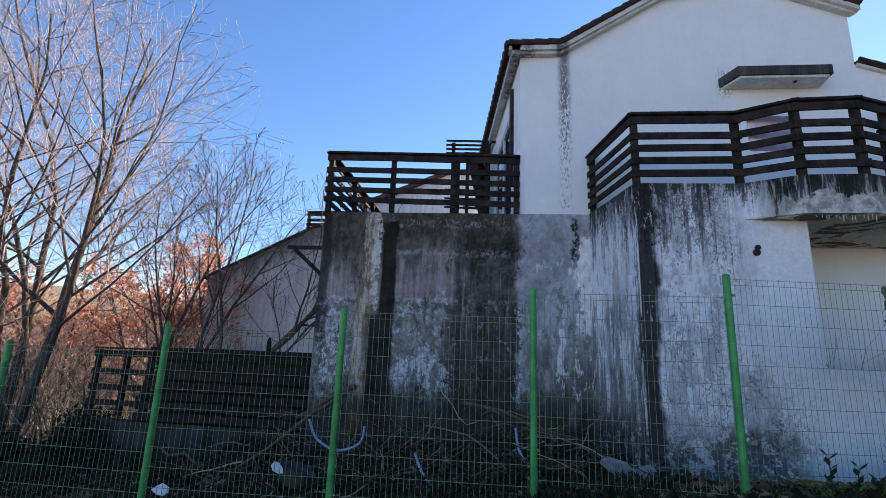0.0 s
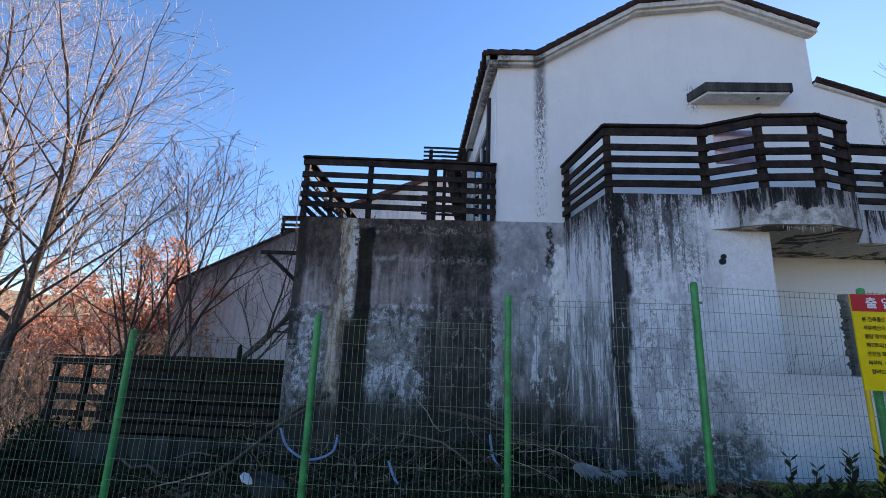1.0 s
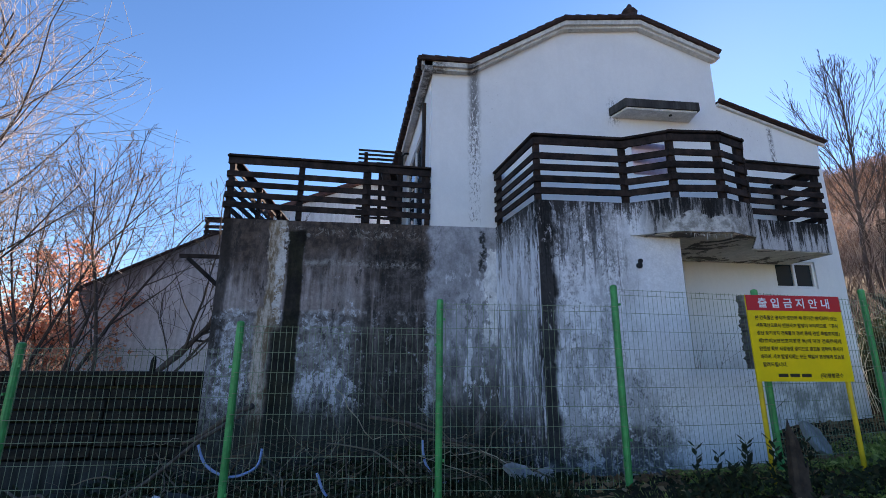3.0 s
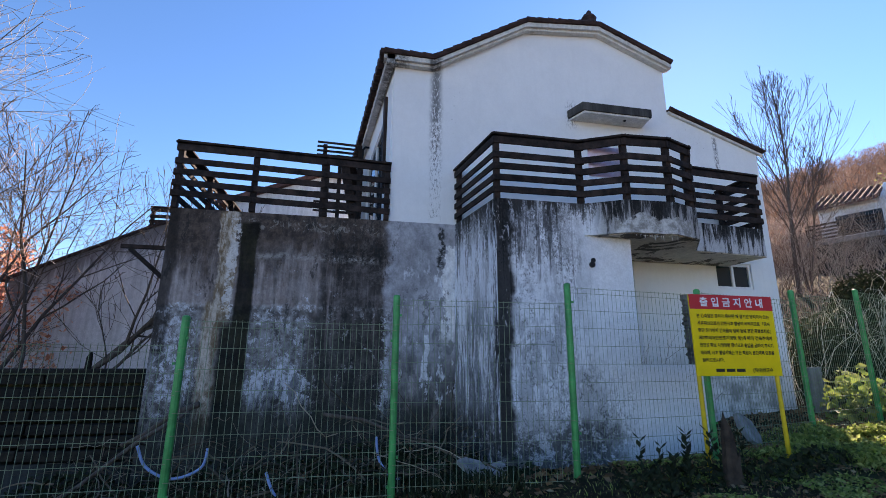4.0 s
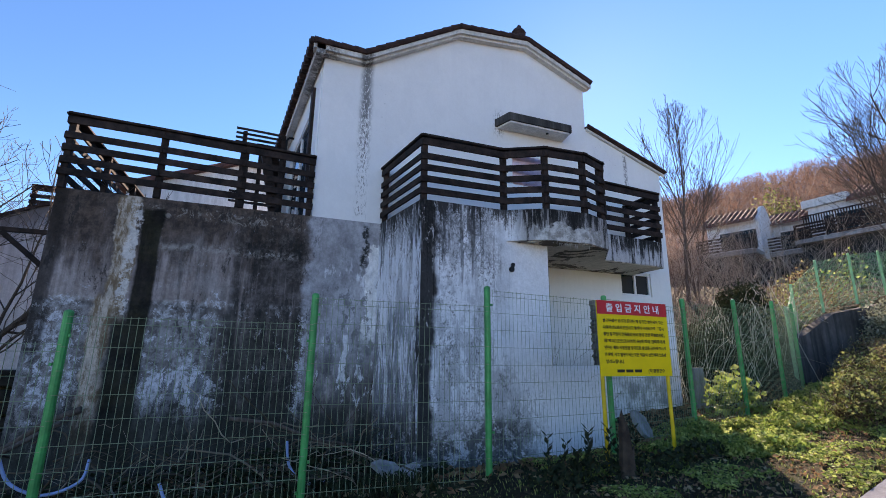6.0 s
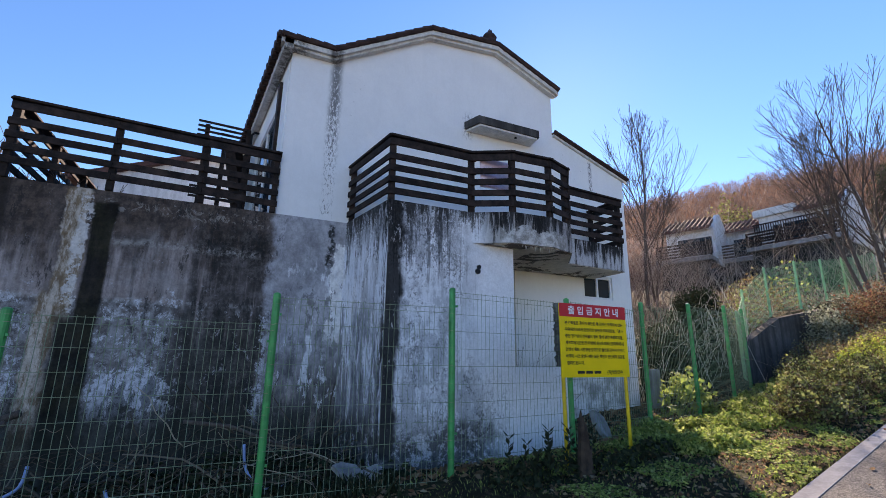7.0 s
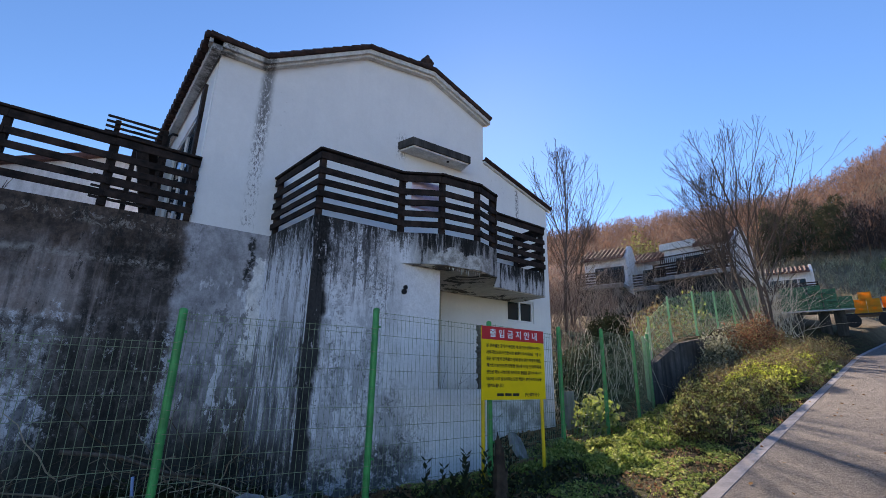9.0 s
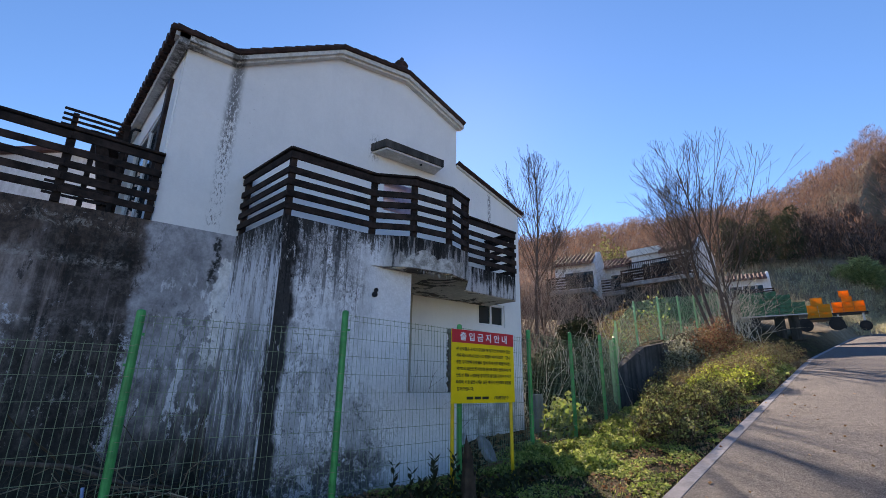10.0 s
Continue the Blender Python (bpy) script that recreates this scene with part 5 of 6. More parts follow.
thicket("thicket", "pale dry twigs overgrowing the front of the far houses", 58, 110, afar(30, 33.5, 49, 67), 5.6, PALEBRUSH, 0.013)
thicket("thicket", "bare hedge twigs on the sunny bank", 55, 220, spot(13, 19, 5.6, 7.5), 0.9, BRUSH, 0.006)
thicket("thicket", "pale twiggy bush round the bare tree", 56, 80, spot(21.5, 25, 7.4, 9.2), 3.4, CANE, 0.012)


thicket("thicket", "brown twigs standing through the hedge", 57, 240, lambda rng: (x := rng.uniform(7, 17), along(CURB_Y, x) + rng.uniform(0.35, 1.3)), 0.62, BRUSH, 0.005)


# ---- forest on the far hill ----
def forest(name, label, seed, count, place, material, height, twigs, wide, up=0.9, fine=1.0, category="woods"):
    r = np.random.RandomState(seed)
    pts = []
    while len(pts) < count:
        x, y = place(r)
        pts.append((x, y, ground_z(x, y)))
    c = np.repeat(np.array(pts), twigs, 0)
    n = len(c)
    h = np.repeat(height * r.uniform(0.6, 1.2, count), twigs)
    f = r.uniform(0.12, 1.0, n)
    a = r.uniform(0, 2 * math.pi, n)
    rad = wide * h * np.sqrt(r.uniform(0, 1, n)) * np.sin(np.clip(f * 2.6 + 0.35, 0, math.pi))
    base = c + np.stack([np.cos(a) * rad * 0.7, np.sin(a) * rad * 0.7, f * h * 0.85], 1)
    d = np.stack([np.cos(a) * 0.5 + r.normal(0, 0.3, n), np.sin(a) * 0.5 + r.normal(0, 0.3, n), up + r.normal(0, 0.3, n)], 1)
    d /= np.linalg.norm(d, axis=1)[:, None]
    s = np.cross(d, r.normal(size=(n, 3)))
    s /= np.linalg.norm(s, axis=1)[:, None]
    ln, w = (fine * h * r.uniform(0.1, 0.26, n))[:, None], (fine * h * r.uniform(0.006, 0.016, n))[:, None]
    verts = np.stack([base - s * w, base + s * w, base + d * ln], 1).reshape(-1, 3)
    tc = np.array(pts)
    th = height * r.uniform(0.5, 0.8, count)
    lean = r.normal(0, 0.05, (count, 2))
    k = len(verts)
    trunk = np.stack([tc + (-0.06, 0.03, 0), tc + (0.06, -0.03, 0), tc + np.stack([lean[:, 0] * th, lean[:, 1] * th, th], 1)], 1).reshape(-1, 3)
    faces = np.arange(k + len(trunk)).reshape(-1, 3)
    stuff(name, mesh_of(name, np.concatenate([verts, trunk]).tolist(), faces.tolist(), material), label, category)


def on_hill(d0, d1, a0, a1):
    def place(r):
        d, a = math.sqrt(r.uniform(d0 * d0, d1 * d1)), radians(r.uniform(a0, a1))
        return d * math.sin(a), d * math.cos(a)
    return place


forest("far_woods", "brown leafless woods on the hill above", 61, 2600, on_hill(66, 165, 44, 96), HILLWOODS, 6.5, 140, 0.34, fine=0.55)
forest("near_woods", "grey leafless scrub behind the far houses", 62, 420, on_hill(43, 58, 46, 67), FOREST, 4.5, 200, 0.36, fine=0.5)
forest("low_woods", "brown leafless woods beyond the lower slope", 63, 1500, on_hill(30, 150, -64, -12), FOREST, 7, 110, 0.34, fine=0.7)
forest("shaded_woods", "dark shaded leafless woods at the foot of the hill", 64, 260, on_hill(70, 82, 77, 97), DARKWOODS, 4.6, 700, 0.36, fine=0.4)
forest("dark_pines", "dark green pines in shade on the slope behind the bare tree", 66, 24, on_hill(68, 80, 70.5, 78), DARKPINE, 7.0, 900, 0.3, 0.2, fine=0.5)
forest("pine_bushes", "low green pines on the bank", 65, 9, on_hill(61, 64, 79.8, 90), PINE, 2.8, 1500, 0.7, 0.1)
forest("dry_grass", "pale dry grass on the bank beyond the trailers", 58, 900, on_hill(44, 64, 75, 92), DRYGRASS, 0.75, 90, 1.0, 0.8, category="grass")

# ---- retaining wall and bank planting ----
bm = bmesh.new()
prism_y(bm, [(12.62, 0.6), (16.3, 1.4), (19.6, 2.3), (19.6, 3.55), (16.7, 3.3), (14.25, 2.9), (12.72, 2.2), (12.62, 2.17)], 7.62, 7.86)
solo("retaining_wall", bm, RETAIN, "stained concrete retaining wall with a sloping top", "wall", kind="structure")


def bank_leaves(name, label, seed, mounds, per, size, material, long=1.6, least=0.0):
    """Bushy mounds: leaves thick at the skin of each, with gaps and an uneven outline."""
    rng = random.Random(seed)
    pts = []
    for x, y, rx, rz in mounds:
        z = ground_z(x, y)
        m = int(per * rx * rx)
        for _ in range(m):
            a, e = rng.uniform(0, 2 * math.pi), math.asin(rng.uniform(least, 1))
            k = rng.uniform(0.6, 1.0) ** 0.6 * (1 + 0.35 * noise.noise((x + 3 * math.cos(a), y + 3 * math.sin(a), e * 3)))
            pts.append(Vector((x + rx * k * math.cos(a) * math.cos(e), y + rx * k * math.sin(a) * math.cos(e), z + rz * k * math.sin(e))))
    stuff(name, leaf_mesh(name, pts, size, material, rng, long=long), label, "shrubs")


rng = random.Random(71)
mounds, low, brown = [], [], []
for i in range(26):
    x = 7.2 + i * 0.42
    if i in (3, 9, 10, 17):
        continue
    y = along(CURB_Y, x) + 0.62 + rng.uniform(-0.1, 0.22)
    mounds.append((x, y, rng.uniform(0.36, 0.56), rng.uniform(0.4, 0.62)))
    if i > 3:
        mounds.append((x + 0.2, y + 0.75, rng.uniform(0.4, 0.6), rng.uniform(0.5, 0.85)))
for i in range(60):
    x = rng.uniform(5.2, 13.5)
    y = rng.uniform(along(CURB_Y, x) + 0.9, along(FENCE_Y, x) - 0.2)
    low.append((x, y, rng.uniform(0.2, 0.45), rng.uniform(0.1, 0.3)))
for i in range(46):
    x = rng.uniform(12.0, 21)
    y = rng.uniform(along(CURB_Y, x) + 0.5, 7.4)
    brown.append((x, y, rng.uniform(0.35, 0.65), rng.uniform(0.5, 1.0)))
bank_leaves("wall_shrubs", "grey-green shrubs against the retaining wall", 70, [(15.1 + 0.34 * i, 7.15 + 0.12 * math.sin(3 * i), 0.42, rng.uniform(1.3, 1.9)) for i in range(5)], 4200, 0.05, GREYLEAF)
bank_leaves("wall_shrubs", "reddish-brown shrubs against the retaining wall", 67, [(16.7 + 0.36 * i, 7.1 + 0.12 * math.sin(2 * i), 0.48, rng.uniform(1.4, 2.0)) for i in range(9)], 5000, 0.042, RUSTLEAF)
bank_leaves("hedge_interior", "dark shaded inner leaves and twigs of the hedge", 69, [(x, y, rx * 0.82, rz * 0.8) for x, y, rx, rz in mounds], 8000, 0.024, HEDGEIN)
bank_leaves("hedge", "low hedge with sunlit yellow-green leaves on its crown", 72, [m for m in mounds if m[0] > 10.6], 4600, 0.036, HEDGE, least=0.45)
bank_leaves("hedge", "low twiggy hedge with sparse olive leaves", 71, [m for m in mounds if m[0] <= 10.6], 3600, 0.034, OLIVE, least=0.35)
bank_leaves("ground_cover", "low green weeds on the bank", 73, low, 6000, 0.036, FRESH)
bank_leaves("dry_shrubs", "brown dried shrubs on the bank", 74, brown, 5000, 0.028, SHRUB)
bank_leaves("weed_patch", "broad-leaved green weeds at the kerb", 75, [(x, along(CURB_Y, x) + 0.35, 0.3, 0.28) for x in (14.0, 14.8, 15.5, 16.4, 17.1, 18.0)], 900, 0.09, FRESH)
bank_leaves("dark_undergrowth", "dark green undergrowth behind the fence", 79, [(9.9 + 0.36 * i, 8.3 + 0.14 * i + 0.25 * math.sin(2.1 * i), 0.7, 1.5) for i in range(12)], 7000, 0.06, DARKLEAF)
bank_leaves("dark_undergrowth", "dark brown-green undergrowth below the bare trees", 68, [(-7.2 - 0.62 * i, 8.0 + 0.9 * math.sin(1.7 * i) - 0.05 * i, 0.7, 0.9 + 0.25 * math.sin(2.3 * i)) for i in range(16)], 3000, 0.06, DARKLEAF)
bank_leaves("bush", "bright green leafy bush behind the fence", 76, [(8.2, 6.35, 0.36, 0.8), (8.65, 6.5, 0.42, 0.85), (9.1, 6.65, 0.38, 0.6)], 1100, 0.09, FRESH)
bank_leaves("climbing_plants", "dry tan climbers on the slope fence", 77, [(14.2, 8.9, 0.6, 1.5), (15.2, 9.2, 0.7, 1.5), (16.6, 9.4, 0.7, 1.4), (17.8, 9.6, 0.6, 1.2), (13.4, 8.6, 0.6, 1.4), (19.0, 9.6, 0.6, 1.3), (15.9, 9.1, 0.7, 1.6)], 800, 0.05, SHRUB)
bank_leaves("climbing_plants", "yellow-green climbers beside the slope fence", 78, [(19.5, 10.2, 0.5, 1.6), (21.5, 10.6, 0.6, 1.7), (15.0, 9.1, 0.5, 1.2)], 260, 0.08, FRESH)


# leaf litter and grass
def litter(name, label, seed, count, x0, x1, y0, y1, size, material, lift=0.01, keep=None):
    rng = random.Random(seed)
    pts = []
    while len(pts) < count:
        x, y = rng.uniform(x0, x1), rng.uniform(y0, y1)
        if y < along(CURB_Y, x) + 0.02 or (keep and not keep(x, y)):
            continue
        pts.append(Vector((x, y, ground_z(x, y) + lift + rng.uniform(0, 0.03))))
    stuff(name, leaf_mesh(name, pts, size, material, rng, flat=0.75), label, "leaf litter")


litter("leaf_litter", "fallen brown leaves on the bank", 81, 16000, 3, 22, 2, 7.6, 0.03, BROWNLEAF)
litter("leaf_litter", "fallen leaves and scraps behind the fence", 82, 5000, -9, 9, 4.6, 7.7, 0.06, BROWNLEAF)


def grass(name, label, seed, count, place, height, material, width=0.006):
    r = np.random.RandomState(seed)
    base = []
    while len(base) < count:
        x, y = place(r)
        base.append((x, y, ground_z(x, y) - 0.02))
    c = np.array(base)
    h = height * r.uniform(0.4, 1.2, count)
    d = np.stack([r.normal(0, 0.45, count) * h, r.normal(0, 0.45, count) * h, h], 1)
    s = np.stack([np.cos(k := r.uniform(0, 6.3, count)), np.sin(k), np.zeros(count)], 1) * width
    mid = c + d * (0.5, 0.5, 0.62)
    verts = np.stack([c - s, c + s, mid + s * 0.8, mid - s * 0.8, c + d], 1).reshape(-1, 3)
    i = np.arange(count)[:, None] * 5
    faces = [tuple(f) for f in (i + (0, 1, 2, 3)).tolist()] + [tuple(f) for f in (i + (3, 2, 4)).tolist()]
    stuff(name, mesh_of(name, verts.tolist(), faces, material), label, "grass")


def between(x0, x1, lo, hi):
    def place(r):
        x = r.uniform(x0, x1)
        a, b = along(CURB_Y, x) + lo, along(FENCE_Y, x) + hi
        return x, a + (b - a) * r.uniform()
    return place


grass("grass", "short green grass on the bank", 83, 14000, between(-6, 11, 0.03, 0.3), 0.055, FRESH, 0.005)
litter("low_weeds", "small broad-leaved weeds covering the bank", 89, 34000, 3.2, 13, 1.8, 6.6, 0.023, FRESH, 0.02, lambda x, y: noise.noise((x * 1.9, y * 1.9, 0)) > 0.02)
grass("dry_grass", "dry grass on the sunny bank", 84, 3500, between(9, 22, 0.05, 0.3), 0.16, STRAW)
grass("dry_grass", "tall pale dry grass on the upper slope", 85, 900, lambda r: (r.uniform(13.5, 24), r.uniform(9.5, 14)), 0.6, BRUSH, 0.008)
grass("dry_grass", "pale dry grass on the bank beyond the lane", 87, 5000, lambda r: (r.uniform(54, 66), r.uniform(-8, 20)), 0.9, STRAW, 0.03)
grass("green_weeds", "green weeds at the foot of the fence", 86, 5000, lambda r: (r.uniform(-5, 2), r.uniform(4.7, 5.6)), 0.16, DARKLEAF, 0.01)

rng = random.Random(88)
pts = []
for _ in range(90):
    x = rng.uniform(4, 22)
    off = abs(rng.gauss(0, 0.8))
    pts.append(Vector((x, along(CURB_Y, x) - off, road_z(x) + 0.016)))
stuff("road_leaves", leaf_mesh("road_leaves", pts, 0.028, BROWNLEAF, rng, flat=0.85), "dry leaves and twigs blown onto the road edge", "leaf litter")

# dark leafy sprigs under the sign
rng = random.Random(91)
th = thing("shrub", (3.3, 4.35, ground_z(3.3, 4.35)), "dark evergreen shrub with upright leafy sprigs below the sign", "shrub")
for k in range(11):
    x, y = 2.98 + 0.115 * k + rng.uniform(-0.05, 0.05), 4.35 + rng.uniform(-0.15, 0.15)
    z = ground_z(x, y)
    h = rng.uniform(0.28, 0.54)
    lean = Vector((rng.gauss(0, 0.08), rng.gauss(0, 0.08), 0))
    bm = bmesh.new()
    tube(bm, [(x, y, z), Vector((x, y, z + h * 0.5)) + lean * 0.5, Vector((x, y, z + h)) + lean], [0.006, 0.005, 0.002], 5)
    for j in range(15):
        f = 0.25 + 0.75 * j / 14
        c = Vector((x, y, z + h * f)) + lean * f
        a = j * 2.4
        d = Vector((math.cos(a) * 0.8, math.sin(a) * 0.8, 0.75)).normalized()
        s = d.cross(Vector((0, 0, 1))).normalized()
        L, w = 0.09 * rng.uniform(0.8, 1.2), 0.024
        vs = [bm.verts.new(c), bm.verts.new(c + d * L * 0.5 + s * w), bm.verts.new(c + d * L), bm.verts.new(c + d * L * 0.5 - s * w)]
        bm.faces.new(vs)
    part("sprig", bm, DARKLEAF, th)
bank_leaves("low_bushes", "dark low bushes before the fence", 92, [(3.0 + 0.33 * i, 4.25 + 0.12 * math.sin(i), 0.34, 0.2) for i in range(8)], 1500, 0.04, DARKLEAF)

# split stump by the sign
th = thing("tree_stump", (3.82, 4.12, ground_z(3.82, 4.12)), "dark split stump of a cut tree", "stump")
z = ground_z(3.72, 4.12)
rng = random.Random(94)
bm = bmesh.new()
n = 11
low = [bm.verts.new((3.83 + 0.11 * math.cos(2 * math.pi * k / n), 4.12 + 0.09 * math.sin(2 * math.pi * k / n), z - 0.15)) for k in range(n)]
mid = [bm.verts.new((3.83 + 0.085 * rng.uniform(0.8, 1.15) * math.cos(2 * math.pi * k / n), 4.12 + 0.07 * rng.uniform(0.8, 1.15) * math.sin(2 * math.pi * k / n), z + 0.2)) for k in range(n)]
tops = [0.3, 0.5, 0.62, 0.42, 0.33, 0.55, 0.7, 0.6, 0.36, 0.27, 0.34]
high = [bm.verts.new((3.83 + 0.075 * rng.uniform(0.7, 1.2) * math.cos(2 * math.pi * k / n), 4.12 + 0.06 * rng.uniform(0.7, 1.2) * math.sin(2 * math.pi * k / n), z + tops[k])) for k in range(n)]
core = bm.verts.new((3.83, 4.12, z + 0.18))
for a, b in ((low, mid), (mid, high)):
    for k in range(n):
        bm.faces.new((a[k], a[(k + 1) % n], b[(k + 1) % n], b[k]))
for k in range(n):
    bm.faces.new((high[k], high[(k + 1) % n], core))
part("trunk", bm, STUMP, th, "split and splintered wood")

# ---- heap of dead vines, branches and hoses at the foot of the wall ----
rng = random.Random(95)
curves = []
for k in range(420):
    x, y = rng.uniform(-3.4, 1.9), rng.uniform(5.2, 7.65)
    p = Vector((x, y, ground_z(x, y) + 0.02 + abs(rng.gauss(0, 0.07 + 0.1 * (y - 5.2)))))
    a = rng.uniform(0, 2 * math.pi)
    d = Vector((math.cos(a), 0.5 * math.sin(a), rng.gauss(0.05, 0.28))).normalized()
    step = rng.uniform(0.07, 0.2)
    bend = rng.uniform(0.08, 0.4)
    pts = [p.copy()]
    for _ in range(6):
        d = (d + Vector((rng.gauss(0, bend), rng.gauss(0, bend), rng.gauss(-0.05, bend)))).normalized()
        p = p + d * step
        p.z = max(p.z, ground_z(p.x, p.y) + 0.01)
        p.y = min(p.y, 7.74)
        pts.append(p.copy())
    r = rng.choice((0.003, 0.004, 0.005, 0.007, 0.009, 0.014))
    curves.append((pts, [r * (1 - 0.08 * i) for i in range(7)]))
stuff("dead_vines", stems_mesh("dead_vines", curves, HEAP, 4), "heap of dead vines and sticks against the wall", "vines")
stuff("vine_leaves", leaf_mesh("vine_leaves", [Vector((x := rng.uniform(-3.2, 2.4), y := rng.uniform(5.3, 7.5), ground_z(x, y) + abs(rng.gauss(0, 0.1)))) for _ in range(3500)], 0.06, DARKLEAF, rng), "dark ivy leaves over the heap", "ivy")


def hose(pts, label):
    bm = bmesh.new()
    fine = []
    P = [Vector(p) for p in pts]
    for i in range(len(P) - 1):
        a, b, c, d = P[max(i - 1, 0)], P[i], P[i + 1], P[min(i + 2, len(P) - 1)]
        for k in range(6):
            t = k / 6
            fine.append(0.5 * (2 * b + (c - a) * t + (2 * a - 5 * b + 4 * c - d) * t * t + (3 * b - a - 3 * c + d) * t ** 3))
    fine.append(P[-1])
    tube(bm, fine, 0.016, 7)
    solo("hose", bm, BLUEHOSE, label, "hose", "blue hoses in the heap", smooth=True)


hose([(-2.19, 6.0, 0.66), (-2.07, 6.0, 0.43), (-1.79, 6.0, 0.3), (-1.5, 6.0, 0.4), (-1.46, 6.05, 0.6)], "length of blue plastic hose hanging in the dead vines")
hose([(-0.72, 5.6, 0.42), (-0.6, 5.55, 0.2), (-0.35, 5.5, 0.02), (0.0, 5.45, 0.0)], "length of blue plastic hose lying on the heap")
hose([(0.47, 5.8, 0.72), (0.52, 5.8, 0.45), (0.7, 5.75, 0.27), (0.99, 5.8, 0.27)], "looped blue plastic hose on the heap")
hose([(0.72, 5.7, 0.27), (0.5, 5.6, 0.17), (0.25, 5.5, 0.1)], "short blue plastic hose on the heap")


def rough_slab(name, c, size, tilt, material, label, category, seed):
    """A broken flat piece with an uneven outline."""
    rng = random.Random(seed)
    bm = bmesh.new()
    n = 7
    out = [(size[0] * math.cos(2 * math.pi * i / n) * rng.uniform(0.7, 1.1), size[1] * math.sin(2 * math.pi * i / n) * rng.uniform(0.7, 1.1)) for i in range(n)]
    prism_z(bm, out, -size[2] / 2, size[2] / 2)
    bm.transform(pose(*c, *tilt))
    solo(name, bm, material, label, category)


rough_slab("rubble_slab", (1.6, 5.55, 0.4), (0.23, 0.17, 0.05), (25, 10, 20), GREYC, "broken pale concrete slab at the foot of the wall", "rubble", 1)
rough_slab("rubble_slab", (1.85, 5.45, 0.36), (0.2, 0.16, 0.06), (10, -15, 60), GREYC, "small broken concrete block at the foot of the wall", "rubble", 2)
rough_slab("leaning_slab", (6.12, 6.3, 0.62), (0.34, 0.3, 0.06), (55, 30, 10), GREYC, "grey concrete slab leaning against the porch wall", "rubble", 3)
rough_slab("rubble_slab", (-2.05, 5.45, 0.12), (0.24, 0.18, 0.16), (10, 20, 10), DARKC, "dark broken stone in the weeds", "rubble", 4)
for i, (a, b, r) in enumerate((((-1.88, 6.6, 0.95), (-3.3, 6.3, -0.1), 0.03), ((-1.9, 7.0, 1.0), (-2.9, 7.3, 0.45), 0.045), ((-0.2, 6.5, 0.9), (1.3, 6.3, 0.55), 0.025), ((-3.6, 5.9, 0.05), (-4.2, 6.0, 0.2), 0.02))):
    bm = bmesh.new()
    p, q = Vector(a), Vector(b)
    tube(bm, [p, p.lerp(q, 0.35) + Vector((0, 0.03, 0.05)), p.lerp(q, 0.7) + Vector((0, -0.03, -0.03)), q], [r, r * 0.9, r * 0.8, r * 0.6], 7)
    solo("dead_branch", bm, BARK, "thick dead branch lying on the vine heap", "branch", "dead branches in the heap", smooth=True)

bank_leaves("dark_weeds", "dark weeds before the low wall", 93, [(-7.6 + 0.5 * i, 6.6 + 0.5 * math.sin(1.7 * i), 0.5, 0.45) for i in range(10)], 1400, 0.05, DARKLEAF)
rough_slab("litter_scrap", (-3.68, 5.4, -0.12), (0.1, 0.07, 0.03), (60, 20, 10), PVC, "torn white plastic scrap in the weeds", "scrap", 5)
rough_slab("litter_scrap", (-2.25, 5.3, 0.24), (0.09, 0.06, 0.02), (30, 40, 10), PVC, "torn white plastic scrap on the stone", "scrap", 6)
# dead plant rooted on the porch sill
rng = random.Random(97)
out = {}
for k in range(4):
    limbs_of(rng, (4.52 + 0.04 * k, 6.5, 0.9), (rng.gauss(0, 0.15), 0, 1), rng.uniform(0.9, 1.35), 0.007, 2, 3, out, 0.05, 5, 0.15)
stuff("dead_plant", stems_mesh("dead_plant", [c for v in out.values() for c in v], BARK), "thin dead plant standing in the porch opening", "plant")

rng = random.Random(98)
out = {}
for k in range(5):
    limbs_of(rng, (5.95 + 0.12 * k, 7.72, 0.5), (rng.gauss(0, 0.45), 0, 1), rng.uniform(0.7, 1.2), 0.008, 2, 3, out, 0.02, 6, 0.2)
stuff("dead_climber", stems_mesh("dead_climber", [([Vector((q.x, min(q.y, 7.78), q.z)) for q in c[0]], c[1]) for v in out.values() for c in v], BARK), "thin dead climber on the grimy wall behind the sign", "climber")

# small cabinet by the corner of the house
th = thing("meter_box", (8.66, 7.3, ground_z(8.66, 7.3)), "small pale metal box by the corner of the house", "box")
bm = bmesh.new()
z = ground_z(8.66, 7.3)
box(bm, 8.55, 8.78, 7.2, 7.4, z - 0.1, 1.5, 0.02)
part("body", bm, GREYC, th)

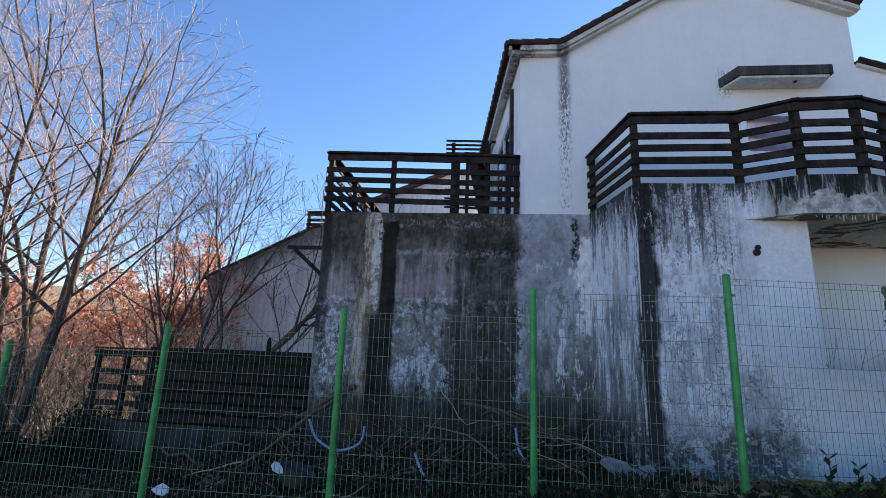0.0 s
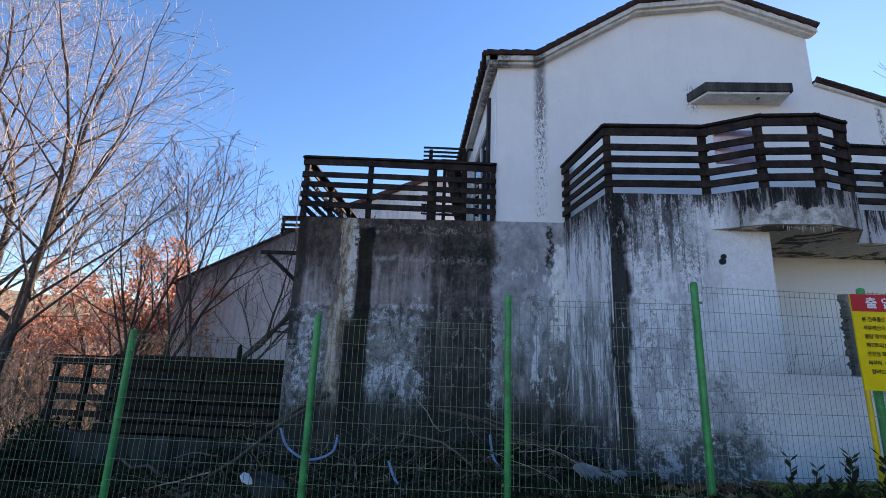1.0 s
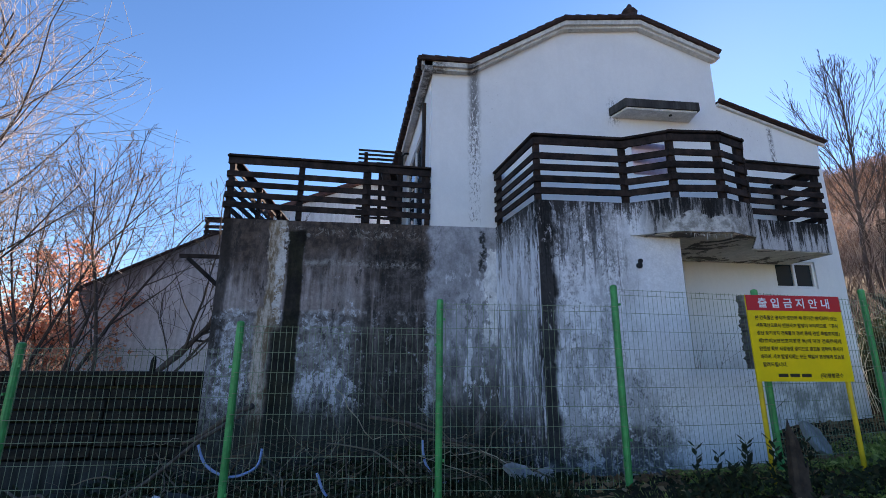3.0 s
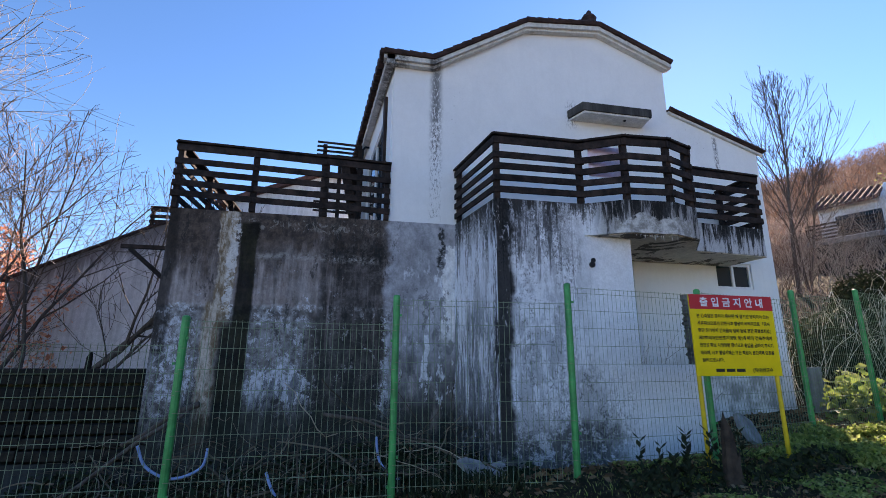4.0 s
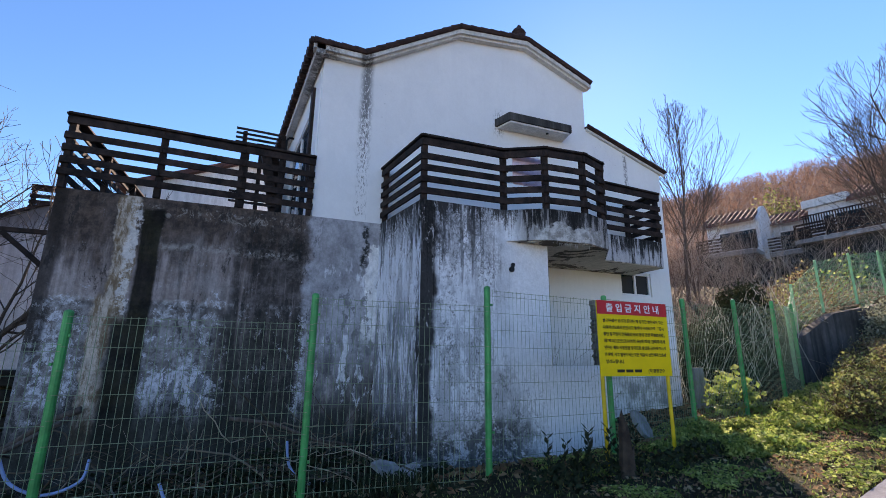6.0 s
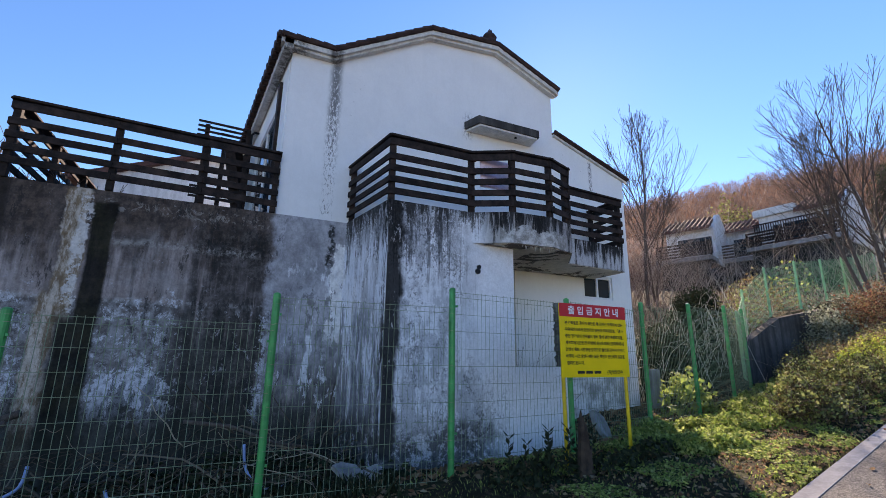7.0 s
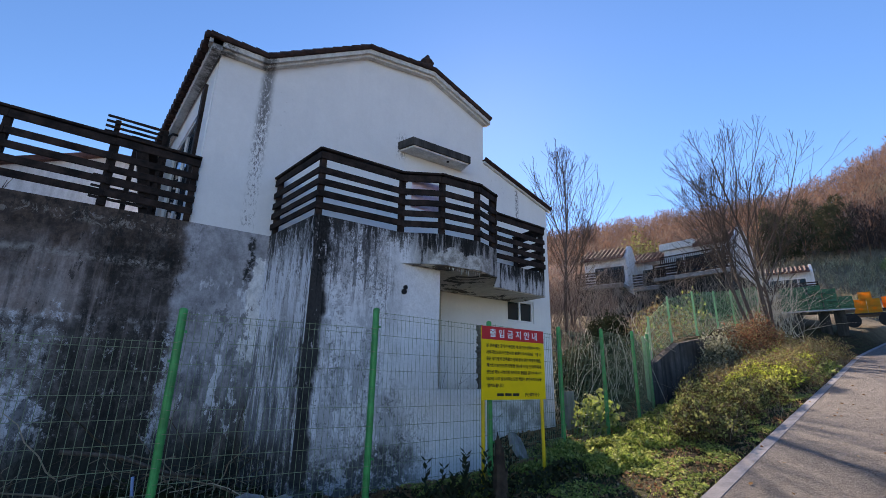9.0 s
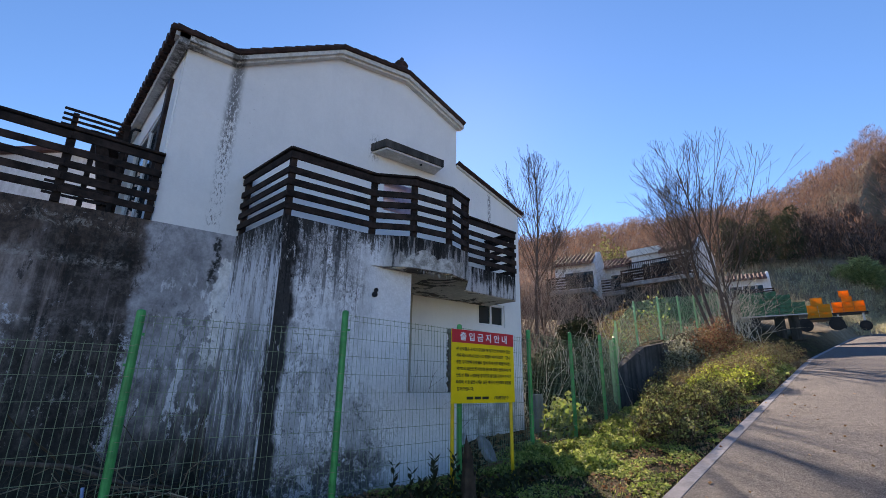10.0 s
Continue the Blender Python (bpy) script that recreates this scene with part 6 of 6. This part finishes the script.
# ---- timber sleeper wall and low concrete wall on the lower side ----
bm = bmesh.new()
box(bm, -7.25, -2.94, 8.1, 8.35, -1.8, 0.08)
solo("low_wall", bm, DARKC, "low mossy concrete wall under the timber sleepers", "wall", kind="structure")
# Dark sheet added behind the planks so no light shows through their gaps.
bm = bmesh.new()
box(bm, -6.3, -2.96, 8.5, 8.6, 0.1, 1.35)
solo("gap_backing", bm, SOIL, "dark backing added behind the gaps of the sleeper wall", "earth", kind="structure")
th = thing("sleeper_wall", (-5.0, 8.3, 0.1), "dark rotten timber planks stacked as a retaining screen", "timber wall")
rng = random.Random(101)
for k in range(7):
    z = 0.11 + 0.178 * k
    for x0, x1 in ((-6.3, -4.6), (-4.58, -2.96)):
        bm = bmesh.new()
        beam(bm, (x0, 8.12 + 0.055 * k + rng.uniform(-0.02, 0.02), z + 0.08 + rng.uniform(-0.012, 0.012)), (x1, 8.12 + 0.055 * k + rng.uniform(-0.02, 0.02), z + 0.08 + rng.uniform(-0.015, 0.015)), 0.16, 0.14, 0.012)
        part("plank", bm, OLDWOOD, th)
for x in (-6.2, -5.2, -4.2, -3.2):
    bm = bmesh.new()
    box(bm, x - 0.06, x + 0.06, 8.62, 8.74, 0.0, 1.36, 0.01)
    part("post", bm, OLDWOOD, th)
bm = bmesh.new()
box(bm, -6.35, -2.96, 8.3, 8.66, 1.36, 1.42, 0.008)
part("cap", bm, OLDWOOD, th)
bm = bmesh.new()
tube(bm, [(-4.05, 8.45, 1.42), (-4.05, 8.45, 1.6), (-4.04, 8.45, 1.68)], [0.05, 0.045, 0.02], 8)
part("stub", bm, OLDWOOD, th)
# Thin pale strips added along some of the plank edges.
for x0, x1, z in ((-4.6, -3.67, 1.1), (-3.56, -3.23, 1.09), (-5.4, -5.05, 0.9), (-4.95, -4.7, 0.92)):
    bm = bmesh.new()
    beam(bm, (x0, 8.06 + 0.055 * (z - 0.1) / 0.178, z), (x1, 8.06 + 0.055 * (z - 0.1) / 0.178, z + 0.01), 0.03, 0.03, 0.006)
    part("batten", bm, PALEWOOD, th, "pale strip along a plank edge")
railing("deck_railing", [(-7.5, 8.45), (-6.9, 8.45), (-6.4, 8.45)], 0.1, "low dark timber railing at the end of the sleeper wall", 1.28, 4)

# bracket on the terrace side
th = thing("timber_bracket", (-2.95, 8.6, 3.4), "dark timber bracket braced against the terrace wall", "bracket")
for a, b in (((-3.95, 8.6, 3.5), (-2.94, 8.6, 3.5)), ((-3.8, 8.6, 3.46), (-2.97, 8.6, 2.75))):
    bm = bmesh.new()
    beam(bm, a, b, 0.07, 0.07, 0.006)
    part("strut", bm, DARKWOOD, th)

# ---- outside stair landing with slatted screens, on the terrace ----
th = thing("stair_screen", (-0.4, 11.4, FLOOR), "black slatted timber stair landing above the terrace", "stair")
for x, y in ((-0.85, 11.3), (0.05, 11.2), (-0.5, 12.2), (0.1, 12.2)):
    bm = bmesh.new()
    box(bm, x - 0.05, x + 0.05, y - 0.05, y + 0.05, FLOOR - 0.03, 7.05, 0.006)
    part("post", bm, DARKWOOD, th)
for z0 in (5.15, 6.55):
    for k in range(5):
        bm = bmesh.new()
        beam(bm, (-1.05, 11.25, z0 + 0.12 * k + 0.07), (-0.1, 11.15, z0 + 0.12 * k), 0.03, 0.05)
        part("slat", bm, DARKWOOD, th)
        bm = bmesh.new()
        beam(bm, (-0.55, 11.15, z0 + 0.115 * k + 0.03), (0.1, 11.2, z0 + 0.115 * k + 0.03), 0.03, 0.05)
        part("slat", bm, DARKWOOD, th)
for k in range(5):
    bm = bmesh.new()
    beam(bm, (-0.2, 11.3 + 0.05 * k, 6.5 - 0.26 * k), (-0.05, 12.1, 6.5 - 0.26 * k), 0.28, 0.05)
    part("tread", bm, DARKWOOD, th)
bm = bmesh.new()
beam(bm, (-0.35, 11.2, 6.6), (0.12, 11.3, 4.3), 0.08, 0.22)
part("stringer", bm, DARKWOOD, th)
bm = bmesh.new()
tube(bm, [(0.12, 11.2, 6.5), (0.12, 11.2, 6.95), (0.18, 11.2, 7.03), (0.34, 11.2, 7.03), (0.4, 11.2, 6.95), (0.4, 11.2, 4.0)], 0.03, 8)
part("pipe", bm, DARKMETAL, th, "black metal pipe bent over at the top")


# ---- neighbouring houses ----
def wall_box(th, name, o, r, f, u0, u1, v0, v1, z0, z1, mat, label=""):
    """A box in a house's own directions: r to its right, f away."""
    bm = bmesh.new()
    vs = [bm.verts.new(o + r * u + f * v + Vector((0, 0, z))) for z in (z0, z1) for u, v in ((u0, v0), (u1, v0), (u1, v1), (u0, v1))]
    for q in ((3, 2, 1, 0), (4, 5, 6, 7), (0, 1, 5, 4), (1, 2, 6, 5), (2, 3, 7, 6), (3, 0, 4, 7)):
        bm.faces.new([vs[i] for i in q])
    return part(name, bm, mat, th, label)


def rail_of(th, o, r, f, u0, u1, v, z, slats=5, h=1.0):
    for k in range(slats):
        wall_box(th, "slat", o, r, f, u0, u1, v - 0.04, v, z + h - 0.14 - k * h / slats, z + h - 0.02 - k * h / slats, DARKWOOD)
    n = max(2, int((u1 - u0) / 1.3))
    for k in range(n + 1):
        u = u0 + (u1 - u0) * k / n
        wall_box(th, "rail_post", o, r, f, u - 0.05, u + 0.05, v, v + 0.1, z, z + h, DARKWOOD)


def tiled_slope(th, o, r, f, u0, u1, v0, v1, z0, z1, pitch=0.33):
    """A tiled roof slope from its eaves (v0, z0) up to its ridge (v1, z1), with half-round tile rows."""
    bm = bmesh.new()
    vs = [bm.verts.new(o + r * u + f * v + Vector((0, 0, z))) for u, v, z in ((u0, v0, z0), (u1, v0, z0), (u1, v1, z1), (u0, v1, z1), (u0, v0, z0 - 0.12), (u1, v0, z0 - 0.12), (u1, v1, z1 - 0.12), (u0, v1, z1 - 0.12))]
    for q in ((0, 1, 2, 3), (7, 6, 5, 4), (0, 4, 5, 1), (1, 5, 6, 2), (2, 6, 7, 3), (3, 7, 4, 0)):
        bm.faces.new([vs[i] for i in q])
    roof = part("roof", bm, REDTILE, th, "terracotta half-round tile roof")
    u = u0 + 0.1
    while u < u1:
        bm = bmesh.new()
        a, b = o + r * u + f * v0 + Vector((0, 0, z0 + 0.04)), o + r * u + f * v1 + Vector((0, 0, z1 + 0.04))
        tube(bm, [a.lerp(b, k / 5) for k in range(6)], [0.1, 0.085, 0.1, 0.085, 0.1, 0.085], 6)
        part("roof_tile", bm, REDTILE, roof)
        u += pitch


def gable(th, o, r, f, u, v0, v1, z0, z1, zr, thick=0.2):
    bm = bmesh.new()
    vm = (v0 + v1) / 2
    pts = [(v0, z0), (v1, z0), (v1, z1), (vm + 0.5, zr - 0.15), (vm, zr), (vm - 0.5, zr - 0.15), (v0, z1)]
    a = [bm.verts.new(o + r * u + f * v + Vector((0, 0, z))) for v, z in pts]
    b = [bm.verts.new(o + r * (u + thick) + f * v + Vector((0, 0, z))) for v, z in pts]
    bm.faces.new(a)
    bm.faces.new(b[::-1])
    for i in range(len(pts)):
        bm.faces.new((a[i], b[i], b[(i + 1) % len(pts)], a[(i + 1) % len(pts)]))
    bmesh.ops.recalc_face_normals(bm, faces=bm.faces)
    part("gable_end", bm, FARWHITE, th, "white plaster gable end")


def far_house(az, dist, width, yaw, zb, label, roof_z=6.1, gable_right=True, flat=0.0, deep=5.0, pickets=False):
    a = radians(az)
    o = Vector((dist * math.sin(a), dist * math.cos(a), zb))
    d = radians(az + yaw)
    f, r = Vector((math.sin(d), math.cos(d), 0)), Vector((math.cos(d), -math.sin(d), 0))
    th = thing("far_house", o, label, "house")
    w = width / 2
    wall_box(th, "base_wall", o, r, f, -w, w, -1.6, deep, -3.0, 2.3, DARKC, "stained concrete lower storey")
    # Black panels on the base wall stand for the dark inside its openings.
    for k in range(2):
        wall_box(th, "dark_opening", o, r, f, -w + 1 + k * width * 0.45, -w + 2.6 + k * width * 0.45, -1.64, -1.597, 0.2, 1.7, DARKMETAL)
    wall_box(th, "balcony_slab", o, r, f, -w - 0.2, w + 0.2, -1.9, -0.2, 2.3, 2.55, GREYC)
    rail_of(th, o, r, f, -w - 0.15, w + 0.15, -1.8, 2.55)
    if pickets:
        for k in range(int(width / 0.14)):
            wall_box(th, "picket", o, r, f, -w + 0.14 * k, -w + 0.14 * k + 0.05, -0.9, -0.85, 3.1, 4.25, DARKWOOD)
        for z in (3.2, 4.2):
            wall_box(th, "picket_rail", o, r, f, -w - 0.1, w, -0.85, -0.79, z, z + 0.08, DARKWOOD)
    wall_box(th, "wall", o, r, f, -w, w, 0, deep, 2.3, 4.9, FARWHITE, "white plaster upper storey")
    for k in range(3):
        u = -w + 0.7 + k * (width - 1.4) / 3
        wall_box(th, "window_frame", o, r, f, u, u + 1.3, -0.05, -0.002, 2.9, 4.3, PVC)
        for j in range(2):
            wall_box(th, "pane", o, r, f, u + 0.08 + j * 0.6, u + 0.62 + j * 0.6, -0.062, -0.052, 3.0, 4.2, GLASS)
    u0 = -w - 0.2 + flat
    if flat:
        wall_box(th, "roof_parapet", o, r, f, -w - 0.2, u0, -0.3, deep + 0.2, 4.9, 5.4, MOULD, "cream flat roof edge")
    tiled_slope(th, o, r, f, u0, w - 0.12, -0.5, deep / 2, 4.8, roof_z)
    tiled_slope(th, o, r, f, u0, w - 0.12, deep + 0.4, deep / 2 + 0.05, 4.8, roof_z)
    gable(th, o, r, f, w - 0.1 if gable_right else -w - 0.1, -0.1, deep + 0.1, 2.3, 4.8, roof_z + 0.12)
    return th


far_house(64.7, 36.0, 4.6, 18, 6.35, "far white house with terracotta roof and black slatted balcony", 6.1, flat=2.4, deep=3.8, pickets=True)
far_house(54.6, 35.0, 3.0, 15, 5.7, "far white derelict house with terracotta roof among bare shrubs", 6.0, deep=3.4)
far_house(59.6, 37.5, 2.6, 16, 5.9, "small white wing with terracotta roof between the far houses", 5.9, deep=3.2)
far_house(71.8, 52.0, 4.6, 0, 6.9, "far low white building behind the bare tree", 5.7, deep=3.5)

th = [(42 * math.sin(radians(a)), 42 * math.cos(radians(a)), w, top) for a, w, top in ((57.2, 0.9, 13.6), (58.4, 1.1, 14.9), (59.6, 1.0, 14.2), (60.6, 0.8, 13.2))]
bank_leaves("yellowing_tree", "pale yellow-green leafy crown behind the far houses", 59, [(x, y, w, top - ground_z(x, y)) for x, y, w, top in th], 700, 0.14, OLIVE, least=0.3)

# the older building below, and a white house behind the terrace
th = thing("neighbour_house", (-6.5, 14.5, 0.5), "grey rendered neighbouring house with a sloping roof edge", "house")
bm = bmesh.new()
prism_y(bm, [(-9.1, -1.5), (0.5, -1.5), (0.5, 5.6), (-5.0, 5.52), (-5.6, 5.36), (-9.1, 3.62)], 14.0, 14.25)
part("gable_wall", bm, PINKISH, th)
bm = bmesh.new()
prism_y(bm, [(-9.25, 3.5), (-5.65, 5.3), (-5.0, 5.5), (0.5, 5.6), (0.5, 5.66), (-5.0, 5.57), (-5.67, 5.38), (-9.27, 3.58)], 13.94, 16.5)
part("roof", bm, TILE, th)
bm = bmesh.new()
box(bm, -9.1, -8.9, 14.25, 16.4, -1.5, 3.55)
part("side_wall", bm, PINKISH, th)
railing("neighbour_railing", [(-6.1, 14.6), (-5.2, 14.6), (-4.2, 14.6)], 5.3, "black slatted railing on the neighbouring roof terrace", 0.75, 4)

th = thing("rear_house", (-2.0, 16.5, 3.0), "white house with a brown roof seen beyond the terrace railing", "house")
bm = bmesh.new()
prism_y(bm, [(-4.6, 0), (0.2, 0), (0.2, 8.2), (-1.4, 8.2), (-4.6, 6.9)], 16.5, 16.8)
part("wall", bm, FARWHITE, th)
bm = bmesh.new()
prism_y(bm, [(-4.9, 6.76), (-1.45, 8.16), (0.2, 8.2), (0.2, 8.34), (-1.45, 8.32), (-4.96, 6.92)], 16.3, 20)
part("roof", bm, REDTILE, th)
window(th, -3.2, -2.3, 5.5, 6.4, 16.45, 2)

# ---- crates and trailers by the lane ----
CRATEG = plain("green_plastic", (0.015, 0.13, 0.06), 0.45, spread=0.4)
CRATEO = leafy("orange_plastic", [(0.95, 0.36, 0.02), (1.0, 0.44, 0.04)], 0.4, 0.45)
CRATEY = leafy("ochre_plastic", [(0.75, 0.36, 0.03), (0.85, 0.45, 0.05)], 0.5, 0.4)
RUBBER = plain("tyre_rubber", (0.02, 0.02, 0.02), 0.85)
PALE = plain("pale_board", (0.5, 0.52, 0.52), 0.7)


def crate(parent, c, r, f, mat, w=0.55, d=0.4, h=0.3):
    """A plastic crate: floor, four walls with a rim, ribs and a hand hole."""
    bm = bmesh.new()

    def bx(u0, u1, v0, v1, z0, z1):
        vs = [bm.verts.new(c + r * u + f * v + Vector((0, 0, z))) for z in (z0, z1) for u, v in ((u0, v0), (u1, v0), (u1, v1), (u0, v1))]
        for q in ((3, 2, 1, 0), (4, 5, 6, 7), (0, 1, 5, 4), (1, 2, 6, 5), (2, 3, 7, 6), (3, 0, 4, 7)):
            bm.faces.new([vs[i] for i in q])

    w2, d2 = w / 2, d / 2
    bx(-w2, w2, -d2, d2, 0, 0.03)
    bx(-w2, w2, d2 - 0.03, d2, 0.03, h)
    for s in (-1, 1):
        bx(min(s * w2, s * (w2 - 0.03)), max(s * w2, s * (w2 - 0.03)), -d2, d2 - 0.03, 0.03, h)
    bx(-w2, w2, -d2, -d2 + 0.03, 0.03, h * 0.55)
    bx(-w2, -w2 * 0.35, -d2, -d2 + 0.03, h * 0.55, h * 0.8)
    bx(w2 * 0.35, w2, -d2, -d2 + 0.03, h * 0.55, h * 0.8)
    bx(-w2, w2, -d2 - 0.01, -d2 + 0.03, h * 0.8, h)
    for k in range(5):
        u = -w2 + w * (k + 0.5) / 5
        bx(u - 0.012, u + 0.012, -d2 - 0.015, -d2, 0.02, h * 0.55)
    return part("crate", bm, mat, parent)


def yard_things():
    def frame_at(az, dist):
        a = radians(az)
        x, y = dist * math.sin(a), dist * math.cos(a)
        return Vector((x, y, ground_z(x, y) + 0.0)), Vector((math.cos(a), -math.sin(a), 0)), Vector((math.sin(a), math.cos(a), 0))

    rng = random.Random(111)
    o, r, f = frame_at(74.3, 30.0)
    th = thing("crate_stand", o, "stack of dark green plastic crates on a board over concrete blocks", "crates")
    up = 5.28 - o.z
    for u in (-0.9, 0.15, 0.75):
        wall_box(th, "block", o, r, f, u - 0.22, u + 0.22, -0.5, 0.5, -0.3, up - 0.004, DARKC)
    wall_box(th, "board", o, r, f, -1.5, 1.35, -0.7, 0.7, up, up + 0.06, PALE, "grey plank board")
    for k in range(6):
        for i in range((5, 5, 5, 4, 4, 3)[k]):
            crate(th, o + r * (-1.2 + i * 0.57 + rng.uniform(-0.02, 0.02)) + f * rng.uniform(-0.1, 0.1) + Vector((0, 0, up + 0.064 + 0.222 * k)), r, f, CRATEG, 0.55, 0.4, 0.21)
    for az, dist, zb, mat, w, lay in ((77.75, 35.0, 5.65, CRATEY, 0.56, ((-0.28, 0), (-0.28, 1), (0.3, 0), (0.3, 1), (0.0, 2))),
                                      (80.0, 45.0, 7.1, CRATEO, 0.6, ((-0.62, 0), (-0.62, 1), (0.0, 1), (0.0, 2), (0.62, 0), (0.62, 1), (0.0, 0), (-0.1, 3)))):
        o, r, f = frame_at(az, dist)
        th = thing("trailer", o, "small farm trailer loaded with %s plastic crates" % ("ochre" if mat is CRATEY else "orange"), "trailer", "farm trailers by the lane")
        zt = zb - o.z
        wall_box(th, "bed", o, r, f, -1.0, 1.0, -0.6, 0.6, zt - 0.1, zt, DARKMETAL)
        for u in (-0.7, 0.7):
            bm = bmesh.new()
            c = o + r * u + Vector((0, 0, 0.34))
            tube(bm, [c - f * 0.72, c - f * 0.55], [0.36, 0.36], 16)
            wheel = part("wheel", bm, RUBBER, th)
            bm = bmesh.new()
            tube(bm, [c - f * 0.735, c - f * 0.7], [0.17, 0.17], 12)
            part("rim", bm, DARKMETAL, wheel)
            wall_box(th, "leg", o, r, f, u - 0.06, u + 0.06, -0.5, -0.4, 0.3, zt - 0.1, PALE)
        for u, k in lay:
            crate(th, o + r * u + f * rng.uniform(-0.06, 0.06) + Vector((0, 0, zt + 0.004 + 0.41 * k)), r, f, mat, w, 0.5, 0.4)

yard_things()
